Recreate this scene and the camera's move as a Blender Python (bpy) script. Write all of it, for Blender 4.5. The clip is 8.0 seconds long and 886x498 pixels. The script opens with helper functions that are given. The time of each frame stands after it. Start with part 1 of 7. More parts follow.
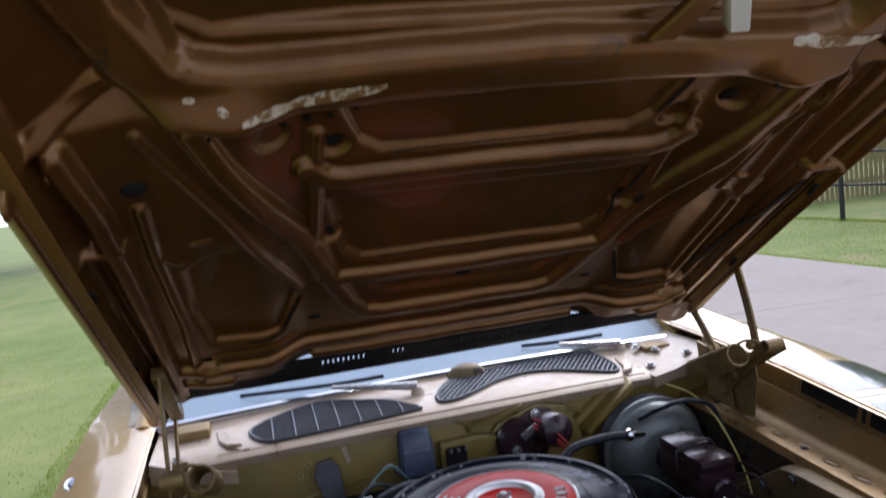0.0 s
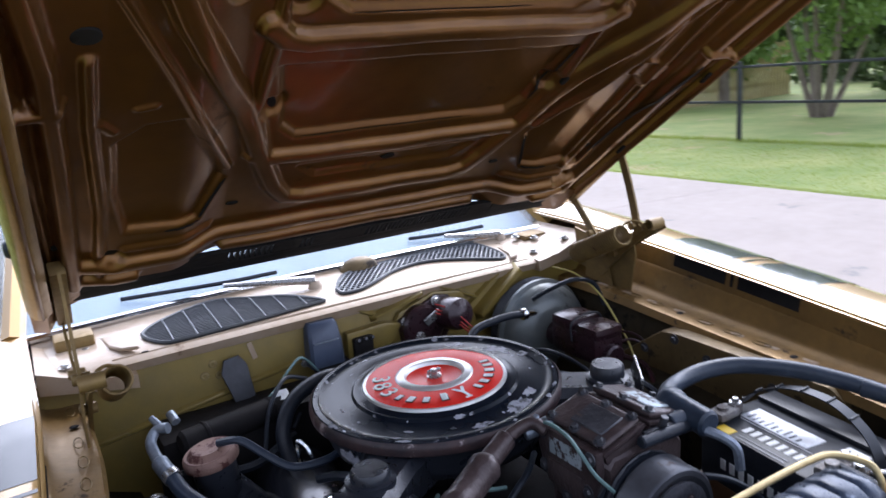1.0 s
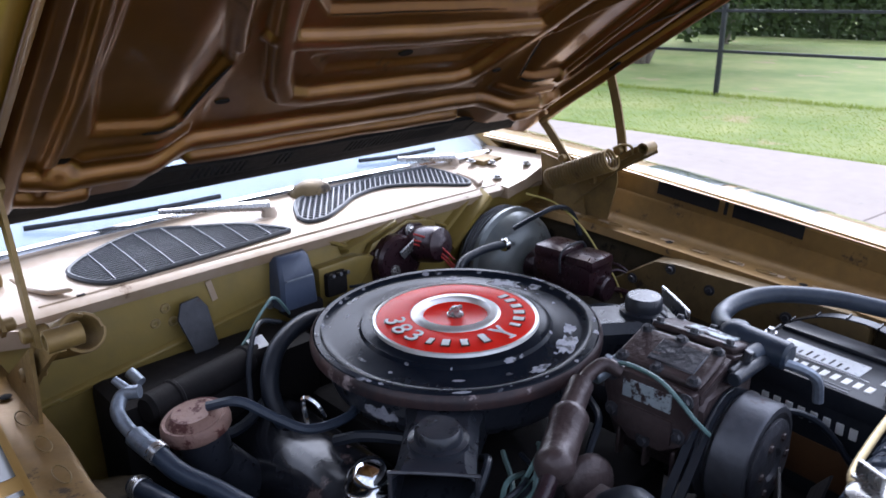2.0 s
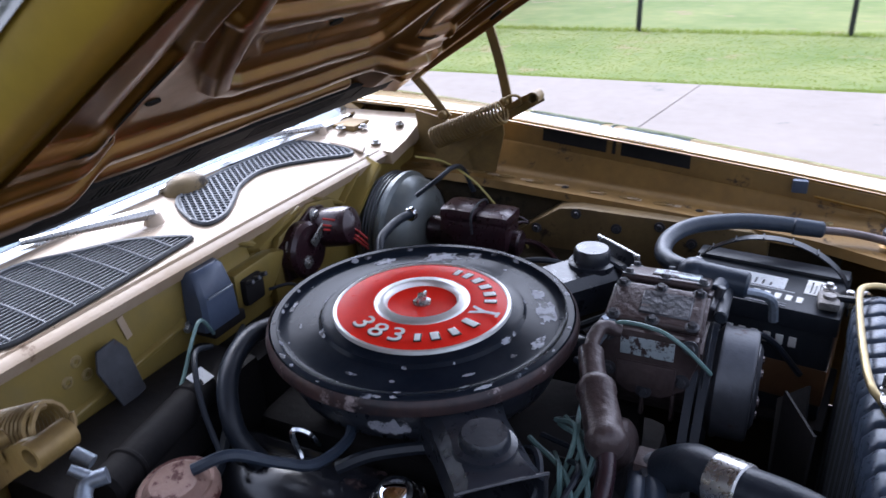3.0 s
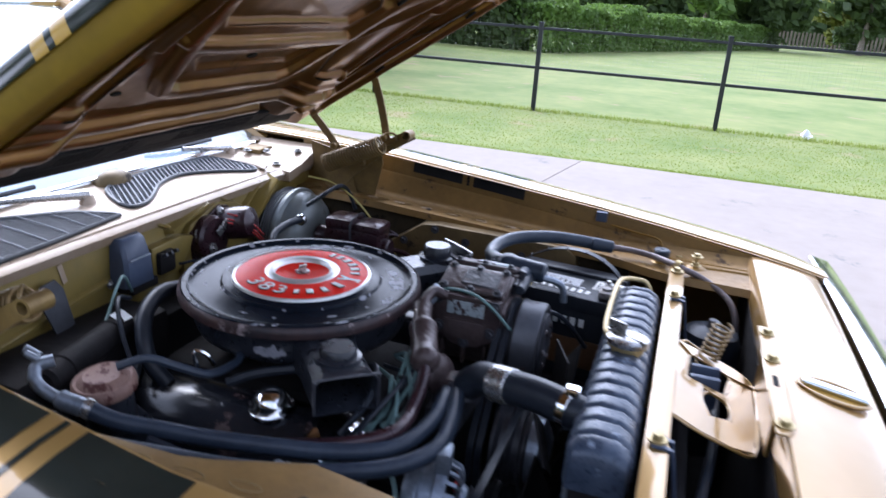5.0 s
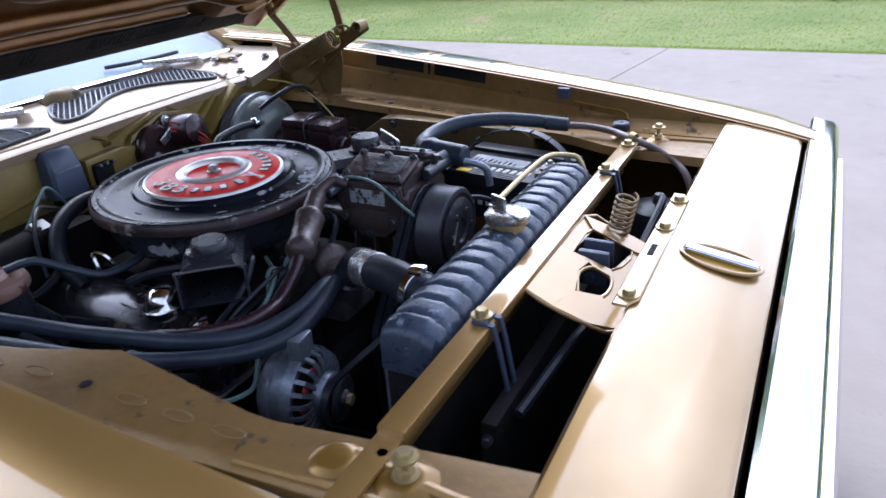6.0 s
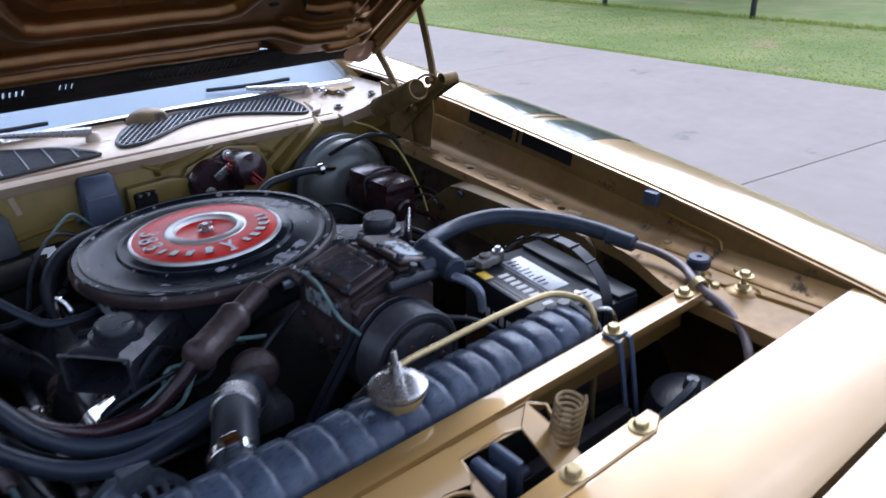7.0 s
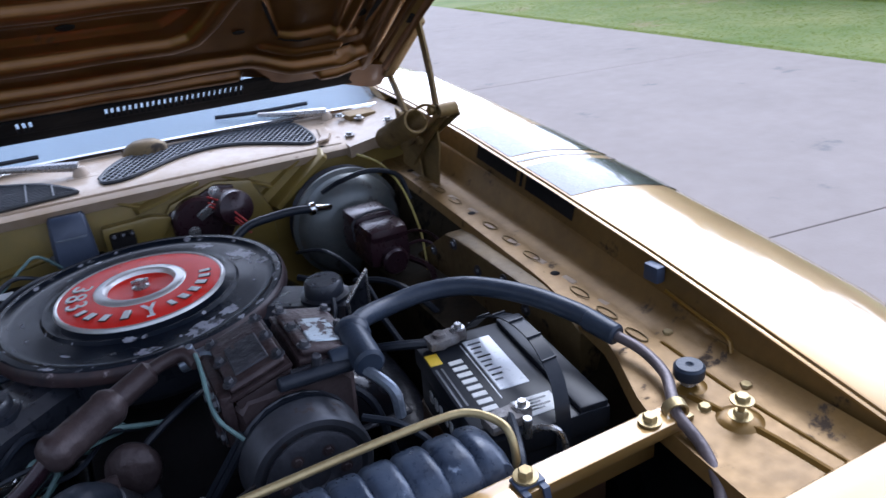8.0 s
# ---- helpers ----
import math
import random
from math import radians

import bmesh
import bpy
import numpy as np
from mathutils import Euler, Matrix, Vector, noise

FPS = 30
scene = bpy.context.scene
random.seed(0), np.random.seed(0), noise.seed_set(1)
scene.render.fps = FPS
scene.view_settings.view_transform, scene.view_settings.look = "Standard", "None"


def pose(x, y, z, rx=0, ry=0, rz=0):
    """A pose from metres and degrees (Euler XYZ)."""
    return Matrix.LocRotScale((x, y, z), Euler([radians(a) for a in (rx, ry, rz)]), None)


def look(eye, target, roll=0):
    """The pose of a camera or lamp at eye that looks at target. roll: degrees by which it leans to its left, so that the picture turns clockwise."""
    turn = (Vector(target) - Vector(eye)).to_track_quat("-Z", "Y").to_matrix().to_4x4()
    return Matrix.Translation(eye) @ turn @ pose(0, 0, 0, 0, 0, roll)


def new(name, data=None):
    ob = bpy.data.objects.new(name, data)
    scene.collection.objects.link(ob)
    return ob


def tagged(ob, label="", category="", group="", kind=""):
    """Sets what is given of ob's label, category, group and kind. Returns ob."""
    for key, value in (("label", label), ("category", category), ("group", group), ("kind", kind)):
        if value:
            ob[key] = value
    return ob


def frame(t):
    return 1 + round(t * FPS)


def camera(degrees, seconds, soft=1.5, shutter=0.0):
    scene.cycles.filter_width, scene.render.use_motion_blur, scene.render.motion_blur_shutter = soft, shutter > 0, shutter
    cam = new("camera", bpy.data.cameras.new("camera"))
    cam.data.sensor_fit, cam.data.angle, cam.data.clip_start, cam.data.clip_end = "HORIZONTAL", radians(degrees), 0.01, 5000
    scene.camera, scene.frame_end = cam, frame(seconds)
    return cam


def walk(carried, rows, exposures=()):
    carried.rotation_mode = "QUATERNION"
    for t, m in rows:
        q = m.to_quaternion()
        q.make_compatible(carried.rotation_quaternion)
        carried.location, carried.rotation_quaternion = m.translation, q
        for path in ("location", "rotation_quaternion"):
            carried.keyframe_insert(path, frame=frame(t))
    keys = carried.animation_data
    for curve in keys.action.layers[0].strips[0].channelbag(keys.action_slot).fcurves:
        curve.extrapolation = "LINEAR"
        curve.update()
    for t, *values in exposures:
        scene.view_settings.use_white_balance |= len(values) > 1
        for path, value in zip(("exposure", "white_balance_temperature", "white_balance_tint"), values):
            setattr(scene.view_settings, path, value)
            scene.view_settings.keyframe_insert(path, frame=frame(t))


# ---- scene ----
cam = camera(62.9, 8.0, 1.5, 0.3)
PATH = [
    (0, (-0.3480, -1.1158, 1.4502), (0.1527, 0.8107, 1.2550), -6.29),
    (0.5, (-0.3773, -1.0912, 1.4152), (0.1476, 0.7943, 1.0037), -2.43),
    (1, (-0.5528, -1.0318, 1.4122), (0.4137, 0.6545, 0.9407), -4.79),
    (1.5, (-0.6713, -0.9052, 1.3905), (0.4911, 0.6357, 0.8667), -4.16),
    (2, (-0.7095, -0.7009, 1.3591), (0.6088, 0.6493, 0.6964), -0.48),
    (2.2, (-0.7199, -0.6386, 1.3547), (0.6408, 0.6353, 0.6296), -0.28),
    (3.3, (-0.8256, -0.3711, 1.3953), (0.8910, 0.3049, 0.6232), -1.64),
    (3.5, (-0.8487, -0.3465, 1.3840), (0.9031, 0.2963, 0.6643), -0.34),
    (4, (-0.9058, -0.3255, 1.3861), (0.8681, 0.2300, 0.6483), 2.67),
    (4.5, (-0.9798, -0.3981, 1.4077), (0.8246, 0.1607, 0.7506), 3.44),
    (5, (-1.1021, -0.6231, 1.3908), (0.6989, -0.0416, 0.7441), 4.00),
    (5.2, (-1.1372, -0.7243, 1.3676), (0.6454, -0.1224, 0.6895), 2.53),
    (6.3, (-0.7721, -1.0182, 1.3224), (0.7228, -0.0525, 0.4098), -4.83),
    (6.5, (-0.6699, -1.0604, 1.3240), (0.7444, 0.0417, 0.4380), -3.79),
    (7, (-0.4071, -1.1310, 1.3793), (0.7423, 0.2741, 0.5400), -1.70),
    (7.5, (-0.1694, -1.0942, 1.3830), (0.8876, 0.3952, 0.5679), -4.26),
    (8, (-0.0352, -1.1066, 1.3842), (0.7839, 0.5168, 0.5514), -4.87),
]
# the clip's own exposure drifts: seconds, stops, kelvin, tint
EXPOSURE = [(t, e, 5750 - 55 * t, 12) for t, e in ((0.0, -0.2), (0.5, -0.02), (1.0, 0.42), (1.5, 0.57), (2.2, 0.58), (3.5, 0.51), (4.5, 0.56), (5.2, 0.53), (6.5, 0.08), (7.2, -0.05), (8.0, -0.1))]
walk(cam, [(t, look(eye, target, roll)) for t, eye, target, roll in PATH],
     EXPOSURE)

# ---- daylight: bright, thinly overcast ----
world = bpy.data.worlds.new("world")
scene.world = world
world.use_nodes = True
wn = world.node_tree
wn.nodes.clear()
SUN_EL, SUN_ROT = 47.0, 46.0
sky = wn.nodes.new("ShaderNodeTexSky")
sky.sky_type = "NISHITA"
sky.sun_disc = False
sky.sun_elevation, sky.sun_rotation = radians(SUN_EL), radians(SUN_ROT)
sky.air_density, sky.dust_density, sky.ozone_density = 1.0, 2.5, 1.5
sky_bg = wn.nodes.new("ShaderNodeBackground")
sky_bg.inputs["Strength"].default_value = 0.16
cloud = wn.nodes.new("ShaderNodeMixRGB")
# broken cloud cover, softly edged
sky_co = wn.nodes.new("ShaderNodeTexCoord")
cover = wn.nodes.new("ShaderNodeTexNoise")
cover.inputs["Scale"].default_value, cover.inputs["Detail"].default_value, cover.inputs["Roughness"].default_value = 2.6, 7, 0.55
cover_ramp = wn.nodes.new("ShaderNodeMapRange")
cover_ramp.inputs["From Min"].default_value, cover_ramp.inputs["From Max"].default_value = 0.42, 0.62
cover_ramp.inputs["To Min"].default_value, cover_ramp.inputs["To Max"].default_value = 0.45, 1.0
wn.links.new(sky_co.outputs["Generated"], cover.inputs["Vector"])
wn.links.new(cover.outputs["Fac"], cover_ramp.inputs["Value"])
# the haze thins out towards the zenith
height = wn.nodes.new("ShaderNodeSeparateXYZ")
thin = wn.nodes.new("ShaderNodeMapRange")
thin.interpolation_type = "SMOOTHSTEP"
thin.inputs["From Min"].default_value, thin.inputs["From Max"].default_value = 0.55, 0.92
thin.inputs["To Min"].default_value, thin.inputs["To Max"].default_value = 1.0, 0.2
layer = wn.nodes.new("ShaderNodeMath")
layer.operation = "MULTIPLY"
wn.links.new(sky_co.outputs["Generated"], height.inputs["Vector"])
wn.links.new(height.outputs["Z"], thin.inputs["Value"])
wn.links.new(cover_ramp.outputs["Result"], layer.inputs[0])
wn.links.new(thin.outputs["Result"], layer.inputs[1])
wn.links.new(layer.outputs["Value"], cloud.inputs["Fac"])
world_out = wn.nodes.new("ShaderNodeOutputWorld")
# thin cloud scatters forwards: brighter round the sun
toward = wn.nodes.new("ShaderNodeVectorMath")
toward.operation = "DOT_PRODUCT"
toward.inputs[1].default_value = (math.sin(radians(SUN_ROT)) * math.cos(radians(SUN_EL)), math.cos(radians(SUN_ROT)) * math.cos(radians(SUN_EL)), math.sin(radians(SUN_EL)))
glow = wn.nodes.new("ShaderNodeMapRange")
glow.inputs["From Min"].default_value, glow.inputs["From Max"].default_value = -0.2, 1.0
glow.inputs["To Min"].default_value, glow.inputs["To Max"].default_value = 0.42, 1.5
tint = wn.nodes.new("ShaderNodeVectorMath")
tint.operation = "SCALE"
tint.inputs[0].default_value = (13.3, 13.2, 14.3)
wn.links.new(sky_co.outputs["Generated"], toward.inputs[0])
wn.links.new(toward.outputs["Value"], glow.inputs["Value"])
glare = wn.nodes.new("ShaderNodeMapRange")
glare.interpolation_type = "SMOOTHSTEP"
glare.inputs["From Min"].default_value, glare.inputs["From Max"].default_value = 0.58, 1.0
glare.inputs["To Min"].default_value, glare.inputs["To Max"].default_value = 0.0, 2.6
both = wn.nodes.new("ShaderNodeMath")
wn.links.new(toward.outputs["Value"], glare.inputs["Value"])
wn.links.new(glow.outputs["Result"], both.inputs[0])
wn.links.new(glare.outputs["Result"], both.inputs[1])
# and brighter again in the haze low over the horizon
haze = wn.nodes.new("ShaderNodeMapRange")
haze.interpolation_type = "SMOOTHSTEP"
haze.inputs["From Min"].default_value, haze.inputs["From Max"].default_value = 0.03, 0.4
haze.inputs["To Min"].default_value, haze.inputs["To Max"].default_value = 1.6, 1.0
lit = wn.nodes.new("ShaderNodeMath")
lit.operation = "MULTIPLY"
wn.links.new(height.outputs["Z"], haze.inputs["Value"])
wn.links.new(both.outputs["Value"], lit.inputs[0])
wn.links.new(haze.outputs["Result"], lit.inputs[1])
wn.links.new(lit.outputs["Value"], tint.inputs["Scale"])
wn.links.new(tint.outputs["Vector"], cloud.inputs["Color2"])
wn.links.new(sky.outputs["Color"], cloud.inputs["Color1"])
wn.links.new(cloud.outputs["Color"], sky_bg.inputs["Color"])
wn.links.new(sky_bg.outputs["Background"], world_out.inputs["Surface"])

sun_data = bpy.data.lights.new("sun", "SUN")
sun_data.energy, sun_data.angle, sun_data.color = 0.9, radians(20), (1.0, 0.95, 0.88)
sun = new("sun", sun_data)
# the sky's sun stands at rotation SUN_ROT, from +y towards +x
sd = Vector((math.sin(radians(SUN_ROT)) * math.cos(radians(SUN_EL)), math.cos(radians(SUN_ROT)) * math.cos(radians(SUN_EL)), math.sin(radians(SUN_EL))))
sun.matrix_world = look(sd * 50, (0, 0, 0))

# ---- materials ----
def pm(name, c1, c2=None, scale=8.0, rough=0.5, metal=0.0, bump=0.0, bscale=60.0, wear=None, coat=0.0, rvar=0.12, per_piece=0.0, spec=0.5):
    """A surface: two colours mixed by coarse and fine noise, worn patches (colour, amount, scale, roughness) and fine relief."""
    m = bpy.data.materials.new(name)
    m.use_nodes = True
    nt = m.node_tree
    b = nt.nodes["Principled BSDF"]
    N, Lk = nt.nodes.new, nt.links.new
    c2 = c2 or tuple(0.75 * v for v in c1)
    geo = N("ShaderNodeNewGeometry")
    n1 = N("ShaderNodeTexNoise")
    n1.inputs["Scale"].default_value, n1.inputs["Detail"].default_value, n1.inputs["Roughness"].default_value = scale, 6, 0.6
    n2 = N("ShaderNodeTexNoise")
    n2.inputs["Scale"].default_value, n2.inputs["Detail"].default_value = scale * 7, 4
    Lk(geo.outputs["Position"], n1.inputs["Vector"])
    Lk(geo.outputs["Position"], n2.inputs["Vector"])
    add = N("ShaderNodeMath")
    add.operation = "MULTIPLY_ADD"
    add.inputs[1].default_value = 0.35
    Lk(n2.outputs["Fac"], add.inputs[0])
    Lk(n1.outputs["Fac"], add.inputs[2])
    ramp = N("ShaderNodeValToRGB")
    ramp.color_ramp.elements[0].position, ramp.color_ramp.elements[1].position = 0.45, 0.9
    ramp.color_ramp.elements[0].color, ramp.color_ramp.elements[1].color = (*c1, 1), (*c2, 1)
    Lk(add.outputs["Value"], ramp.inputs["Fac"])
    col = ramp.outputs["Color"]
    if per_piece:
        info = N("ShaderNodeObjectInfo")
        hsv = N("ShaderNodeHueSaturation")
        mr = N("ShaderNodeMapRange")
        mr.inputs["To Min"].default_value, mr.inputs["To Max"].default_value = 1 - per_piece, 1 + per_piece
        Lk(info.outputs["Random"], mr.inputs["Value"])
        Lk(mr.outputs["Result"], hsv.inputs["Value"])
        Lk(col, hsv.inputs["Color"])
        col = hsv.outputs["Color"]
    rr = N("ShaderNodeMapRange")
    rr.inputs["To Min"].default_value, rr.inputs["To Max"].default_value = max(0.02, rough - rvar), min(1, rough + rvar)
    Lk(n2.outputs["Fac"], rr.inputs["Value"])
    rout = rr.outputs["Result"]
    if wear:
        wc, amount, wscale, wr = wear
        wnz = N("ShaderNodeTexNoise")
        wnz.inputs["Scale"].default_value, wnz.inputs["Detail"].default_value, wnz.inputs["Roughness"].default_value = wscale, 8, 0.68
        Lk(geo.outputs["Position"], wnz.inputs["Vector"])
        wramp = N("ShaderNodeValToRGB")
        wramp.color_ramp.elements[0].position, wramp.color_ramp.elements[1].position = 1 - amount, min(1.0, 1 - amount + 0.06)
        Lk(wnz.outputs["Fac"], wramp.inputs["Fac"])
        mx = N("ShaderNodeMixRGB")
        mx.inputs["Color2"].default_value = (*wc, 1)
        Lk(wramp.outputs["Color"], mx.inputs["Fac"])
        Lk(col, mx.inputs["Color1"])
        col = mx.outputs["Color"]
        mxr = N("ShaderNodeMixRGB")
        mxr.inputs["Color2"].default_value = (wr, wr, wr, 1)
        Lk(wramp.outputs["Color"], mxr.inputs["Fac"])
        Lk(rout, mxr.inputs["Color1"])
        rout = mxr.outputs["Color"]
    Lk(col, b.inputs["Base Color"])
    Lk(rout, b.inputs["Roughness"])
    b.inputs["Metallic"].default_value = metal
    b.inputs["Coat Weight"].default_value = coat
    b.inputs["Coat Roughness"].default_value = 0.08
    b.inputs["Specular IOR Level"].default_value = spec
    if bump:
        n3 = N("ShaderNodeTexNoise")
        n3.inputs["Scale"].default_value, n3.inputs["Detail"].default_value = bscale, 5
        Lk(geo.outputs["Position"], n3.inputs["Vector"])
        bp = N("ShaderNodeBump")
        bp.inputs["Strength"].default_value, bp.inputs["Distance"].default_value = bump, 0.004
        Lk(n3.outputs["Fac"], bp.inputs["Height"])
        Lk(bp.outputs["Normal"], b.inputs["Normal"])
    return m


GOLD = pm("gold_paint", (0.4, 0.243, 0.074), (0.365, 0.22, 0.064), 3, 0.34, 0.55, 0.015, 400, None, 1.0)
GOLD.node_tree.nodes["Principled BSDF"].inputs["Coat IOR"].default_value = 1.68
GOLD.node_tree.nodes["Principled BSDF"].inputs["Coat Roughness"].default_value = 0.07
GOLD_IN = pm("gold_paint_worn", (0.27, 0.15, 0.022), (0.19, 0.105, 0.018), 7, 0.34, 0.5, 0.05, 120, ((0.075, 0.05, 0.03), 0.36, 12, 0.7), 0.25)
GOLD_OLIVE = pm("gold_paint_firewall", (0.28, 0.2, 0.045), (0.19, 0.14, 0.04), 5, 0.36, 0.15, 0.08, 90, ((0.3, 0.29, 0.2), 0.345, 9, 0.7), 0.3)
GOLD_DUST = pm("gold_paint_dusty", (0.255, 0.15, 0.042), (0.17, 0.1, 0.03), 9, 0.4, 0.35, 0.08, 140, ((0.07, 0.045, 0.025), 0.385, 22, 0.8), 0.0)
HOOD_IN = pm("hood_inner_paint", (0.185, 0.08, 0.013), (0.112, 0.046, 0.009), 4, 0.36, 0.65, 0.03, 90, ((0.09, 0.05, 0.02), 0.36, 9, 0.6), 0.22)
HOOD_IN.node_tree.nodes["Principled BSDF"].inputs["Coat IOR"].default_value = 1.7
CHALK = pm("chalky_worn_patch", (0.72, 0.68, 0.62), (0.45, 0.33, 0.2), 30, 0.7, 0.0, 0.2, 120, ((0.2, 0.1, 0.03), 0.5, 38, 0.5))
# the cowl's gold is made paler to hold the glare on it
COWL = pm("cowl_paint_with_glare", (0.44, 0.35, 0.265), (0.33, 0.235, 0.145), 7, 0.4, 0.1, 0.08, 120, ((0.17, 0.105, 0.06), 0.36, 18, 0.8), 0.2)
HINGE_M = pm("hinge_gold_dusty", (0.25, 0.165, 0.055), (0.16, 0.105, 0.042), 20, 0.5, 0.35, 0.1, 200, ((0.12, 0.07, 0.035), 0.36, 30, 0.8))
# blacks and rubbers tinted blue, the sky's fill put into their colour
BLACK = pm("black_enamel", (0.012, 0.0145, 0.021), (0.027, 0.03, 0.039), 9, 0.3, 0.0, 0.12, 120, ((0.22, 0.23, 0.27), 0.3, 13, 0.5), 0.0, spec=0.45)
BLACK_SOFT = pm("black_lid_enamel", (0.004, 0.0065, 0.012), (0.01, 0.013, 0.02), 12, 0.19, 0.0, 0.012, 160, ((0.26, 0.27, 0.31), 0.345, 12, 0.5), 0.0, 0.05, spec=0.07)
RUBBER = pm("rubber_hose", (0.011, 0.014, 0.021), (0.022, 0.027, 0.037), 14, 0.38, 0.0, 0.15, 220, spec=0.28)
RUBBER_BLUE = pm("rubber_hose_bluish", (0.018, 0.026, 0.042), (0.038, 0.05, 0.073), 14, 0.36, 0.0, 0.12, 220, spec=0.35)
PLASTIC = pm("black_plastic", (0.013, 0.0155, 0.021), (0.025, 0.028, 0.035), 20, 0.36, 0.0, 0.01, 400, spec=0.25, rvar=0.03)
# grimy parts, and the shade inside holes and openings as plain dark colour
DARK = pm("dark_grime_and_shade", (0.008, 0.0078, 0.009), (0.02, 0.018, 0.018), 10, 0.7, 0.0, 0.3, 60, spec=0.12)
IRON = pm("grimy_iron", (0.025, 0.027, 0.034), (0.07, 0.07, 0.08), 16, 0.34, 0.2, 0.5, 90, ((0.13, 0.09, 0.075), 0.35, 22, 0.7))
BROWN = pm("brown_primer_metal", (0.04, 0.027, 0.028), (0.09, 0.068, 0.066), 18, 0.34, 0.2, 0.45, 100, ((0.26, 0.22, 0.21), 0.31, 30, 0.45), spec=0.35)
MAROON = pm("maroon_varnish_metal", (0.04, 0.014, 0.02), (0.022, 0.012, 0.016), 18, 0.3, 0.25, 0.1, 140, None, 0.2)
LINE_GREY = pm("dull_metal_line", (0.2, 0.165, 0.165), (0.12, 0.1, 0.1), 20, 0.42, 0.3, 0.2, 160)
RUST = pm("rusty_cap", (0.25, 0.15, 0.115), (0.2, 0.12, 0.1), 30, 0.62, 0.2, 0.25, 150, ((0.075, 0.022, 0.018), 0.5, 34, 0.7))
STEEL = pm("zinc_steel", (0.48, 0.48, 0.48), (0.34, 0.33, 0.32), 24, 0.28, 0.85, 0.02, 200)
RING = pm("brushed_ring", (0.74, 0.74, 0.74), (0.62, 0.62, 0.61), 40, 0.34, 0.6, 0.01, 300)
CHROME = pm("chrome", (0.78, 0.79, 0.8), (0.7, 0.71, 0.72), 6, 0.1, 1.0, 0.0, 60, rvar=0.05)
ALU = pm("cast_aluminium", (0.3, 0.34, 0.4), (0.13, 0.15, 0.185), 20, 0.4, 0.6, 0.2, 180)
BRASS = pm("brass_tube", (0.5, 0.4, 0.2), (0.36, 0.28, 0.14), 20, 0.4, 0.7, 0.1, 180)
RAD = pm("radiator_paint", (0.022, 0.032, 0.055), (0.07, 0.09, 0.13), 22, 0.3, 0.1, 0.22, 60, ((0.24, 0.28, 0.35), 0.38, 26, 0.4), spec=0.4)
CLUTCH = pm("worn_clutch_steel", (0.04, 0.042, 0.05), (0.08, 0.083, 0.095), 14, 0.4, 0.4, 0.12, 120, ((0.06, 0.035, 0.03), 0.4, 16, 0.7))
RIM_WORN = pm("worn_rim_enamel", (0.07, 0.04, 0.038), (0.022, 0.02, 0.024), 14, 0.36, 0.1, 0.1, 160, ((0.3, 0.25, 0.25), 0.42, 17, 0.5), spec=0.3)
CHIP = pm("primer_chips", (0.36, 0.37, 0.42), (0.2, 0.2, 0.23), 60, 0.6, 0.0, 0.1, 200, ((0.02, 0.022, 0.028), 0.5, 55, 0.5))
TERMINAL = pm("corroded_lead", (0.3, 0.29, 0.28), (0.12, 0.1, 0.09), 40, 0.6, 0.2, 0.6, 150, ((0.45, 0.46, 0.45), 0.36, 60, 0.8))
COPPER = pm("copper_plastic", (0.14, 0.07, 0.03), (0.1, 0.05, 0.022), 20, 0.4)
VALVE = pm("valve_cover_enamel", (0.007, 0.008, 0.011), (0.017, 0.018, 0.023), 9, 0.15, 0.0, 0.06, 40, ((0.06, 0.04, 0.038), 0.42, 14, 0.3), 0.0, 0.05, spec=0.36)
PEEL = pm("peeling_foil_label", (0.5, 0.56, 0.6), (0.36, 0.42, 0.45), 40, 0.35, 0.3, 0.2, 200, ((0.05, 0.03, 0.03), 0.5, 60, 0.5))
RED = pm("red_label", (0.78, 0.025, 0.012), (0.68, 0.02, 0.01), 10, 0.3, 0.0, 0.01, 300, None, 0.0, 0.06, spec=0.1)
TOWER = pm("coil_tower_bakelite", (0.22, 0.17, 0.17), (0.1, 0.08, 0.085), 30, 0.45)
WHITE = pm("white_print", (0.78, 0.78, 0.76), (0.65, 0.65, 0.63), 30, 0.45)
SILVER = pm("silver_label", (0.8, 0.82, 0.85), (0.7, 0.72, 0.75), 18, 0.3, 0.05, 0.0, 60, None, 0.6)
YELLOW = pm("yellow_label", (0.75, 0.52, 0.03), (0.68, 0.46, 0.03), 20, 0.4)
BLUEGREY = pm("blue_grey_paint", (0.065, 0.085, 0.135), (0.045, 0.06, 0.1), 14, 0.4, 0.1, 0.06, 160)
STRIPE = pm("black_stripe", (0.009, 0.011, 0.009), (0.015, 0.018, 0.014), 8, 0.38, 0.0, 0.02, 300, None, 1.0, spec=0.08)
STRIPE.node_tree.nodes["Principled BSDF"].inputs["Coat IOR"].default_value = 1.56
STRIPE.node_tree.nodes["Principled BSDF"].inputs["Coat Roughness"].default_value = 0.08
STRIPE_Y = pm("yellow_stripe", (0.5, 0.29, 0.035), (0.44, 0.25, 0.03), 8, 0.35, 0.0, 0.02, 300, None, 0.4)
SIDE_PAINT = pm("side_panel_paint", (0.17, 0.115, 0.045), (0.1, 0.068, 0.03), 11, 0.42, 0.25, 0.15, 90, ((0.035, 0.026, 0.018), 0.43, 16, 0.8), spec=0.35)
WHEELHOUSE = pm("grimy_shaded_wheelhouse", (0.018, 0.014, 0.009), (0.045, 0.034, 0.018), 9, 0.6, 0.1, 0.25, 80, ((0.008, 0.007, 0.006), 0.45, 12, 0.8), spec=0.08)
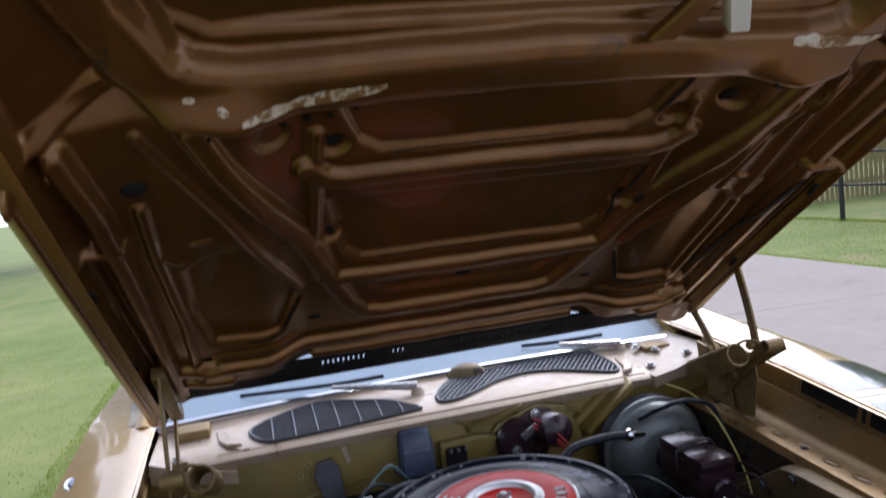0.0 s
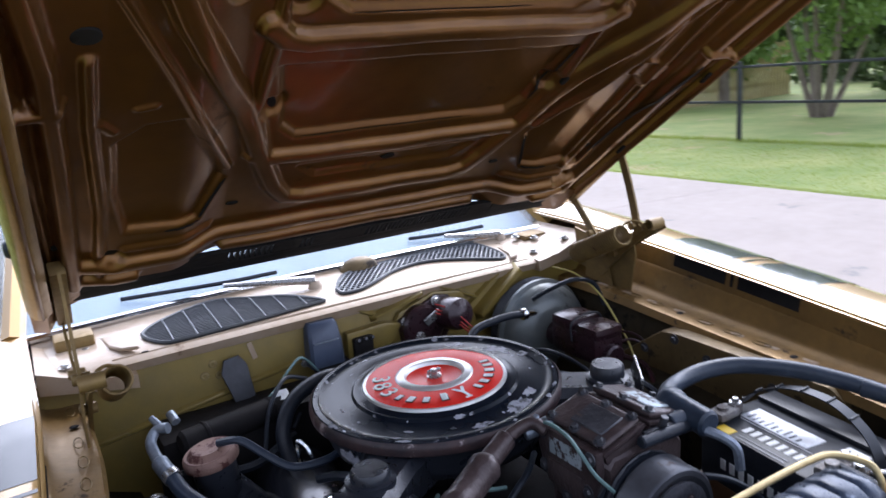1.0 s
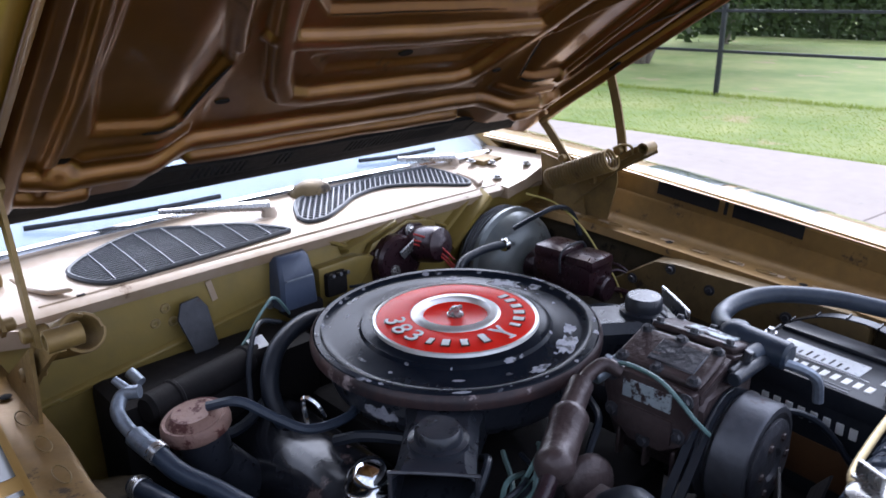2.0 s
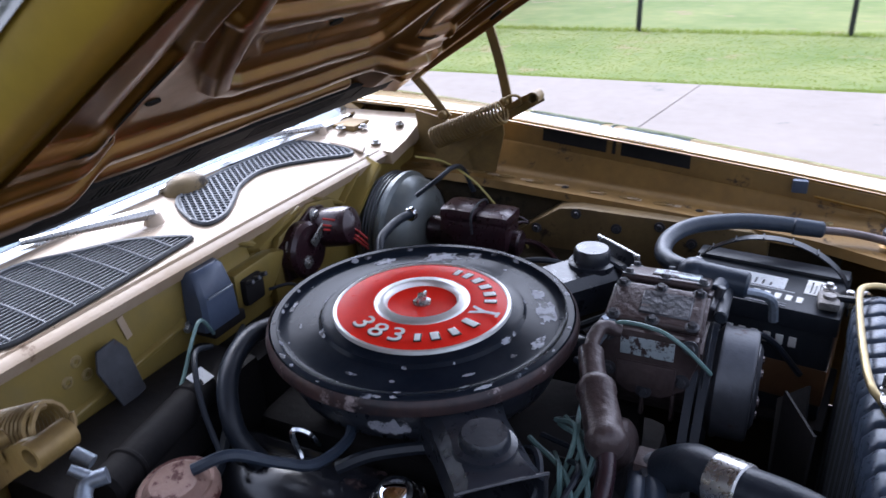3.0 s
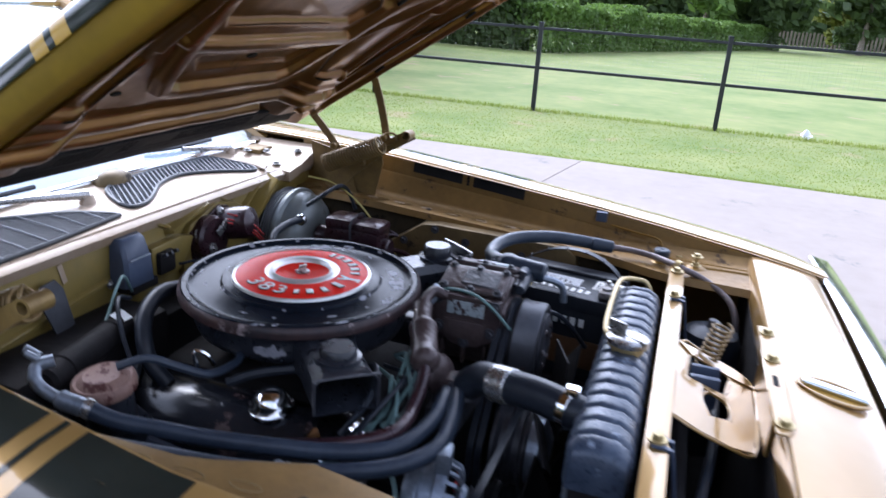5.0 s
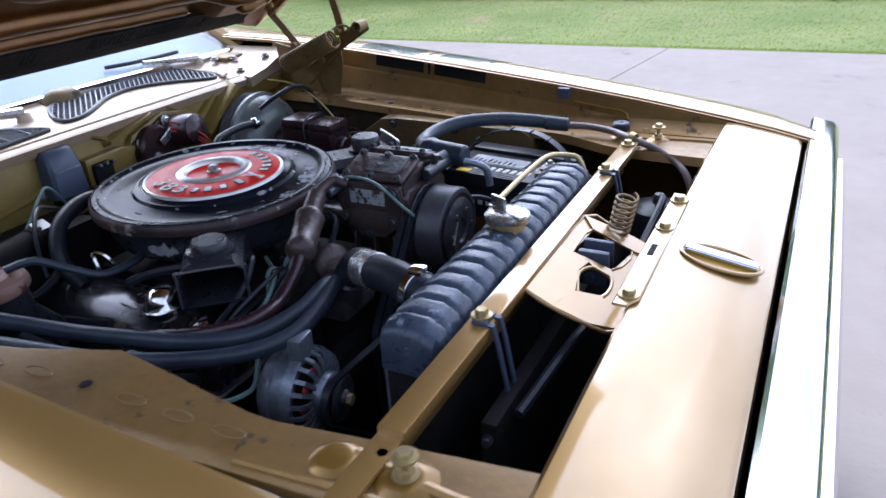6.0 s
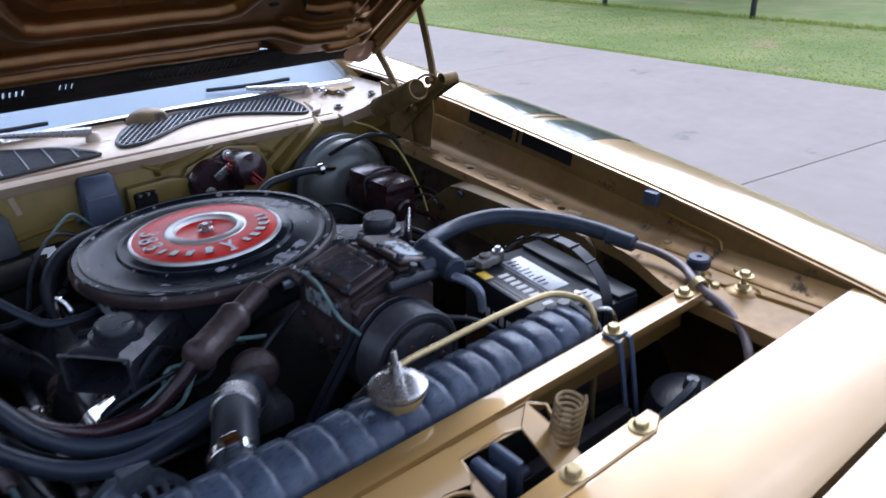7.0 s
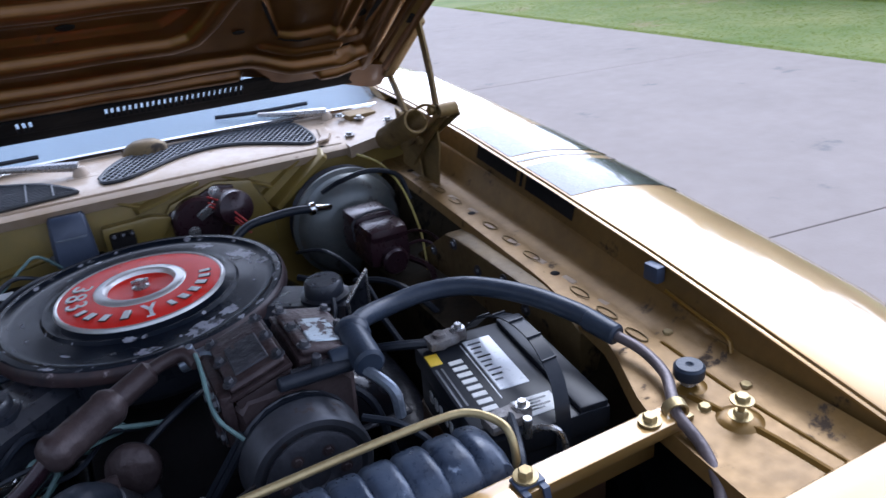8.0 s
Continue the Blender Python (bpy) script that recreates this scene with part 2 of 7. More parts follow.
WIRE_G = pm("green_wire", (0.16, 0.26, 0.25), (0.1, 0.17, 0.17), 30, 0.5)
WIRE_R = pm("red_wire", (0.42, 0.03, 0.025), (0.3, 0.02, 0.02), 30, 0.5)
WIRE_Y = pm("yellow_wire", (0.5, 0.42, 0.12), (0.4, 0.33, 0.1), 30, 0.5)
MESH_M = pm("grille_mesh_black", (0.03, 0.032, 0.036), (0.06, 0.064, 0.07), 20, 0.45, 0.2)
GRILLE_BAR = pm("grille_bar_grey", (0.1, 0.105, 0.12), (0.06, 0.065, 0.075), 20, 0.4, 0.3)
CONCRETE = pm("driveway_concrete", (0.315, 0.266, 0.232), (0.27, 0.228, 0.198), 1.1, 0.85, 0, 0.25, 45, ((0.2, 0.184, 0.172), 0.37, 2.2, 0.9))
GRASS = pm("lawn", (0.105, 0.165, 0.022), (0.25, 0.265, 0.08), 0.6, 0.95, 0, 0.1, 25, ((0.26, 0.22, 0.1), 0.41, 1.1, 0.95))
BLADE = pm("grass_blades", (0.2, 0.28, 0.036), (0.28, 0.315, 0.075), 1.5, 0.8)
FENCE_M = pm("black_fence_paint", (0.016, 0.018, 0.022), (0.03, 0.033, 0.038), 10, 0.5, 0.2, 0.1, 80)
LEAF = pm("foliage", (0.11, 0.2, 0.035), (0.18, 0.27, 0.06), 1.2, 0.6)
LEAF_Y = pm("foliage_yellow", (0.22, 0.25, 0.05), (0.3, 0.3, 0.08), 1.2, 0.6)
LEAF_D = pm("foliage_dark", (0.062, 0.1, 0.032), (0.11, 0.16, 0.05), 0.8, 0.65)
BARK = pm("bark", (0.24, 0.2, 0.165), (0.15, 0.12, 0.1), 6, 0.9, 0, 0.6, 30)
WOOD = pm("fence_wood", (0.42, 0.34, 0.16), (0.3, 0.24, 0.12), 4, 0.8, 0, 0.3, 30)


def glass_mat(name, color, rough=0.02):
    m = bpy.data.materials.new(name)
    m.use_nodes = True
    b = m.node_tree.nodes["Principled BSDF"]
    b.inputs["Base Color"].default_value = (*color, 1)
    b.inputs["Roughness"].default_value = rough
    b.inputs["Transmission Weight"].default_value = 0.94
    b.inputs["IOR"].default_value = 1.5
    return m


GLASS = glass_mat("windshield_glass", (0.92, 0.96, 0.96))


def let_light_through(m, share):
    """Thin leaves pass some light."""
    nt = m.node_tree
    b, out = nt.nodes["Principled BSDF"], nt.nodes["Material Output"]
    tr = nt.nodes.new("ShaderNodeBsdfTranslucent")
    mx = nt.nodes.new("ShaderNodeMixShader")
    mx.inputs["Fac"].default_value = share
    nt.links.new(b.inputs["Base Color"].links[0].from_socket, tr.inputs["Color"])
    nt.links.new(b.outputs["BSDF"], mx.inputs[1])
    nt.links.new(tr.outputs["BSDF"], mx.inputs[2])
    nt.links.new(mx.outputs["Shader"], out.inputs["Surface"])


for leaf in (LEAF, LEAF_D, LEAF_Y, BLADE):
    let_light_through(leaf, 0.4 if leaf != BLADE else 0.6)

# ---- tools ----
WORLD = {}


def thing(name, label, category, loc=(0, 0, 0), group="", kind="", m=None):
    """An Empty at the base of a thing."""
    ob = new(name)
    ob.empty_display_size = 0.05
    ob.matrix_basis = m if m is not None else Matrix.Translation(loc)
    WORLD[ob.name] = ob.matrix_basis.copy()
    return tagged(ob, label, category, group, kind)


def finish(bm, mesh, mats, angle=38):
    bmesh.ops.recalc_face_normals(bm, faces=bm.faces)
    for f in bm.faces:
        f.smooth = True
    lim = radians(angle)
    for e in bm.edges:
        if len(e.link_faces) != 2 or e.calc_face_angle(0.0) > lim:
            e.smooth = False
    bm.to_mesh(mesh)
    bm.free()
    for mt in mats if isinstance(mats, (list, tuple)) else [mats]:
        mesh.materials.append(mt)


def part(name, bm, material, parent=None, label="", local=False, angle=38, kind=""):
    """Links a bmesh, given in the world's metres (or the parent's own, if local), as one mesh object under a thing or part."""
    if parent is not None and not local:
        bm.transform(WORLD[parent.name].inverted())
    mesh = bpy.data.meshes.new(name)
    finish(bm, mesh, material, angle)
    ob = new(name, mesh)
    if parent is not None:
        ob.parent = parent
        WORLD[ob.name] = WORLD[parent.name]
    else:
        WORLD[ob.name] = Matrix()
    if label or kind:
        tagged(ob, label, kind=kind)
    return ob


def solo(name, bm, material, label, category, kind="", group="", angle=38):
    """A thing that is one mesh."""
    ob = part(name, bm, material, None, "", False, angle)
    return tagged(ob, label, category, group, kind)


def join(*bms):
    out = bms[0]
    for b in bms[1:]:
        me = bpy.data.meshes.new("tmp")
        b.to_mesh(me)
        b.free()
        out.from_mesh(me)
        bpy.data.meshes.remove(me)
    return out


def turned(bm, m):
    bm.transform(m)
    return bm


def bevel(bm, w, seg=2, lim=30):
    if w > 0:
        es = [e for e in bm.edges if len(e.link_faces) == 2 and e.calc_face_angle(0.0) > radians(lim)]
        bmesh.ops.bevel(bm, geom=es, offset=w, segments=seg, profile=0.6, affect="EDGES", clamp_overlap=True)
    return bm


def box(x0, x1, y0, y1, z0, z1, bev=0.0, seg=2):
    bm = bmesh.new()
    bmesh.ops.create_cube(bm, size=1)
    bm.transform(Matrix.Translation(((x0 + x1) / 2, (y0 + y1) / 2, (z0 + z1) / 2)) @ Matrix.Diagonal((abs(x1 - x0), abs(y1 - y0), abs(z1 - z0), 1)))
    return bevel(bm, bev, seg)


def prism(poly, z0, z1, bev=0.0, seg=2):
    """A plate: an outline in x and y from z0 to z1."""
    bm = bmesh.new()
    f = bm.faces.new([bm.verts.new((x, y, z0)) for x, y in poly])
    g = bmesh.ops.extrude_face_region(bm, geom=[f])
    bmesh.ops.translate(bm, verts=[v for v in g["geom"] if isinstance(v, bmesh.types.BMVert)], vec=(0, 0, z1 - z0))
    bmesh.ops.recalc_face_normals(bm, faces=bm.faces)
    return bevel(bm, bev, seg)


def along(p0, p1):
    """A frame with its z from p0 towards p1."""
    d = Vector(p1) - Vector(p0)
    return Matrix.Translation(p0) @ d.to_track_quat("Z", "Y").to_matrix().to_4x4()


def lathe(profile, n=32, m=None, caps=True):
    """Rings of (radius, height) about z, closed at both ends."""
    bm = bmesh.new()
    rings = []
    for r, z in profile:
        rings.append([bm.verts.new((r * math.cos(2 * math.pi * k / n), r * math.sin(2 * math.pi * k / n), z)) for k in range(n)] if r > 1e-5 else [bm.verts.new((0, 0, z))])
    for a, b in zip(rings, rings[1:]):
        for k in range(n):
            q = [a[k % len(a)], a[(k + 1) % len(a)], b[(k + 1) % len(b)], b[k % len(b)]]
            q = list(dict.fromkeys(q))
            if len(q) > 2:
                bm.faces.new(q)
    if caps:
        for r in (rings[0], rings[-1]):
            if len(r) > 2:
                bm.faces.new(r)
    if m is not None:
        bm.transform(m)
    return bm


def cyl(p0, p1, r, r1=None, n=20, bev=0.0):
    h = (Vector(p1) - Vector(p0)).length
    r1 = r if r1 is None else r1
    b = min(bev, r * 0.9, h / 2.1)
    prof = [(r - b, 0), (r, b), (r1, h - b), (r1 - b, h)] if b else [(r, 0), (r1, h)]
    return lathe(prof, n, along(p0, p1))


def smooth_path(pts, n=6):
    """Catmull-Rom through the points."""
    p = [Vector(q) for q in pts]
    p = [2 * p[0] - p[1], *p, 2 * p[-1] - p[-2]]
    out = []
    for i in range(1, len(p) - 2):
        for k in range(n):
            t = k / n
            a, b, c, d = p[i - 1 : i + 3]
            out.append(0.5 * (2 * b + (c - a) * t + (2 * a - 5 * b + 4 * c - d) * t * t + (3 * b - a - 3 * c + d) * t**3))
    return out + [p[-2]]


def tube(pts, r, n=10, steps=6, hollow=False):
    """A round bar or hose through the points; r may be a function of 0..1."""
    path = smooth_path(pts, steps) if steps else [Vector(q) for q in pts]
    bm = bmesh.new()
    rings, side = [], None
    for i, p in enumerate(path):
        d = (path[min(i + 1, len(path) - 1)] - path[max(i - 1, 0)]).normalized()
        if side is None:
            side = d.orthogonal().normalized()
        side = (side - d * side.dot(d)).normalized()
        up = d.cross(side)
        rr = r(i / (len(path) - 1)) if callable(r) else r
        rings.append([bm.verts.new(p + rr * (math.cos(2 * math.pi * k / n) * side + math.sin(2 * math.pi * k / n) * up)) for k in range(n)])
    for a, b in zip(rings, rings[1:]):
        for k in range(n):
            bm.faces.new((a[k], a[(k + 1) % n], b[(k + 1) % n], b[k]))
    bm.faces.new(rings[0])
    bm.faces.new(rings[-1])
    return bm


def coil(p0, p1, radius, turns, wire, n=14, wn=6):
    m = along(p0, p1)
    h = (Vector(p1) - Vector(p0)).length
    k = int(turns * n)
    return tube([m @ Vector((radius * math.cos(2 * math.pi * i / n), radius * math.sin(2 * math.pi * i / n), h * i / k)) for i in range(k + 1)], wire, wn, 0)


def loft(sections, closed=False, caps=False):
    """Rows of points, joined by quads."""
    bm = bmesh.new()
    rows = [[bm.verts.new(p) for p in s] for s in sections]
    n = len(rows[0])
    for a, b in zip(rows, rows[1:]):
        for k in range(n if closed else n - 1):
            bm.faces.new((a[k], a[(k + 1) % n], b[(k + 1) % n], b[k]))
    if caps and closed:
        bm.faces.new(rows[0])
        bm.faces.new(rows[-1])
    return bm


def shell(bm, t):
    """Gives a sheet its thickness."""
    bmesh.ops.recalc_face_normals(bm, faces=bm.faces)
    bmesh.ops.solidify(bm, geom=list(bm.faces), thickness=t)
    return bm


def bolt_bm(p, r=0.008, h=0.008, axis=(0, 0, 1), washer=True):
    m = along(p, Vector(p) + Vector(axis))
    b = lathe([(r, 0), (r, h * 0.8), (r * 0.85, h)], 6, m)
    if washer:
        b = join(b, lathe([(r * 1.6, 0), (r * 1.6, h * 0.25), (r, h * 0.3)], 14, m))
    return b


def bolt(p, parent, r=0.008, h=0.008, axis=(0, 0, 1), material=None):
    return part("bolt", bolt_bm(p, r, h, axis), material or STEEL, parent)


def ipol(xs, ys, x):
    return float(np.interp(x, xs, ys))

# ---- ground ----
def sheet(x0, x1, y0, y1, z, nx=1, ny=1):
    return loft([[(x0 + (x1 - x0) * i / nx, y0 + (y1 - y0) * j / ny, z) for i in range(nx + 1)] for j in range(ny + 1)])


solo("ground", sheet(-1500, 1500, -1500, 1500, -0.03), GRASS, "mown green lawn reaching the far fields", "ground", "structure")
DRIVE_L, DRIVE_R = -1.3, 6.0
SLAB_LINES = [-14.0, -10.4, -6.8, -2.82, 0.784, 4.38, 7.98, 11.16, 14.76, 18.4, 22.0]
driveway = thing("driveway", "pale grey concrete driveway with cut joints", "driveway", (0, 0, 0), kind="structure")
for ya, yb in zip(SLAB_LINES, SLAB_LINES[1:]):
    # the cut joints run a little askew
    quad = [(x, y - 0.14 * (x - 2.6)) for x, y in ((DRIVE_L, ya + 0.0035), (DRIVE_R, ya + 0.0035), (DRIVE_R, yb - 0.0035), (DRIVE_L, yb - 0.0035))]
    part("slab", prism(quad, -0.12, 0.0, 0.004, 1), CONCRETE, driveway)

rnd = random.Random(7)


def blades(area, count, h0, h1, w=0.003, label="short green grass blades beside the driveway"):
    """Grass blades, scattered over rectangles (x0, x1, y0, y1)."""
    vs, fs = [], []
    for x0, x1, y0, y1 in area:
        for _ in range(count):
            x, y, a, h = rnd.uniform(x0, x1), rnd.uniform(y0, y1), rnd.uniform(0, 6.28), rnd.uniform(h0, h1)
            b = rnd.uniform(0.1, 0.7) * h
            dx, dy = math.cos(a), math.sin(a)
            k = len(vs)
            vs += [(x - dy * w, y + dx * w, -0.03), (x + dy * w, y - dx * w, -0.03), (x + dx * b, y + dy * b, -0.03 + h)]
            fs.append((k, k + 1, k + 2))
    me = bpy.data.meshes.new("grass")
    me.from_pydata(vs, [], fs)
    me.materials.append(BLADE)
    return tagged(new("grass", me), label, "grass", kind="stuff")


blades([(6.0, 6.25, -6, 0), (6.0, 6.25, 0, 10), (-1.7, -1.31, 1.2, 9), (-4.5, -1.31, 1.2, 9)], 14000, 0.006, 0.02)
blades([(6.25, 9.3, -5, 0), (6.25, 9.3, 0, 5), (6.25, 9.3, 5, 10)], 15000, 0.004, 0.013, 0.006, "mown grass strip between driveway and fence")
blades([(9.3, 9.56, -7, 0), (9.3, 9.56, 0, 7), (9.3, 9.56, 7, 14)], 4000, 0.02, 0.07, 0.004, "taller unmown grass along the fence line")

# ---- fence ----
FX = 9.42
fence = thing("fence", "black metal post and rail fence across the lawn", "fence", (FX, 0, -0.03))
for k in range(-4, 7):
    py = -0.97 + 2.52 * k
    p = part("post", join(box(FX - 0.03, FX + 0.03, py - 0.03, py + 0.03, -0.2, 1.19, 0.004, 1), box(FX - 0.036, FX + 0.036, py - 0.036, py + 0.036, 1.19, 1.205, 0.004, 1)), FENCE_M, fence)
    for z in (0.58, 1.12):
        part("rail", box(FX - 0.018, FX + 0.018, py + 0.031, py + 2.52 - 0.031, z - 0.02, z + 0.02, 0.004, 1), FENCE_M, fence)

# welded wire on the field side of the rails
vs, fs = [], []


def wire(y0, y1, z0, z1):
    k, h = len(vs), 0.001
    vs.extend([(FX + 0.02 + dx, y, z) for dx in (-h, h) for y, z in ((y0, z0), (y1, z0), (y1, z1), (y0, z1))])
    fs.extend([(k, k + 1, k + 2, k + 3), (k + 7, k + 6, k + 5, k + 4), (k, k + 4, k + 5, k + 1), (k + 1, k + 5, k + 6, k + 2), (k + 2, k + 6, k + 7, k + 3), (k + 3, k + 7, k + 4, k)])


for k in range(12):
    wire(-11.0, 16.5, 0.1 * k - 0.001, 0.1 * k + 0.001)
for k in range(276):
    wire(-11.0 + 0.1 * k - 0.001, -11.0 + 0.1 * k + 0.001, -0.03, 1.1)
wires = bpy.data.meshes.new("wire_mesh")
wires.from_pydata(vs, [], fs)
wires.materials.append(STEEL)
net = tagged(new("wire_mesh", wires), "fine galvanised wire mesh on the fence", kind="stuff")
net.parent = fence
net.matrix_parent_inverse = fence.matrix_world.inverted()


# ---- trees ----
def leaves(centre, rad, count, size, r, squash=1.0):
    """Leaf quads in clumps inside a ball-like region."""
    vs, fs = [], []
    clumps = [Vector((r.gauss(0, 0.42), r.gauss(0, 0.42), r.gauss(0, 0.42) * squash)) * rad for _ in range(max(8, count // 60))]
    for _ in range(count):
        c = r.choice(clumps)
        p = Vector(centre) + c + Vector((r.gauss(0, 1), r.gauss(0, 1), r.gauss(0, 0.8))) * rad * 0.13
        n = Vector((r.gauss(0, 1), r.gauss(0, 1), r.gauss(0, 1))).normalized()
        a = n.orthogonal().normalized() * size * r.uniform(0.5, 1.2)
        b = n.cross(a).normalized() * size * r.uniform(0.3, 0.7)
        k = len(vs)
        vs += [p - a, p + b, p + a, p - b]
        fs.append((k, k + 1, k + 2, k + 3))
    return vs, fs


def tree(x, y, h, spread, trunks, seed, leaf_mat, label, count=5000, size=0.13, low=0.35, tr=0.09):
    r = random.Random(seed)
    t = thing("tree", label, "tree", (x, y, -0.03))
    bm = bmesh.new()
    vs, fs = [], []
    for k in range(trunks):
        a = 6.28 * k / trunks + r.uniform(-0.4, 0.4)
        lean = spread * (0.45 if trunks > 1 else 0.08)
        top = Vector((x + math.cos(a) * lean, y + math.sin(a) * lean, h * r.uniform(0.7, 0.85)))
        base = Vector((x + math.cos(a) * 0.12 * (trunks > 1), y + math.sin(a) * 0.12 * (trunks > 1), -0.1))
        mid = base.lerp(top, 0.5) + Vector((r.gauss(0, 0.1), r.gauss(0, 0.1), 0))
        bm = join(bm, tube([base, mid, top], lambda s: tr * (1 - 0.75 * s), 8, 5))
        for j in range(4):
            st = base.lerp(top, r.uniform(low, 0.9))
            en = st + Vector((r.gauss(0, 0.5), r.gauss(0, 0.5), r.uniform(0.2, 0.7))) * spread * 0.5
            bm = join(bm, tube([st, st.lerp(en, 0.5) + Vector((0, 0, 0.1)), en], lambda s: tr * 0.4 * (1 - 0.7 * s), 6, 3))
            v2, f2 = leaves(en, spread * 0.4, count // (trunks * 4), size, r)
            o = len(vs)
            vs += v2
            fs += [tuple(i + o for i in f) for f in f2]
    part("trunk", bm, BARK, t)
    v2, f2 = leaves((x, y, h * (0.5 + low / 2)), spread * 0.9, count // 2, size, r, 0.8)
    o = len(vs)
    vs += v2
    fs += [tuple(i + o for i in f) for f in f2]
    me = bpy.data.meshes.new("crown")
    me.from_pydata([Vector(v) - Vector((x, y, -0.03)) for v in vs], [], fs)
    me.materials.append(leaf_mat)
    crown = new("crown", me)
    crown.parent = t
    return t


tree(13.2, 7.6, 4.6, 2.6, 6, 3, LEAF, "multi-stemmed ornamental tree with pale trunks behind the fence", 7000, 0.1, 0.3, 0.07)
tree(16.5, 12.5, 5.0, 2.8, 1, 4, LEAF, "leafy green tree on the lawn behind the fence", 6000, 0.16, 0.35, 0.16)
tree(20.0, 9.0, 5.0, 2.8, 1, 5, LEAF_D, "dark green leafy tree behind the fence", 6000, 0.16, 0.25, 0.15)

# trees added out of sight behind the hood, blocking the low sky
for x, y, h, k in ((-9.0, 19.0, 9.5, 40), (-14.5, 17.0, 10.5, 41), (-19.0, 13.0, 10.0, 42), (-22.0, 7.0, 9.5, 43), (-4.5, 27.0, 10.5, 44)):
    tree(x, y, h, 4.2, 1, k, LEAF_D, "unseen tall dark tree added behind the car", 4200, 0.3, 0.2, 0.2)
for k in range(12):
    tree(44 + 5 * rnd.random(), -14 + 4.6 * k + rnd.uniform(-1, 1), 4.8 + 1.0 * rnd.random(), 2.6, 1, 20 + k, LEAF_D if k % 3 else LEAF, "tall dark tree in the wood behind the field", 2600, 0.38, 0.18, 0.2)


def hedge(p0, p1, depth, h0, h1, count, seed, m, label, size=0.17):
    """Leaf clumps along a line from p0 to p1, of height h0 to h1."""
    r = random.Random(seed)
    a0, d = Vector((*p0, 0)), Vector((p1[0] - p0[0], p1[1] - p0[1], 0))
    side = Vector((-d.y, d.x, 0)).normalized()
    if side.dot(-a0) < 0:
        side = -side
    vs, fs = [], []
    for _ in range(count):
        t = r.random()
        hh = (h0 + (h1 - h0) * t) * (0.88 + 0.3 * noise.noise(Vector((0.55 * t * d.length, seed, 0))) + 0.1 * noise.noise(Vector((2.3 * t * d.length, seed, 4))))
        u = 1 - r.random() ** 2.0
        back = abs(r.gauss(0, 0.22)) if r.random() < 0.6 else r.random()
        bulge = 0.35 * noise.noise(Vector((1.1 * t * d.length, 3 * u, seed)))
        p = a0 + d * t - side * depth * (back * (0.4 + 0.6 * u) - 0.2 * bulge) + Vector((0, 0, hh * u))
        n = (side * 0.7 + Vector((r.gauss(0, 1), r.gauss(0, 1), r.gauss(0.5, 1)))).normalized()
        a = n.orthogonal().normalized() * size * r.uniform(0.5, 1.3)
        b = n.cross(a).normalized() * size * r.uniform(0.4, 0.8)
        k = len(vs)
        vs += [p - a, p + b, p + a, p - b]
        fs.append((k, k + 1, k + 2, k + 3))
    me = bpy.data.meshes.new("hedge")
    me.from_pydata(vs, [], fs)
    me.materials.append(m)
    return tagged(new("hedge", me), label, "hedge", kind="stuff")


hedge((23.5, 4.2), (46, -4.6), 2.4, 1.75, 1.25, 36000, 11, LEAF, "dense bright green hedge at the edge of the field", 0.1)
hedge((24.5, 16.0), (24.0, 5.0), 3.0, 3.4, 2.6, 16000, 14, LEAF_D, "dark shrubs beside the green hedge", 0.16)
hedge((-30, -50), (-30, 50), 3.0, 8.0, 8.0, 30000, 13, LEAF_D, "dark trees across the lawn", 0.5)
hedge((62, -60), (62, 75), 6.0, 5.6, 6.0, 46000, 12, LEAF_D, "dark woodland edge along the far field", 0.5)
hedge((80, -80), (80, 95), 8.0, 6.6, 7.2, 22000, 15, LEAF_D, "tall woods behind the far field", 0.9)
tree(52.0, -8.4, 3.8, 2.0, 1, 61, LEAF_Y, "small yellow-green tree at the wood's edge", 2600, 0.2, 0.2, 0.1)
pick = thing("picket_fence", "weathered grey picket fence before the far woods", "fence", (56, -9, -0.03))
for k in range(34):
    y = -12.6 + 0.24 * k
    part("picket", box(56.0, 56.03, y, y + 0.13, -0.05, 0.95 + 0.04 * ((k * 7) % 3), 0.0), BARK, pick)

# ---- the car's body ----
car = thing("car_body", "gold vintage coupe with black stripes and its hood raised", "car", (0, 0, 0))

STRIPES = [(0.09, -0.072), (-0.092, -0.1), (-0.122, -0.255)]
# fender stations along the car: inner lip height and shoulder height
FY = [0.62, 0.35, 0.1, -0.2, -0.45, -0.62, -0.80, -0.90, -0.97]
LIP_X = [0.645, 0.64, 0.635, 0.625, 0.615, 0.605, 0.597, 0.594, 0.592]
LIP_Z = [1.030, 1.022, 1.006, 0.977, 0.951, 0.931, 0.905, 0.888, 0.872]
SH_Z = [1.015, 0.997, 0.976, 0.947, 0.916, 0.892, 0.868, 0.842, 0.80]


def ease(y):
    """0 at the cowl, 1 from the front axle on."""
    return max(0.0, min(1.0, (0.1 - y) / 0.3))


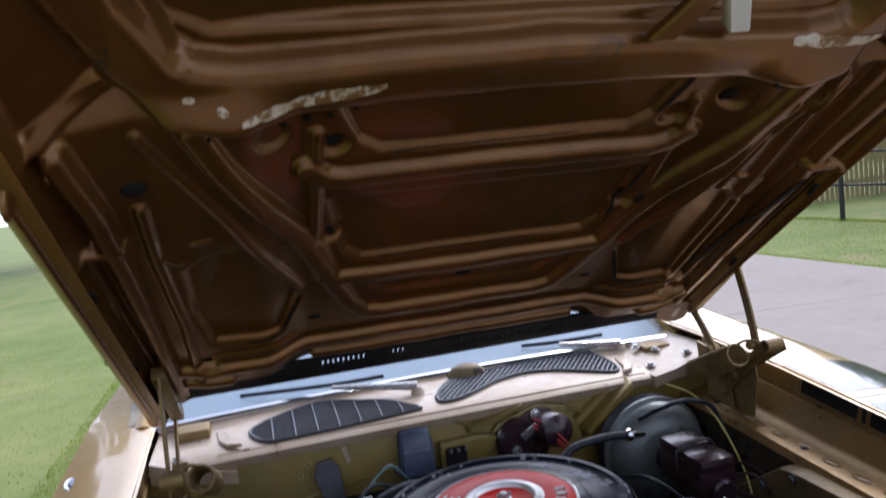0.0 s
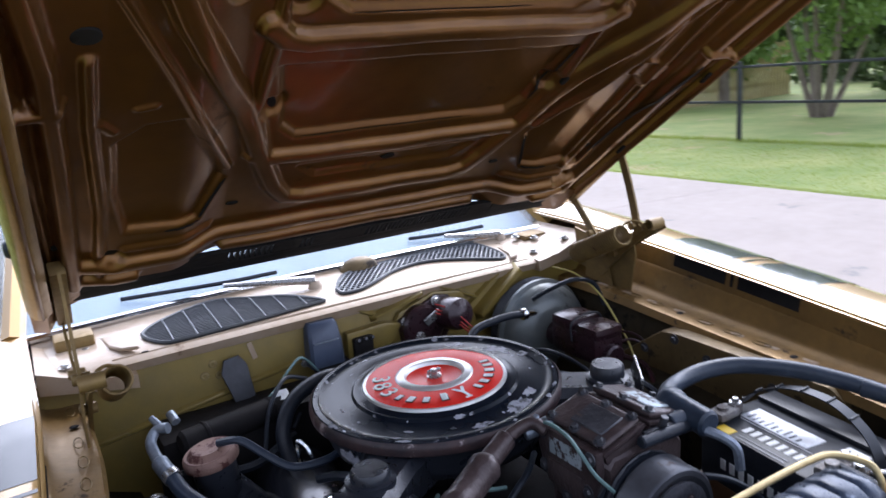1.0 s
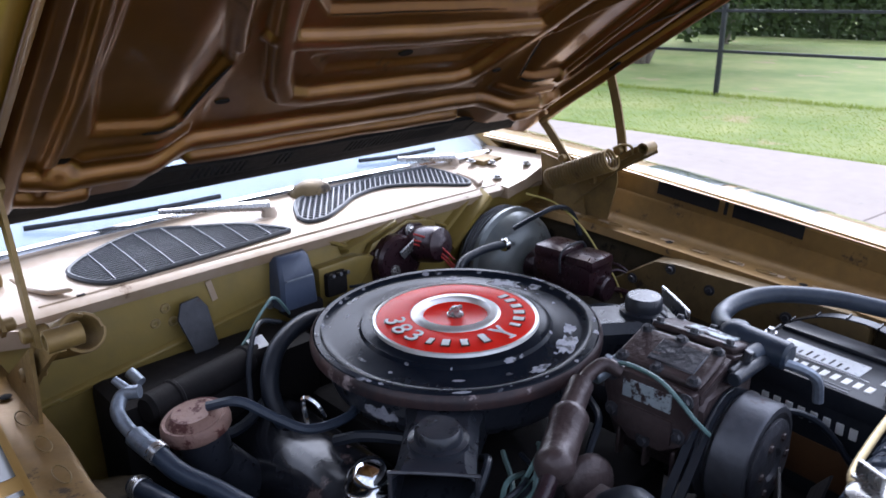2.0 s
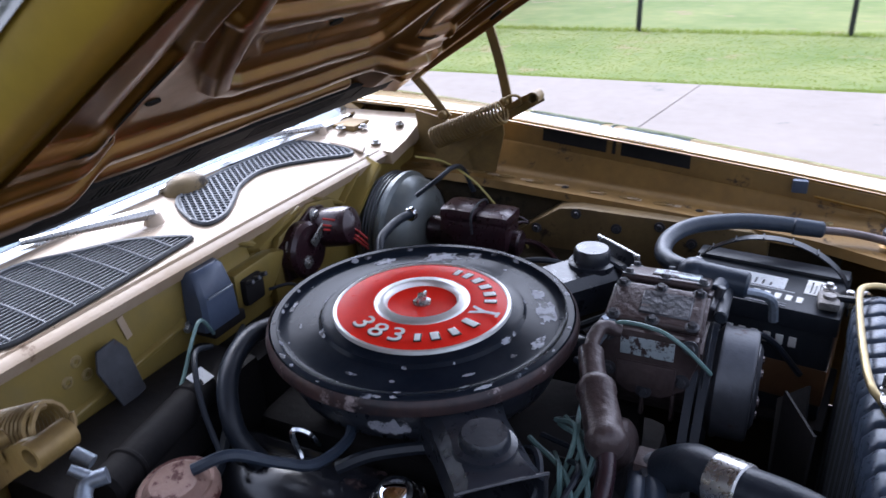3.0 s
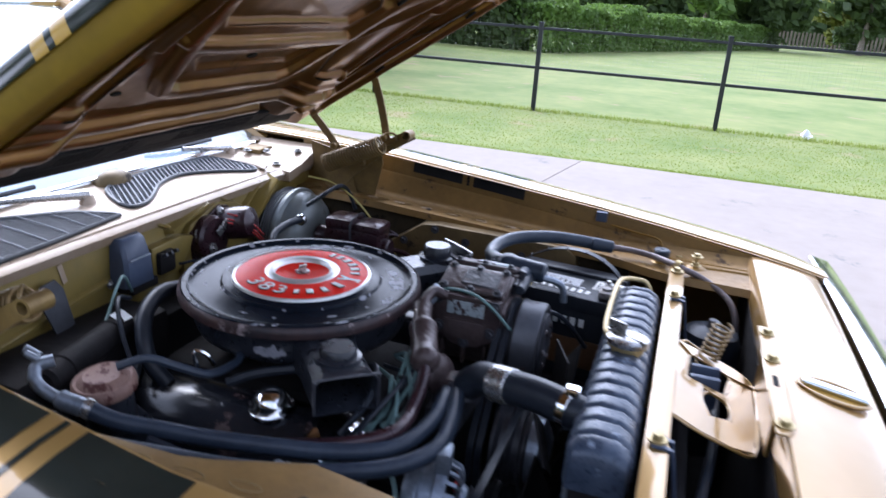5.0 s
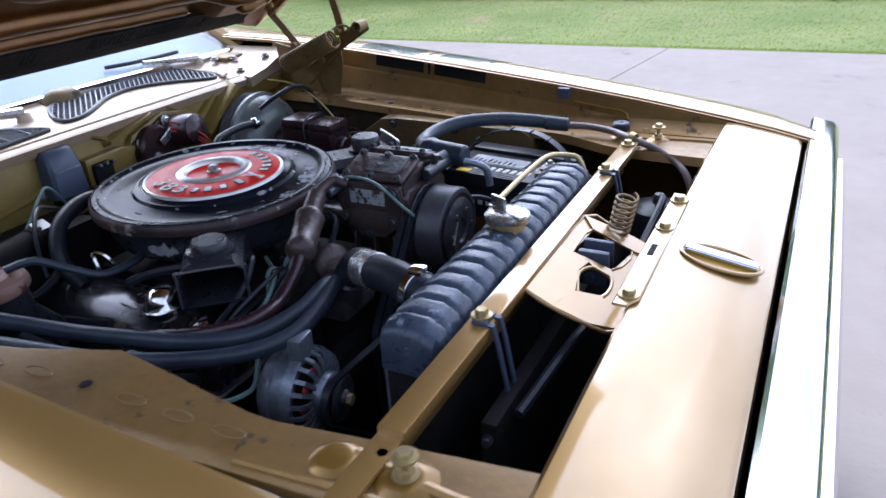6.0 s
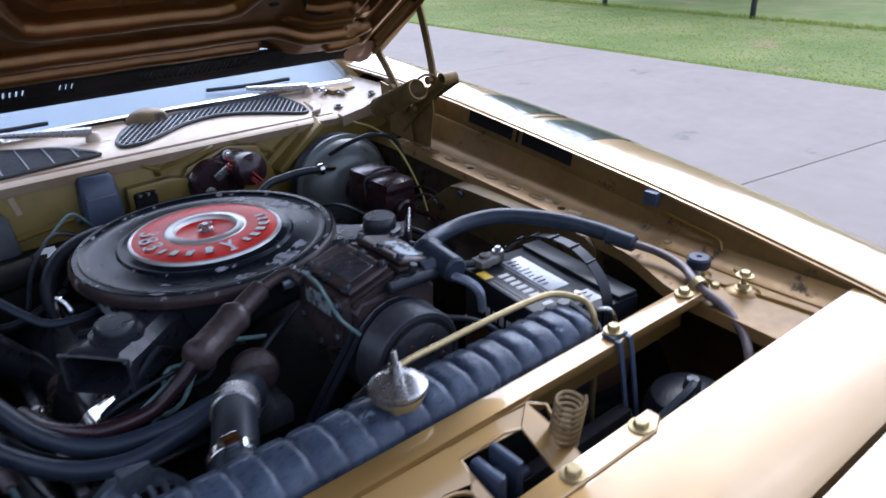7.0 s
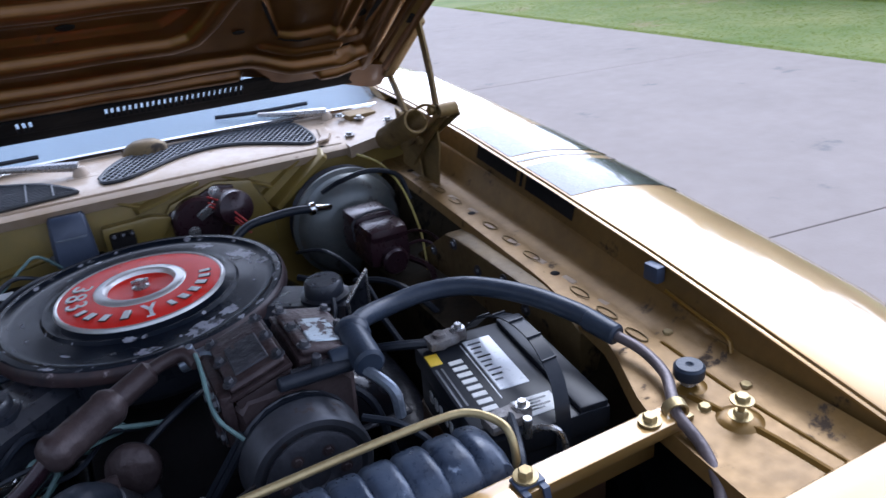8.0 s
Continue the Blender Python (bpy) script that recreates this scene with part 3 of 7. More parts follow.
def fender_row(y, s):
    lx, lz, sz = ipol(FY[::-1], LIP_X[::-1], y), ipol(FY[::-1], LIP_Z[::-1], y), ipol(FY[::-1], SH_Z[::-1], y)
    if s < 0:
        lz, sz = lz - 0.028 - 0.016 * ease(y), sz - 0.028 - 0.012 * ease(y)
    tuck = max(0.0, -0.62 - y) * 0.22
    run = [(x, lz - (lz - sz) * ((x - lx) / (0.82 - lx)) ** 2.4) for x in (0.68, 0.73, 0.78)]
    rows = [(lx, lz - 0.012), (lx + 0.001, lz - 0.001), (lx + 0.004, lz), *run,
            (0.82 - tuck, sz + 0.002), (0.85 - tuck, sz - 0.012), (0.875 - tuck, sz - 0.04), (0.895 - tuck, sz - 0.09), (0.915 - tuck, sz - 0.17), (0.925 - tuck, sz - 0.27), (0.92 - tuck, 0.45), (0.9 - tuck, 0.3)]
    if s < 0:
        rows = [(min(x - 0.036 + 0.02 * ease(y) - 0.17 * (x - 0.61), 0.757 + 0.012 * ease(y)), z) for x, z in rows]
    return [(s * x, y, z) for x, z in rows]


fys = list(np.linspace(-0.97, 0.62, 40))
fender = {}
for s in (1, -1):
    fender[s] = part("fender", loft([fender_row(y, s) + [(0.99 * x, y, z - 0.004) for x, y, z in fender_row(y, s)[:0:-1]] + [(x + 0.003 * s, y, z) for x, y, z in fender_row(y, s)[:1]] for y in fys], True, True), GOLD, car, "gold fender with a black cross stripe")
    # cross stripe: black, narrow gold, black
    for ya, yb in STRIPES:
        ya, yb = (ya, yb) if s > 0 else (ya + 0.027, yb + 0.027)
        rows = [[(x + s * 0.0008 * min(1, k / 3), y, z + (0.0008 if k < 7 else 0)) for k, (x, y, z) in enumerate(fender_row(y, s)[2:12])] for y in [ya] + [f for f in fys[::-1] if yb < f < ya] + [yb]]
        part("stripe", loft(rows), STRIPE, fender[s], "black painted stripe")

# inner wall of the fender, with its two slots, and the ledge
def wall_row(y, s):
    lx, lz = ipol(FY[::-1], LIP_X[::-1], y), ipol(FY[::-1], LIP_Z[::-1], y)
    if s < 0:
        lz, lx = lz - 0.028 - 0.016 * ease(y), lx - 0.036 + 0.02 * ease(y)
    lw = ipol([-0.85, -0.62, -0.5, -0.3, 0.4], [0.12, 0.11, 0.06, 0.035, 0.03], y)
    led = 0.868 + 0.03 * max(0.0, min(1.0, (y + 0.4) / 0.6))
    if s < 0:
        # the far side is tighter
        k = max(0.0, min(1.0, (y + 0.5) / 0.2))
        lx2 = lx + 0.012 * k
        lw = max(0.004, lx2 - 0.05 - ipol([-0.85, -0.62, -0.51, -0.39, -0.28, -0.15, 0.0, 0.1, 0.4], [0.45, 0.478, 0.493, 0.475, 0.463, 0.52, 0.533, 0.527, 0.53], y))
    else:
        lx2 = lx
    return [(s * x, y, z) for x, z in ((lx + 0.004, lz - 0.008), (lx - 0.002, lz - 0.034), (lx - 0.003, lz - 0.048), (lx - 0.008, lz - 0.053), (lx2 - 0.014, led + 0.016), (lx2 - 0.026, led + 0.004),
            (lx2 - 0.05, led), (lx2 - 0.05 - lw * 0.7, led), (lx2 - 0.05 - lw, led - 0.002), (lx2 - 0.055 - lw, led - 0.016))]


for s in (1, -1):
    ap = part("fender_apron", shell(loft([wall_row(y, s) for y in np.linspace(-0.81, 0.36, 34)]), 0.003), GOLD_DUST, car, "gold inner fender ledge, dusty and worn")
    # the cross stripe is carried down over the inner lip
    for ya, yb in ((0.03, -0.105), (-0.117, -0.124), (-0.135, -0.27)):
        rows = []
        for y in np.linspace(ya, yb, 6):
            hi, lo = (Vector(p) for p in wall_row(y, s)[:2])
            rows.append([hi.lerp(lo, f) - Vector((s * 0.0045, 0, 0)) for f in (0.02, 0.5, 0.95)])
        part("lip_stripe", shell(loft(rows), 0.001), DARK, ap, "black stripe on the inner lip")
    # pressed rings along the ledge, and dark discs for the shade in holes
    for k in range(13):
        y = -0.5 + 0.066 * k
        r = wall_row(y, s)
        c = (Vector(r[6]) + Vector(r[7])) / 2 + Vector((0, 0, 0.0044))
        if k % 4 == 3:
            part("ledge_hole", lathe([(0.0, 0.0), (0.006, 0.0), (0.0075, -0.001)], 14, Matrix.Translation(c), False), DARK, ap, "hole, its shade a dark disc")
        else:
            part("pressed_ring", tube([c + Vector((0.007 * math.cos(a), 0.02 * math.sin(a), 0)) for a in np.linspace(0, 6.283, 17)], 0.001, 5, 0), HINGE_M, ap)
    # wheelhouse below the ledge; its near-black colour holds grime and deep shade
    rows = []
    for y in np.linspace(-0.55, 0.34, 20):
        hump = math.exp(-((y - 0.02) / 0.22) ** 4) * (0.2 if s > 0 else 1.0)
        top = 0.861 + 0.03 * max(0.0, min(1.0, (y + 0.4) / 0.6))
        rows.append([(s * (x + (0.03 if s < 0 else 0)), y, z - (0.05 if s < 0 else 0)) for x, z in ((0.575 if s > 0 else 0.555, top), (0.55, top - 0.028), (0.535, 0.78 + 0.065 * hump), (0.50, 0.765 + 0.075 * hump), (0.44 - 0.03 * hump, 0.74 + 0.085 * hump), (0.43 - 0.03 * hump, 0.66), (0.42, 0.45), (0.42, 0.3))])
    part("wheelhouse", shell(loft(rows), 0.003), WHEELHOUSE, car, "grimy brown wheelhouse panel, darkened as shaded space")

    # raised pressing in the side panel, with its bright upper edge
    o = 0.045 if s < 0 else 0.0
    pz = prism([(0.1, 0.70), (0.1, 0.77), (-0.045, 0.868 - o), (-0.085, 0.873 - o), (-0.40, 0.868 - o), (-0.43, 0.85 - o), (-0.43, 0.70)], 0.505 if s > 0 else 0.54, 0.565, 0.006, 2)
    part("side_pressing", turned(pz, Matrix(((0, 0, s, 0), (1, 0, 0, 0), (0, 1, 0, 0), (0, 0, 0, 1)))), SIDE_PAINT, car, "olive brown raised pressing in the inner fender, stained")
    for y, z in ((-0.08, 0.86), (-0.16, 0.84), (-0.24, 0.855), (0.0, 0.82), (-0.3, 0.83)):
        part("panel_bolt", turned(bolt_bm((0, 0, 0), 0.0065, 0.006, (-s, 0, 0)), Matrix.Translation((s * (0.505 if s > 0 else 0.54), y, z - o))), IRON, car)

# firewall and cowl
fire = part("firewall", box(-0.63, 0.63, 0.335, 0.36, 0.25, 0.945, 0.004), GOLD_OLIVE, car, "olive gold firewall panel")


def cowl_row(x):
    b = (x / 0.62) ** 2
    return [(x, 0.333, 0.935), (x, 0.326, 0.951 - 0.004 * b), (x, 0.336, 0.957 - 0.004 * b), (x, 0.40, 0.966 - 0.006 * b), (x, 0.48, 0.972 - 0.008 * b), (x, 0.52 - 0.04 * b, 0.978 - 0.008 * b), (x, 0.54 - 0.045 * b, 0.982 - 0.008 * b), (x, 0.56 - 0.045 * b, 0.97 - 0.008 * b)]


cowl = part("cowl_panel", shell(loft([cowl_row(x) for x in np.linspace(-0.592, 0.64, 30)]), -0.004), COWL, car, "gold cowl panel below the windshield, paled by painted glare")

# radiator yoke, header panel, front trim
yoke = part("radiator_yoke", join(box(-0.475, 0.462, -0.668, -0.636, 0.868, 0.884, 0.004), box(-0.475, 0.44, -0.642, -0.636, 0.82, 0.87, 0.002)), GOLD, car, "gold crossbar over the radiator")
part("header_panel", shell(loft([[(x, y, z - 0.012 * (x / 0.6) ** 2) for y, z in ((-0.80, 0.855), (-0.802, 0.898), (-0.808, 0.905), (-0.83, 0.904), (-0.89, 0.894), (-0.94, 0.884), (-0.948, 0.878), (-0.95, 0.855))] for x in np.linspace(-0.596, 0.596, 30)]), 0.003), GOLD, car, "gold header panel in front of the hood opening")
trim = part("front_trim", loft([[(x, y, z - 0.03 * (x / 0.8) ** 2) for y, z in ((-0.957, 0.86), (-0.957, 0.884), (-0.962, 0.888), (-1.0, 0.88), (-1.012, 0.868), (-1.012, 0.84), (-0.99, 0.83), (-0.96, 0.835))] for x in np.linspace(-0.74, 0.8, 30)], True, True), CHROME, car, "polished chrome trim along the nose")
part("grille_surround", box(-0.74, 0.8, -1.0, -0.955, 0.52, 0.80, 0.01), DARK, car, "dark grille opening")
part("bumper", loft([[(x, -0.97 + 0.05 * (x / 0.9) ** 2 + dy, z) for dy, z in ((0.03, 0.60), (0.0, 0.59), (-0.03, 0.56), (-0.04, 0.5), (-0.03, 0.44), (0.0, 0.41), (0.03, 0.42))] for x in np.linspace(-0.76, 0.9, 20)], True, True), CHROME, car, "chrome front bumper")

# unseen black underbody, added to keep light out of the bay
part("underbody", join(box(-0.73, 0.88, -0.95, 0.5, 0.26, 0.3, 0.0), box(-0.63, 0.63, -0.95, -0.93, 0.3, 0.84), box(-0.73, 0.88, 0.36, 3.2, 0.25, 0.3)), DARK, car, "unseen black underbody closing the bay to light")


# cabin: doors and quarter panels, greenhouse, windshield
def side_row(y, s):
    k = max(0.0, (y - 0.62) / 2.6)
    z = 1.01 - 0.04 * k
    return [(s * (x if s > 0 else min(x - 0.036 - 0.17 * (x - 0.61), 0.757)), y, zz - (0.028 if s < 0 else 0)) for x, zz in ((0.64, z + 0.012), (0.72, z + 0.01), (0.82, z), (0.85, z - 0.012), (0.875, z - 0.04), (0.895, z - 0.09), (0.915, z - 0.17), (0.925, z - 0.27), (0.92, 0.45), (0.9, 0.3))]


for s in (1, -1):
    part("door", shell(loft([side_row(y, s) for y in np.linspace(0.628, 2.0, 12)]), -0.004), GOLD, car, "gold door panel")
    part("quarter_panel", shell(loft([side_row(y, s) for y in np.linspace(2.006, 3.4, 12)]), -0.004), GOLD, car, "gold rear quarter panel")
part("cabin_floor", box(-0.63, 0.63, 0.66, 3.2, 0.94, 0.97), DARK, car, "dark dashboard and interior")
part("rear_panel", join(box(-0.75, 0.91, 3.38, 3.42, 0.35, 0.95, 0.02), box(-0.75, 0.9, 2.9, 3.4, 0.945, 0.965, 0.008)), GOLD, car, "gold rear deck and tail panel")


def ws_row(a):
    """Windshield from base (a=0) to top (a=1)."""
    return [(x * (1 - 0.14 * a), 0.535 + 0.53 * a + (0.03 * a - 0.045 * (1 - a)) * (abs(x) / 0.66) ** 2 - 0.03 * math.sin(math.pi * a), 0.985 + 0.33 * a) for x in np.linspace(-0.66, 0.66, 25)]


ws = part("windshield", shell(loft([ws_row(a) for a in np.linspace(0, 1, 10)]), 0.005), GLASS, car, "windshield reflecting the pale sky")
# pale sheet added behind the glass, for the sky's bright reflection
part("windshield_backing", shell(loft([[(x * 0.97, y + 0.03, z - 0.012) for x, y, z in ws_row(a)] for a in np.linspace(0.02, 0.97, 6)]), 0.004), pm("backing_sky_silver", (0.4, 0.5, 0.64), (0.34, 0.43, 0.56), 5, 0.5, 0.0), car, "added pale backing behind the windshield, for its sky brightness")
ws.visible_shadow = False
part("windshield_trim", join(tube([Vector(p) + Vector((0, -0.006, 0.002)) for p in ws_row(0)], 0.009, 8, 2), tube([Vector(p) for p in ws_row(1)], 0.01, 8, 2)), CHROME, car, "bright windshield trim")
for s in (1, -1):
    part("windshield_pillar", tube([Vector(((0.665 if s > 0 else -0.62) * (1 - 0.14 * a), 0.495 + 0.6 * a - 0.02 * math.sin(math.pi * a), 0.985 + 0.33 * a)) for a in (0, 0.5, 1)], 0.022, 8, 4), GOLD, car)
    part("side_window", shell(loft([[(s * (0.66 - 0.09 * a), y, 1.0 + 0.31 * a) for y in (0.62 + 0.52 * a, 2.5 - 0.2 * a)] for a in (0, 1)]), 0.004), GLASS, car).visible_shadow = False
part("roof", shell(loft([[(x, y, 1.318 + 0.03 * (1 - (x / 0.6) ** 2) * math.sin(math.pi * (y - 1.1) / 1.9)) for x in np.linspace(-0.57, 0.57, 12)] for y in np.linspace(1.075, 2.5, 10)] + [[(x * 1.1, y, z) for x in np.linspace(-0.57, 0.57, 12)] for y, z in ((2.8, 1.2), (3.2, 0.99))]), 0.01), GOLD, car, "gold roof")
for s in (1, -1):
    for wy in (-0.15, 2.65):
        wx = 0.62 if s > 0 else -0.71
        w = part("wheel", lathe([(0.0, 0.0), (0.17, 0.0), (0.19, 0.01), (0.19, 0.19), (0.0, 0.19)], 24, Matrix.Translation((wx, wy, 0.32)) @ Matrix.Rotation(radians(90), 4, "Y")), STEEL, car)
        part("tyre", lathe([(0.19, 0.0), (0.29, 0.0), (0.32, 0.03), (0.32, 0.17), (0.29, 0.2), (0.19, 0.2), (0.19, 0.0)], 32, Matrix.Translation((wx, wy, 0.32)) @ Matrix.Rotation(radians(90), 4, "Y"), False), RUBBER, w)

# ---- the raised hood: own axes x across, y forward along the panel, z out of the top ----
HT = radians(35.97)
HM = Matrix(((1, 0, 0, 0), (0, -math.cos(HT), math.sin(HT), 0.45), (0, math.sin(HT), math.cos(HT), 1.0046), (0, 0, 0, 1)))
hood = thing("hood", "raised gold hood with ribbed dusty underside and black edge stripes", "hood", m=HM)
HL = 1.39


def seg_dist(U, V, a, b):
    ax, ay, bx, by = *a, *b
    dx, dy = bx - ax, by - ay
    t = np.clip(((U - ax) * dx + (V - ay) * dy) / (dx * dx + dy * dy), 0, 1)
    return np.hypot(U - ax - t * dx, V - ay - t * dy)


def smooth01(x):
    x = np.clip(x, 0, 1)
    return x * x * (3 - 2 * x)


def rib(U, V, pts, w, soft=0.012):
    d = np.min([seg_dist(U, V, a, b) for a, b in zip(pts, pts[1:])], 0)
    return 1 - smooth01((d - w) / soft)


def quad_in(U, V, poly, soft=0.014):
    """1 well inside a convex outline, 0 outside."""
    d = np.full(U.shape, 9.0)
    n = len(poly)
    for k in range(n):
        (ax, ay), (bx, by) = poly[k], poly[(k + 1) % n]
        L = math.hypot(bx - ax, by - ay)
        d = np.minimum(d, ((bx - ax) * (V - ay) - (by - ay) * (U - ax)) / L)
    return smooth01(d / soft)


def bead(U, V, pts, w):
    """A round bead along a line, fading out over its ends."""
    best = np.zeros(U.shape)
    for a, b in zip(pts, pts[1:]):
        best = np.maximum(best, np.sqrt(np.clip(1 - (seg_dist(U, V, a, b) / w) ** 2, 0, 1)))
    return best * best * (3 - 2 * best)


def inner_height(U, V):
    """Height of the pressed inner panel over its own plane."""
    A = np.abs(U)
    # the panel stands further off the skin towards the sides
    n = 0.012 - 0.028 * smooth01((A - 0.27) / 0.09) * (1 - smooth01((V - 0.93) / 0.05))
    # pressed fields, sunk towards the skin, each with a tight seam round it
    fields = [(U, 0.012, [(-0.175, 0.812), (0.175, 0.812), (0.205, 0.835), (0.232, 0.902), (-0.232, 0.902), (-0.205, 0.835)]),
              (U, 0.012, [(-0.19, 0.552), (0.19, 0.552), (0.216, 0.58), (0.242, 0.715), (-0.242, 0.715), (-0.216, 0.58)]),
              (U, 0.007, [(-0.13, 0.428), (0.13, 0.428), (0.165, 0.462), (-0.165, 0.462)]),
              (U, 0.02, [(-0.36, 1.02), (0.36, 1.02), (0.4, 1.05), (0.45, 1.31), (-0.45, 1.31), (-0.4, 1.05)]),
              (A, 0.014, [(0.32, 0.368), (0.431, 0.385), (0.446, 0.49), (0.446, 0.62), (0.407, 0.657), (0.357, 0.66), (0.287, 0.468)])]
    for W, depth, poly in fields:
        n += depth * quad_in(W, V, poly, 0.006)
        n += 0.004 * rib(W, V, poly + poly[:1], 0.0015, 0.004)
    lean = quad_in(U, V, [(0.412, 0.36), (0.472, 0.36), (0.482, 0.62), (0.498, 0.94), (0.43, 0.94), (0.418, 0.62)], 0.005)
    n += 0.5 * (U - 0.447 - 0.05 * (V - 0.6)) * lean
    ramp = quad_in(U, V, [(0.358, 0.66), (0.386, 0.66), (0.417, 0.875), (0.388, 0.885)], 0.004)
    n += 0.5 * (U - 0.371 - 0.15 * (V - 0.675)) * ramp
    # round beads, standing proud; where they meet the higher one wins
    beads = [(0.036, [(0.53, 1.36), (0.46, 1.095), (0.444, 1.05), (0.428, 1.0), (0.40, 0.97), (0.345, 0.957), (0.3, 0.957), (0.177, 0.964), (0.0, 0.97)], 0.042),
             (0.021, [(0.0, 0.776), (0.222, 0.77), (0.25, 0.778), (0.272, 0.80)], 0.021), (0.02, [(0.0, 0.507), (0.225, 0.51), (0.25, 0.522)], 0.019),
             (0.021, [(0.0, 0.372), (0.145, 0.372), (0.18, 0.384), (0.205, 0.425), (0.245, 0.53), (0.286, 0.655), (0.372, 0.848), (0.395, 0.915)], 0.021),
             (0.022, [(0.0, 0.283), (0.44, 0.286), (0.49, 0.292)], 0.02), (0.02, [(0.0, 0.232), (0.26, 0.232)], 0.016), (0.02, [(0.42, 0.238), (0.52, 0.24)], 0.016),
             (0.012, [(0.259, 0.863), (0.262, 0.64), (0.205, 0.43)], 0.011), (0.009, [(0.451, 0.914), (0.382, 0.755), (0.285, 0.5)], 0.008), (0.009, [(0.3, 0.33), (0.43, 0.335)], 0.012),
             (0.024, [(0.42, 0.99), (0.473, 0.982), (0.517, 0.962), (0.538, 0.945), (0.57, 0.935)], 0.018),
             (0.006, [(0.462, 0.675), (0.447, 0.655)], 0.008), (0.006, [(0.40, 0.70), (0.42, 0.697)], 0.006),
             # side rail with a cross step, and the thin ribs on either side of it
             (np.where(U > 0, 0.022, 0.03), [(0.528, 0.92), (0.515, 0.80), (0.512, 0.64), (0.51, 0.23)], 0.018), (0.03, [(0.545, 0.735), (0.505, 0.73)], 0.012),
             (0.013, [(0.545, 0.88), (0.543, 0.65), (0.535, 0.24)], 0.008), (np.where(U > 0, 0.0, 0.012), [(0.47, 0.79), (0.472, 0.68), (0.464, 0.47), (0.47, 0.25)], 0.01)]
    n -= np.max([(1.0 if w > 0.03 else 0.75) * h * bead(A, V, pts, w * (1.0 if w > 0.03 else 0.85)) for h, pts, w in beads], 0)
    n += 0.006 * rib(A, V, [(0.505, 1.36), (0.43, 1.08), (0.395, 1.01)], 0.004, 0.008)
    # dimples round the bolts
    for u0, v0 in ((0.236, 0.833), (0.238, 0.632), (0.452, 0.311), (0.312, 0.868)):
        n += 0.01 * (1 - smooth01((np.hypot(A - u0, V - v0) - 0.014) / 0.01))
    # the side flange hangs lower
    n -= np.where(U < 0, 0.066, 0.03) * smooth01((A - 0.545) / 0.014)
    n -= 0.06 * (V - 0.55) * np.clip((A - 0.45) / 0.1, 0, 1)
    n += 0.0009 * np.sin(31 * U + 17 * V) * np.sin(23 * V - 11 * U)
    # never through the skin
    return np.minimum(n, np.interp(A, [0, 0.3, 0.45, 0.545, 0.575], [0.04, 0.028, 0.011, -0.014, -0.03]) - 0.06 * (V - 0.55) * np.clip((A - 0.45) / 0.1, 0, 1))


GU, GV = np.linspace(-0.562, 0.562, 480), np.linspace(0.215, 1.375, 500)
PRESS = inner_height(*np.meshgrid(GU, GV))
for _ in range(2):
    # a pressing has no sharp corners
    e = np.pad(PRESS, 1, mode="edge")
    PRESS = (e[:-2, 1:-1] + e[2:, 1:-1] + e[1:-1, :-2] + e[1:-1, 2:] + 2 * e[1:-1, 1:-1]) / 6


def at_inner(u, v):
    return float(PRESS[int(np.argmin(np.abs(GV - v))), int(np.argmin(np.abs(GU - u)))])


def hood_inner():
    nu, nv = len(GU), len(GV)
    U, V = np.meshgrid(GU, GV)
    n = PRESS
    bm = bmesh.new()
    rows = [[bm.verts.new((float(U[j, i]), float(V[j, i]), float(n[j, i]))) for i in range(nu)] for j in range(nv)]
    for a, b in zip(rows, rows[1:]):
        for i in range(nu - 1):
            bm.faces.new((a[i], a[i + 1], b[i + 1], b[i]))
    return bm


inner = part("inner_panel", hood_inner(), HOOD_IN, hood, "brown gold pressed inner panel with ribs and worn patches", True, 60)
PROF_L = [(-0.546, -0.068), (-0.555, -0.0765), (-0.563, -0.079), (-0.571, -0.0765), (-0.5775, -0.069), (-0.581, -0.058), (-0.5815, -0.046), (-0.580, -0.035), (-0.577, -0.027), (-0.570, -0.0205), (-0.545, -0.008), (-0.45, 0.017), (-0.3, 0.034), (0.0, 0.046)]
PROF_R = [(-u, n + 0.04 if -u > 0.5 else n) for u, n in PROF_L[-2::-1]]
PROF = PROF_L + PROF_R


def drop(u, v):
    """The edges droop a little towards the front."""
    return 0.06 * (v - 0.55) * min(1.0, max(0.0, (abs(u) - 0.45) / 0.1))


for lip, mt in ((PROF[:8], GOLD_IN), (PROF[-8:], GOLD_IN)):
    part("edge_flange", loft([[(u, v, n - drop(u, v) - (0.02 * ((v - 1.27) / 0.12) ** 2 if v > 1.27 else 0)) for u, n in lip] for v in np.linspace(0.215, HL, 40)]), mt, hood, "worn gold turned-in edge flange", True)
skin = part("outer_skin", loft([[(u, v, n - drop(u, v) - (0.02 * ((v - 1.27) / 0.12) ** 2 if v > 1.27 else 0)) for u, n in PROF[7:-7]] for v in np.linspace(0.215, HL, 40)]), GOLD, hood, "smooth gold painted outer skin", True)
part("front_lip", loft([[(u, v, n) for v, n in ((1.375, 0.0), (1.382, -0.02), (1.392, -0.022), (1.4, -0.01), (1.398, 0.02), (1.382, 0.03))] for u in np.linspace(-0.57, 0.57, 20)], True, True), GOLD, hood, "folded front edge", True)
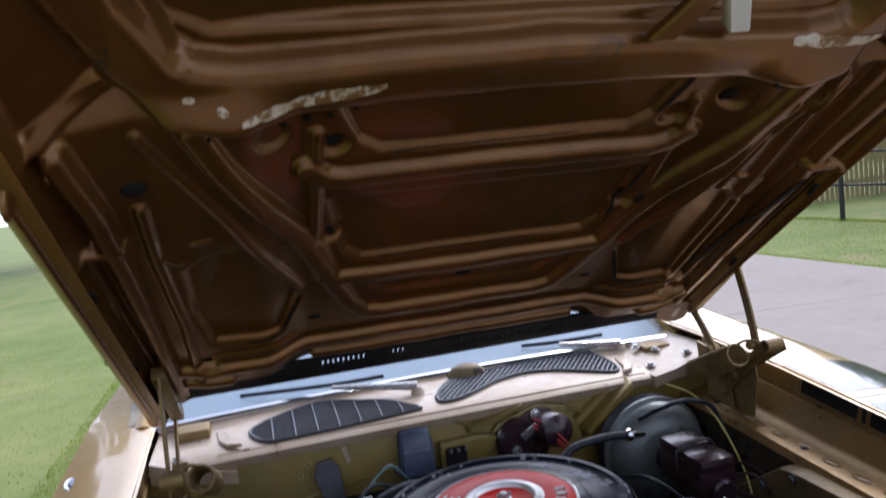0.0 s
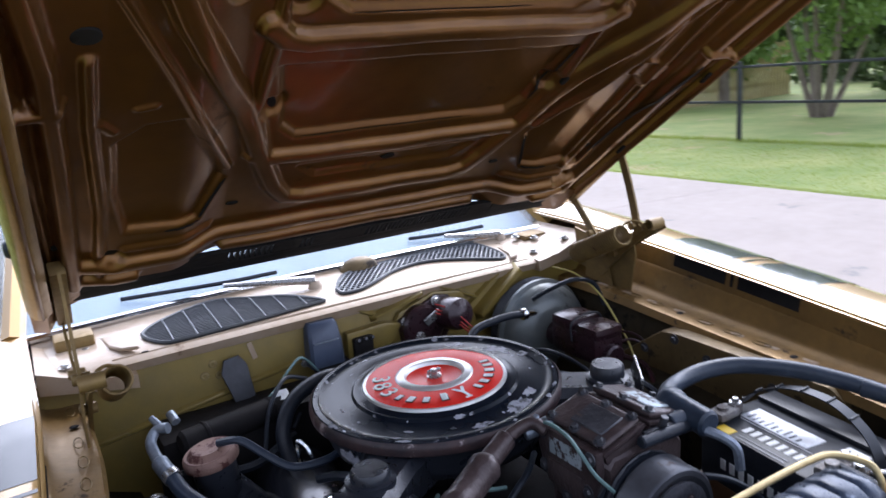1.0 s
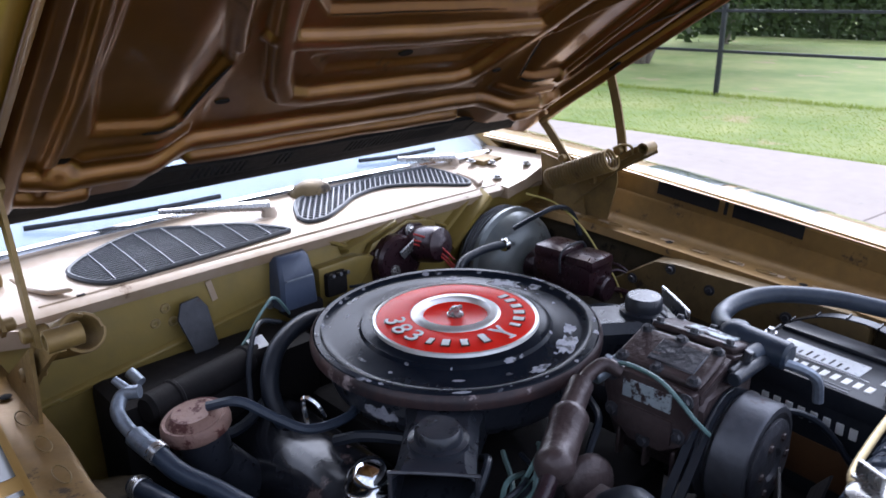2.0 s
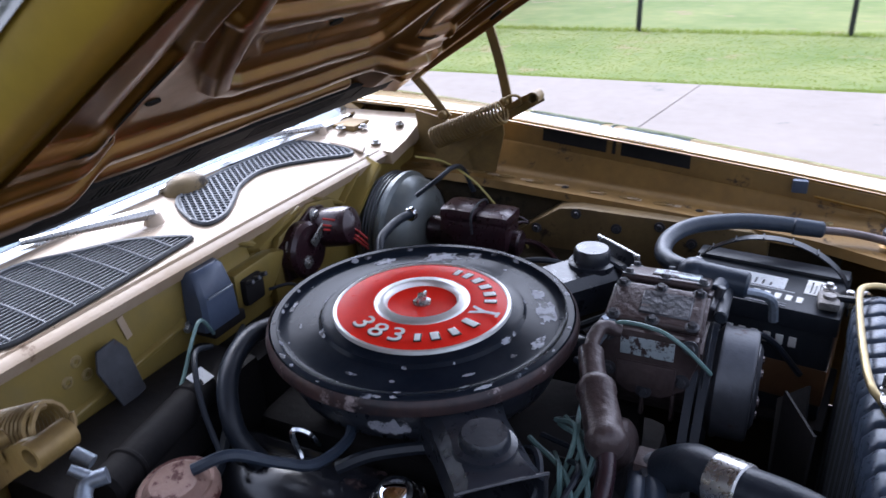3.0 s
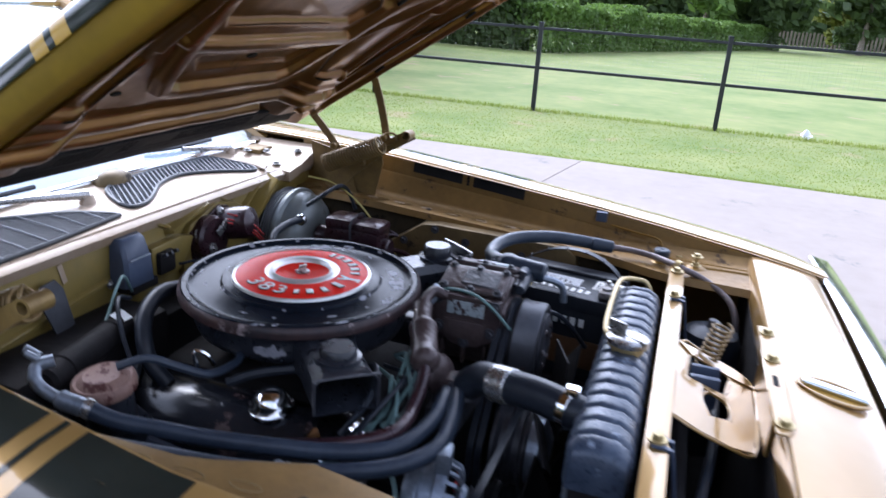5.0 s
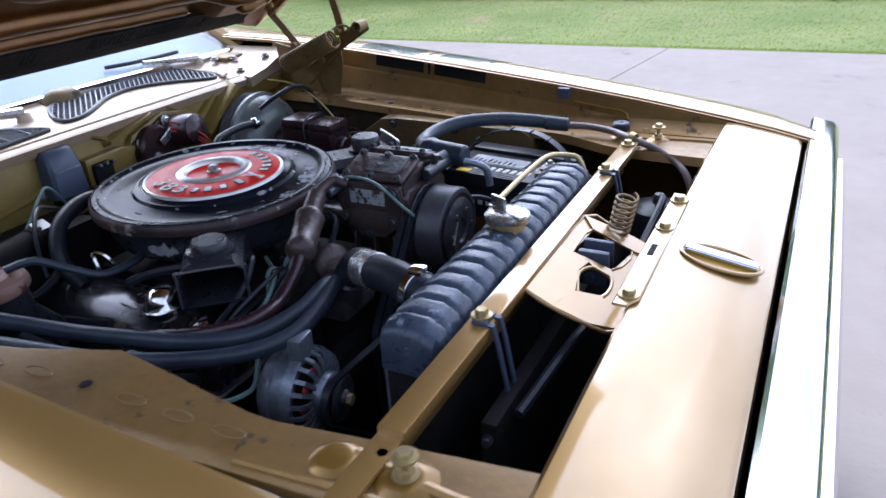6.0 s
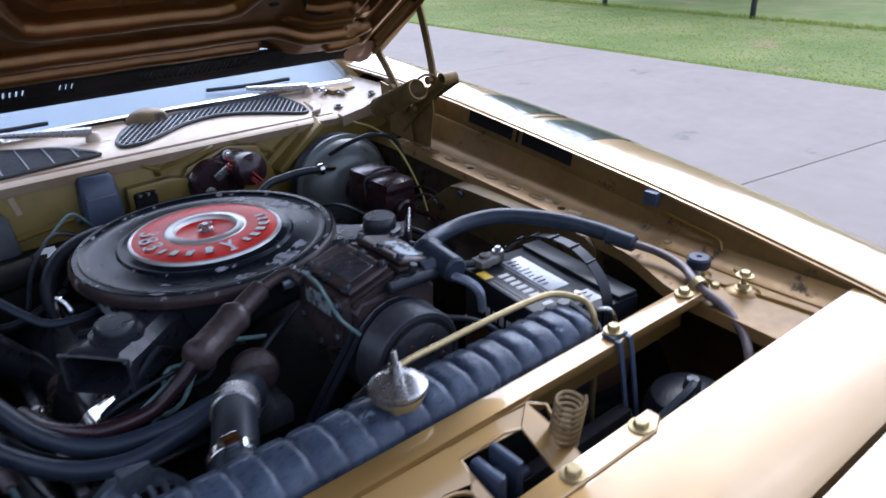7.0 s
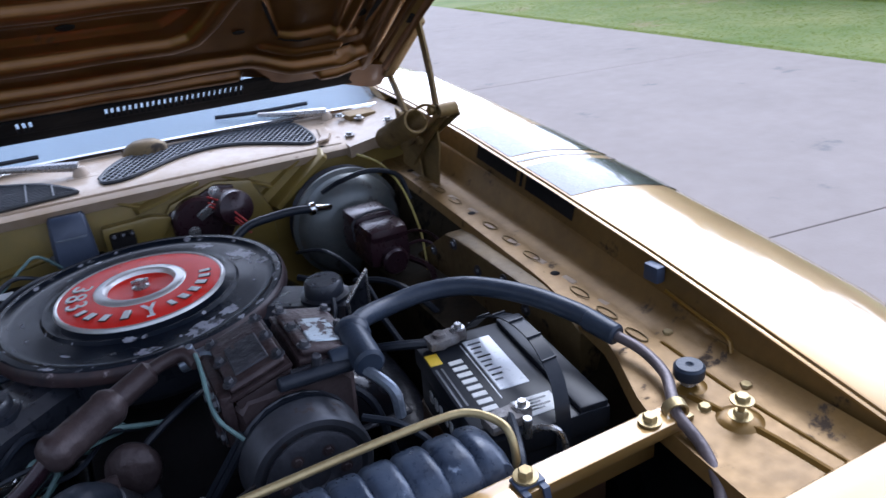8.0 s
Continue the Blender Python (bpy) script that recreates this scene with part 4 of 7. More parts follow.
# rear strip with a row of slots before it
rear = join(box(-0.54, 0.54, 0.138, 0.172, -0.006, 0.004, 0.003), box(-0.54, -0.335, 0.17, 0.222, -0.006, 0.006), box(0.335, 0.54, 0.17, 0.222, -0.006, 0.006))
part("rear_strip", rear, DARK, hood, "black sealed rear edge of the hood", True)
comb = bmesh.new()
k = -0.335
while k < 0.335:
    gap = (-0.26 < k < -0.165) or (-0.12 < k < -0.085) or (0.02 < k < 0.27)
    comb = join(comb, box(k, k + (0.0045 if gap else 0.0102), 0.17, 0.222, -0.005, 0.003))
    k += 0.01
comb = join(comb, box(-0.335, 0.335, 0.171, 0.178, -0.0055, 0.0034), box(-0.335, 0.335, 0.215, 0.221, -0.0055, 0.0034))
part("slotted_vent", comb, DARK, hood, "row of narrow slots near the rear edge", True)
for s in (1, -1):
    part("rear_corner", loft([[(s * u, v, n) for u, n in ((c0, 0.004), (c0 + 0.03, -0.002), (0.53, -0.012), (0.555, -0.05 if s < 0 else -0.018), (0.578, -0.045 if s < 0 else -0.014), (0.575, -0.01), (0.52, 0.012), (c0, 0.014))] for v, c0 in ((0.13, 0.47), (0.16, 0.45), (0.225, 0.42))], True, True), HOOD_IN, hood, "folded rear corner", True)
# stripes down the edge
for va, vb, mt in ((0.462, 0.592, STRIPE), (0.592, 0.612, STRIPE_Y), (0.612, 0.622, STRIPE), (0.622, 0.644, STRIPE_Y), (0.644, 0.80, STRIPE)):
    for s in (1, -1):
        rows = [[(u - 0.002 * s, v, n + 0.0015 - drop(u, v)) for u, n in (PROF_L[6:13] if s > 0 else PROF_R[1:8])] for v in np.linspace(va, vb, 4)]
        part("edge_stripe", loft(rows), mt, hood, "black edge stripe" if mt == STRIPE else "yellow stripe bar", True)

part("edge_bumper", lathe([(0.0125, 0.0), (0.0125, 0.004), (0.0095, 0.009), (0.004, 0.01), (0.0, 0.009)], 20, along((-0.578, 0.443, -0.04), (-0.59, 0.443, -0.04))), RUBBER, hood, "round black rubber bumper", True)


# dark discs laid on the panel, for the shade in punched holes
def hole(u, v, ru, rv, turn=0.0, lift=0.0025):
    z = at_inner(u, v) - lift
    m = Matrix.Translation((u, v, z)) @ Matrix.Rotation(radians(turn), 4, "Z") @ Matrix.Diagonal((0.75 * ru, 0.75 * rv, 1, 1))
    part("hole", lathe([(0.0, 0.0), (0.9, 0.0), (1.0, 0.0012), (1.0, 0.006)], 18, m, False), DARK, inner, "punched hole, its shade a dark disc", True)


for u, v, ru, rv, turn in ((-0.471, 0.827, 0.021, 0.017, 0), (-0.38, 0.91, 0.004, 0.004, 0), (-0.324, 0.905, 0.006, 0.005, 0), (-0.298, 0.885, 0.006, 0.005, 0), (-0.27, 0.905, 0.009, 0.006, 0),
                           (-0.27, 0.888, 0.008, 0.006, 0), (-0.243, 0.89, 0.006, 0.005, 0), (-0.212, 0.908, 0.007, 0.005, 0), (-0.211, 0.888, 0.006, 0.005, 0), (-0.452, 0.311, 0.02, 0.013, 30), (-0.262, 0.375, 0.014, 0.006, 0),
                           (-0.525, 0.376, 0.009, 0.006, 0), (0.452, 0.32, 0.016, 0.012, 0), (-0.235, 0.833, 0.014, 0.012, 20), (-0.238, 0.632, 0.008, 0.015, 10), (0.255, 0.378, 0.014, 0.006, 0),
                           (0.312, 0.868, 0.024, 0.012, 35), (0.33, 0.925, 0.014, 0.008, 0), (0.46, 0.415, 0.016, 0.012, 0), (0.0, 0.447, 0.018, 0.009, 0), (0.262, 0.64, 0.008, 0.014, -10)):
    hole(u, v, ru, rv, turn)


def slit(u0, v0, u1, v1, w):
    """A narrow dark strip on the panel, for the shade in a slot."""
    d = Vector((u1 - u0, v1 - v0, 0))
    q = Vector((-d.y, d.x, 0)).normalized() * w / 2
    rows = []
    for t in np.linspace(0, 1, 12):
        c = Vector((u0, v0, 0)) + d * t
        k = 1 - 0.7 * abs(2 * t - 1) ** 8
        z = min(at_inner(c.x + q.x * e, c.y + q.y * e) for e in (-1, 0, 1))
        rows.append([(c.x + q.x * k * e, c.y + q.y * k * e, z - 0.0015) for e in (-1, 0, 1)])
    part("slot", loft(rows), DARK, inner, "open slot, its shade a dark strip", True)


for u0, v0, u1, v1, w in ((0.515, 0.703, 0.468, 0.403, 0.012), (0.238, 0.906, 0.208, 0.838, 0.006), (0.246, 0.72, 0.22, 0.585, 0.006), (-0.284, 0.465, -0.318, 0.37, 0.006), (-0.318, 0.366, -0.375, 0.373, 0.007), (0.284, 0.465, 0.318, 0.37, 0.006), (0.318, 0.366, 0.375, 0.373, 0.007), (-0.17, 0.81, 0.1, 0.8105, 0.0022), (-0.19, 0.55, 0.12, 0.5505, 0.0022)):
    slit(u0, v0, u1, v1, w)
# dark blocks on the side flange, for the shade in its slots
for s in (1, -1):
    for v in (0.41, 0.67):
        u = s * 0.552
        part("flange_slot", turned(box(-0.007, 0.007, -0.014, 0.014, -0.001, 0.004, 0.002, 1), Matrix.Translation((u, v, at_inner(u, v) - 0.003))), DARK, inner, "slot, its shade a dark block", True)


# worn chalky patches along the front beam
def patch(u0, u1, v0, v1, slope, seed, n=26):
    rows = []
    for i in range(n + 1):
        t = i / n
        u = u0 + (u1 - u0) * t
        w = math.sin(math.pi * min(max(t, 0.03), 0.97)) ** 0.4
        k = noise.noise(Vector((u * 60, seed, 0)))
        lo, hi = v0 + slope * t + 0.004 * k, v1 + slope * t + 0.006 * noise.noise(Vector((u * 45, seed + 5, 0)))
        mid = (lo + hi) / 2
        rows.append([(u, mid + (q - 0.5) * (hi - lo) * w, at_inner(u, mid + (q - 0.5) * (hi - lo) * w) - 0.0009) for q in (0, 0.2, 0.4, 0.6, 0.8, 1)])
    part("worn_patch", loft(rows), CHALK, inner, "chalky white worn paint", True, 60)


patch(-0.343, -0.275, 0.94, 0.953, 0.006, 1)
patch(-0.295, -0.189, 0.944, 0.962, 0.012, 2)
patch(0.318, 0.46, 0.976, 0.991, 0.002, 3)
patch(-0.397, -0.385, 0.967, 0.975, 0.0, 4, 8)
patch(-0.366, -0.354, 0.955, 0.963, -0.002, 5, 8)
# foam wedge stuck under the front field
wz = at_inner(0.215, 0.99)
part("foam_wedge", join(prism([(0.168, 1.08), (0.2, 1.08), (0.236, 1.012), (0.206, 1.012)], wz - 0.008, wz + 0.012, 0.003, 1)), WHITE, hood, "white foam wedge under the hood", True)
part("brace_strap", prism([(0.10, 1.01), (0.135, 1.01), (0.175, 1.08), (0.14, 1.08)], wz - 0.012, wz + 0.002, 0.003, 1), HOOD_IN, hood, "brown folded brace", True)

# ---- engine bay: air cleaner ----
def glyph(ch, size, depth):
    """A character of the built-in font as a bmesh, centred, flat in x and y."""
    cu = bpy.data.curves.new("glyph", "FONT")
    cu.body, cu.size, cu.extrude, cu.align_x, cu.align_y = ch, size, depth, "CENTER", "CENTER"
    tmp = bpy.data.objects.new("glyph", cu)
    scene.collection.objects.link(tmp)
    me = bpy.data.meshes.new_from_object(tmp.evaluated_get(bpy.context.evaluated_depsgraph_get()))
    bm = bmesh.new()
    bm.from_mesh(me)
    bpy.data.objects.remove(tmp)
    bpy.data.meshes.remove(me)
    return bm


TILT_AC = Matrix.Translation((0, 0, 0.9)) @ Matrix.Rotation(radians(-1.2), 4, "Y") @ Matrix.Translation((0, 0, -0.9))
ac = thing("air_cleaner", "round black air cleaner with red label and chrome rings", "air cleaner", (0, 0, 0.78))
lid = part("lid", lathe([(0.0, 0.899), (0.128, 0.899), (0.133, 0.8965), (0.142, 0.8965), (0.146, 0.892), (0.152, 0.8915), (0.185, 0.8885), (0.198, 0.8905), (0.203, 0.895), (0.211, 0.895), (0.2165, 0.889), (0.2175, 0.880), (0.214, 0.873), (0.0, 0.873)], 96, TILT_AC), BLACK_SOFT, ac, "scuffed black lid with a rolled rim")
part("rim_band", lathe([(0.2125, 0.8735), (0.2186, 0.876), (0.2193, 0.882), (0.2178, 0.89), (0.2135, 0.8945)], 96, TILT_AC, False), RIM_WORN, lid, "rust-stained worn edge")
LID_R = [0.0, 0.128, 0.133, 0.142, 0.146, 0.152, 0.185, 0.198, 0.203, 0.211, 0.2165, 0.2175]
LID_Z = [0.899, 0.899, 0.8965, 0.8965, 0.892, 0.8915, 0.8885, 0.8905, 0.895, 0.895, 0.889, 0.880]
rl = random.Random(5)


def chip(bm, x, y, r, stretch, seed):
    """An irregular flake lying on the lid."""
    a0 = math.atan2(y, x)
    rings = []
    for q in (0.0, 0.35, 0.7, 1.0):
        ring = []
        for k in range(22):
            a = 2 * math.pi * k / 22
            rad_ = r * q * (0.45 + 0.75 * abs(noise.noise(Vector((1.6 * math.cos(a), 1.6 * math.sin(a), seed))))+ 0.3 * abs(noise.noise(Vector((5 * math.cos(a), 5 * math.sin(a), seed)))))
            t, n = rad_ * math.cos(a) * stretch, rad_ * math.sin(a)
            px, py = x - t * math.sin(a0) + n * math.cos(a0), y + t * math.cos(a0) + n * math.sin(a0)
            z = ipol(LID_R, LID_Z, math.hypot(px, py)) + 0.0004
            ring.append(bm.verts.new(TILT_AC @ Vector((px, py, z))))
        rings.append(ring)
    for a, b in zip(rings, rings[1:]):
        for k in range(22):
            bm.faces.new((a[k], a[(k + 1) % 22], b[(k + 1) % 22], b[k]))
    return bm


for x, y, r, st in ((0.168, 0.045, 0.026, 1.5), (0.06, -0.162, 0.018, 2.6), (0.10, -0.135, 0.012, 2.0), (-0.02, -0.178, 0.01, 2.2), (0.188, 0.0, 0.012, 1.6), (0.12, 0.13, 0.014, 1.8)):
    part("paint_chip", chip(bmesh.new(), x, y, r, st, rl.random() * 9), CHIP, lid, "pale grey worn patch")
small = bmesh.new()
for k in range(70):
    a, rr = rl.uniform(0, 6.283), rl.choice((0.207, 0.208, 0.2, 0.145, 0.19, 0.17))
    chip(small, rr * math.cos(a), rr * math.sin(a), rl.uniform(0.0015, 0.005), rl.uniform(1, 3), k)
part("chipped_paint", small, CHIP, lid, "small pale paint chips", kind="stuff")
part("base", lathe([(0.0, 0.872), (0.197, 0.872), (0.198, 0.862), (0.193, 0.83), (0.187, 0.815), (0.165, 0.802), (0.1, 0.795), (0, 0.795)], 64), BLACK, ac, "black pan with chipped paint")
# bare patch on the side of the pan
rows = []
for k in range(25):
    a, w = radians(186 + 16 * k / 24), math.sin(math.pi * (0.02 + 0.96 * k / 24)) ** 0.5
    zl, zh = 0.838 - 0.012 * w + 0.008 * noise.noise(Vector((k * 0.37, 2, 0))), 0.838 + 0.01 * w + 0.012 * noise.noise(Vector((k * 0.3, 7, 0)))
    rows.append([Vector((r * math.cos(a), r * math.sin(a), z)) for z in np.linspace(zl, max(zl + 0.001, zh), 5) for r in [ipol([0.815, 0.83, 0.862], [0.187, 0.193, 0.198], z) + 0.0008]])
part("bare_patch", loft(rows), CHIP, ac, "pale patch of flaked paint on the pan")
lab = part("label_disc", lathe([(0.0, 0.9035), (0.056, 0.9035), (0.06, 0.906), (0.07, 0.9085), (0.12, 0.9025), (0.1205, 0.898)], 72, TILT_AC), RED, ac, "glossy red paper label")
part("outer_ring", lathe([(0.1195, 0.899), (0.1195, 0.9028), (0.1215, 0.9042), (0.1245, 0.9032), (0.126, 0.899)], 72, TILT_AC, False), RING, ac, "bright metal ring")
part("inner_ring", lathe([(0.0485, 0.903), (0.0505, 0.909), (0.0535, 0.9115), (0.064, 0.911), (0.068, 0.9085), (0.069, 0.906)], 72, TILT_AC, False), RING, ac, "bright metal ring")
part("wing_nut", join(lathe([(0.013, 0.9035), (0.013, 0.906), (0.007, 0.907), (0.006, 0.9165), (0.0, 0.917)], 14, TILT_AC), box(-0.013, 0.013, -0.0022, 0.0022, 0.908, 0.917, 0.0018)), STEEL, ac, "steel stud and nut")
def on_label(ang, r, z=0.9075):
    """A frame on the label at an angle, upright for a reader at the front edge."""
    a = radians(ang)
    return Matrix(((-math.sin(a), -math.cos(a), 0, r * math.cos(a)), (math.cos(a), -math.sin(a), 0, r * math.sin(a)), (0, 0, 1, z - 0.11 * (r - 0.09)), (0, 0, 0, 1)))


for ch, ang in (("3", 150), ("8", 168), ("3", 186)):
    m = TILT_AC @ on_label(ang, 0.0935)
    part("numeral", turned(glyph(ch, 0.043, 0.0006), m @ Matrix.Diagonal((1.12, 1, 1, 1))), WHITE, lab, "white printed numeral")
    part("numeral_shadow", turned(glyph(ch, 0.0455, 0.0003), m @ Matrix.Translation((0.0007, -0.001, -0.0009)) @ Matrix.Diagonal((1.14, 1, 1, 1))), STRIPE, lab, "black outline of the numeral")
# the name round the front edge, as plain bars of its letters' sizes
for ang, w, h, up in ((203, 0.011, 0.017, 0), (216.5, 0.0155, 0.018, 0), (232, 0.0145, 0.018, 0), (250, 0.015, 0.025, 0.0035), (289, 0.011, 0.017, 0), (301.5, 0.0155, 0.017, 0), (315, 0.016, 0.017, 0), (328.5, 0.016, 0.017, 0), (341.5, 0.0135, 0.017, 0), (352.5, 0.011, 0.017, 0)):
    m = TILT_AC @ on_label(ang, 0.0955 - up)
    part("print_bar", turned(box(-w * 0.34, w * 0.34, -h * 0.46, h * 0.46, -0.0004, 0.0006, 0.0036, 3), m), WHITE, lab, "white printed bar")
    part("print_bar_shadow", turned(box(-w * 0.34 - 0.001, w * 0.34 + 0.002, -h * 0.46 - 0.002, h * 0.46 + 0.001, -0.0014, -0.0003, 0.0038, 2), m), STRIPE, lab, "black outline of the bar")
fork = [box(-0.0026, 0.0026, -0.02, 0.0, -0.0002, 0.0008), turned(box(-0.0026, 0.0026, -0.002, 0.023, -0.0002, 0.0008), Matrix.Rotation(0.42, 4, "Z")), turned(box(-0.0026, 0.0026, -0.002, 0.021, -0.0002, 0.0008), Matrix.Rotation(-0.42, 4, "Z")), box(-0.008, 0.004, -0.022, -0.018, -0.0002, 0.0008)]
part("emblem", turned(join(*fork), TILT_AC @ on_label(270.5, 0.0935)), SILVER, lab, "small grey printed emblem")


def snorkel(ang, r0, r1, zt, zb, w, cap_r, cap_z, flare):
    d = Vector((math.cos(ang), math.sin(ang), 0))
    m = Matrix.Rotation(ang, 4, "Z")
    secs = []
    for k, (r, ww, zz) in enumerate(((r0, w * 1.25, 0), (r0 + 0.06, w, 0), (r1 - 0.03, w, 0), (r1 - 0.008, w * 1.04, 0.003), (r1, w * 1.12, flare))):
        secs.append([m @ Vector((r, y, z)) for y, z in ((-ww, zb), (-ww, zt - 0.012 + zz), (-ww + 0.012, zt + zz), (ww - 0.012, zt + zz), (ww, zt - 0.012 + zz), (ww, zb))])
    sn = part("snorkel", shell(loft(secs, True), -0.0025), BLACK, ac, "black intake snorkel, paint chipped")
    part("snorkel_lip", tube([m @ Vector((r1, y, z + flare * (z > zb + 0.01))) for y, z in ((-w * 1.12, zb), (-w * 1.12, zt - 0.008), (-w, zt), (w, zt), (w * 1.12, zt - 0.008), (w * 1.12, zb))], 0.0024, 6, 3), STEEL if flare else IRON, sn, "bare metal lip" if flare else "")
    c = m @ Vector((cap_r, 0, 0))
    part("vacuum_motor", lathe([(0.036, zt - 0.002), (0.036, zt + 0.008), (0.029, zt + 0.01), (0.028, cap_z - 0.004), (0.025, cap_z), (0.0, cap_z)], 28, Matrix.Translation((c.x, c.y, 0))), BLACK, sn, "round black vacuum motor")
    return d


snorkel(radians(220.5), 0.16, 0.335, 0.866, 0.81, 0.043, 0.279, 0.889, 0.0)
snorkel(radians(-38), 0.16, 0.345, 0.888, 0.835, 0.042, 0.294, 0.919, 0.022)
part("vacuum_hose", tube([(0.237, -0.2, 0.9), (0.225, -0.235, 0.885), (0.205, -0.24, 0.85), (0.19, -0.22, 0.8)], 0.004, 6), RUBBER, ac)

# ---- engine ----
eng = thing("engine", "grimy black V8 engine with valve covers and pulleys", "engine", (0, 0, 0.3))
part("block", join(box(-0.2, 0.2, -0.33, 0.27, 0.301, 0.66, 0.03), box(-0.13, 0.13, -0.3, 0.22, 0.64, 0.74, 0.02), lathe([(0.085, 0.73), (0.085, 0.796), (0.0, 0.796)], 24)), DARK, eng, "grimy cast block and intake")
for s in (1, -1):
    secs = []
    for y, e in ((-0.238, 0.034), (-0.233, 0.014), (-0.222, 0.004), (-0.205, 0.0), (-0.05, 0.0), (0.0, 0.0), (0.19, 0.0), (0.21, 0.004), (0.222, 0.014), (0.228, 0.034)):
        secs.append([(s * x, y, z - e * k) for x, z, k in ((0.152, 0.695, 0), (0.154, 0.722, 0.5), (0.163, 0.742, 0.9), (0.182, 0.757, 1), (0.215, 0.765, 1), (0.245, 0.763, 1), (0.272, 0.752, 1), (0.292, 0.732, 0.9), (0.304, 0.705, 0.5), (0.309, 0.672, 0))])
    vc = part("valve_cover", loft(secs, True, True), VALVE, eng, "glossy black valve cover with brown worn patches")
    part("cover_flange", turned(box(0.138, 0.322, -0.248, 0.238, -0.004, 0.004, 0.003, 1), Matrix.Translation((0, 0, 0.684)) if s > 0 else Matrix.Translation((0, 0, 0.684)) @ Matrix.Rotation(math.pi, 4, "Z") @ Matrix.Translation((0, 0.01, 0))), IRON, vc)
    for y in (-0.2, 0.0, 0.19):
        bolt((s * 0.315, y, 0.688), vc, 0.007, 0.007, (0, 0, 1))
    part("exhaust_manifold", tube([(s * 0.33, -0.22, 0.6), (s * 0.36, -0.1, 0.61), (s * 0.36, 0.1, 0.6), (s * 0.37, 0.2, 0.5)], 0.035, 10), IRON, eng, "rusty exhaust manifold")
part("oil_cap", lathe([(0.03, 0.0), (0.036, 0.003), (0.036, 0.01), (0.032, 0.013), (0.029, 0.022), (0.023, 0.031), (0.014, 0.037), (0.0, 0.039)], 32, Matrix.Translation((-0.232, -0.078, 0.762)) @ Matrix.Rotation(radians(-8), 4, "Y")), CHROME, eng, "shiny chrome oil filler cap")
part("bare_end", turned(loft([[(-x, y, z + 0.003 - e + 0.003 * noise.noise(Vector((70 * x, 60 * y, 2)))) for x, z in np.column_stack((np.linspace(0.185, 0.29, 14), np.interp(np.linspace(0.185, 0.29, 14), [0.185, 0.215, 0.245, 0.272, 0.29], [0.757, 0.765, 0.763, 0.752, 0.736]))).tolist()] for y, e in ((-0.16, 0.001), (-0.175, 0), (-0.19, 0), (-0.205, 0.001), (-0.22, 0.005), (-0.23, 0.013))]), Matrix()), CHROME, eng, "bare shiny metal at the cover's end")

part("breather", lathe([(0.0415, 0.028), (0.045, 0.03), (0.046, 0.036), (0.0445, 0.045), (0.041, 0.0485), (0.037, 0.0475), (0.033, 0.052), (0.027, 0.056), (0.02, 0.0545), (0.0, 0.0535)], 32, Matrix.Translation((-0.362, 0.118, 0.793)) @ Matrix.Rotation(radians(-8), 4, "Y")), RUST, eng, "rusty red breather cap")
part("breather_can", lathe([(0.03, -0.04), (0.036, -0.03), (0.036, 0.026), (0.039, 0.029)], 28, Matrix.Translation((-0.362, 0.118, 0.793)) @ Matrix.Rotation(radians(-8), 4, "Y")), BLACK, eng, "black breather can")
part("breather_stem", cyl((-0.30, 0.115, 0.70), (-0.362, 0.118, 0.79), 0.03, 0.026), BLACK, eng)
part("breather_hose", tube([(-0.355, 0.105, 0.855), (-0.325, 0.075, 0.862), (-0.295, 0.04, 0.84), (-0.262, 0.012, 0.82), (-0.21, 0.0, 0.82), (-0.17, 0.02, 0.82)], 0.0068, 8), RUBBER_BLUE, eng, "thin rubber breather hose")
part("heater_hose", tube([(-0.232, 0.12, 0.76), (-0.234, 0.15, 0.79), (-0.226, 0.168, 0.82), (-0.2, 0.19, 0.846), (-0.16, 0.208, 0.86), (-0.11, 0.218, 0.864), (-0.05, 0.22, 0.85)], 0.014, 12), RUBBER, eng, "black heater hose round the cleaner")
part("hose_clip", tube([(-0.222, 0.035, 0.81), (-0.228, 0.045, 0.83), (-0.238, 0.06, 0.835), (-0.24, 0.05, 0.8)], 0.004, 6), CHROME, eng, "bright hose clip")

# distributor, coil and leads
part("spark_coil", join(cyl((-0.395, -0.175, 0.785), (-0.393, -0.222, 0.775), 0.019, 0.019, 20, 0.004), cyl((-0.395, -0.19, 0.782), (-0.3945, -0.199, 0.78), 0.0215, 0.0215, 20, 0.002)), ALU, eng, "grey ignition coil")
part("coil_head", join(cyl((-0.393, -0.222, 0.775), (-0.39, -0.245, 0.77), 0.02, 0.014, 16, 0.003), cyl((-0.39, -0.245, 0.77), (-0.388, -0.272, 0.765), 0.011, 0.009, 12, 0.002)), TOWER, eng, "pale pinkish coil tower")
part("thermostat_housing", join(cyl((-0.1, -0.33, 0.76), (-0.115, -0.36, 0.815), 0.034, 0.028, 18, 0.004), box(-0.14, -0.05, -0.36, -0.3, 0.74, 0.775, 0.008)), IRON, eng, "cast thermostat housing")
rw = random.Random(2)
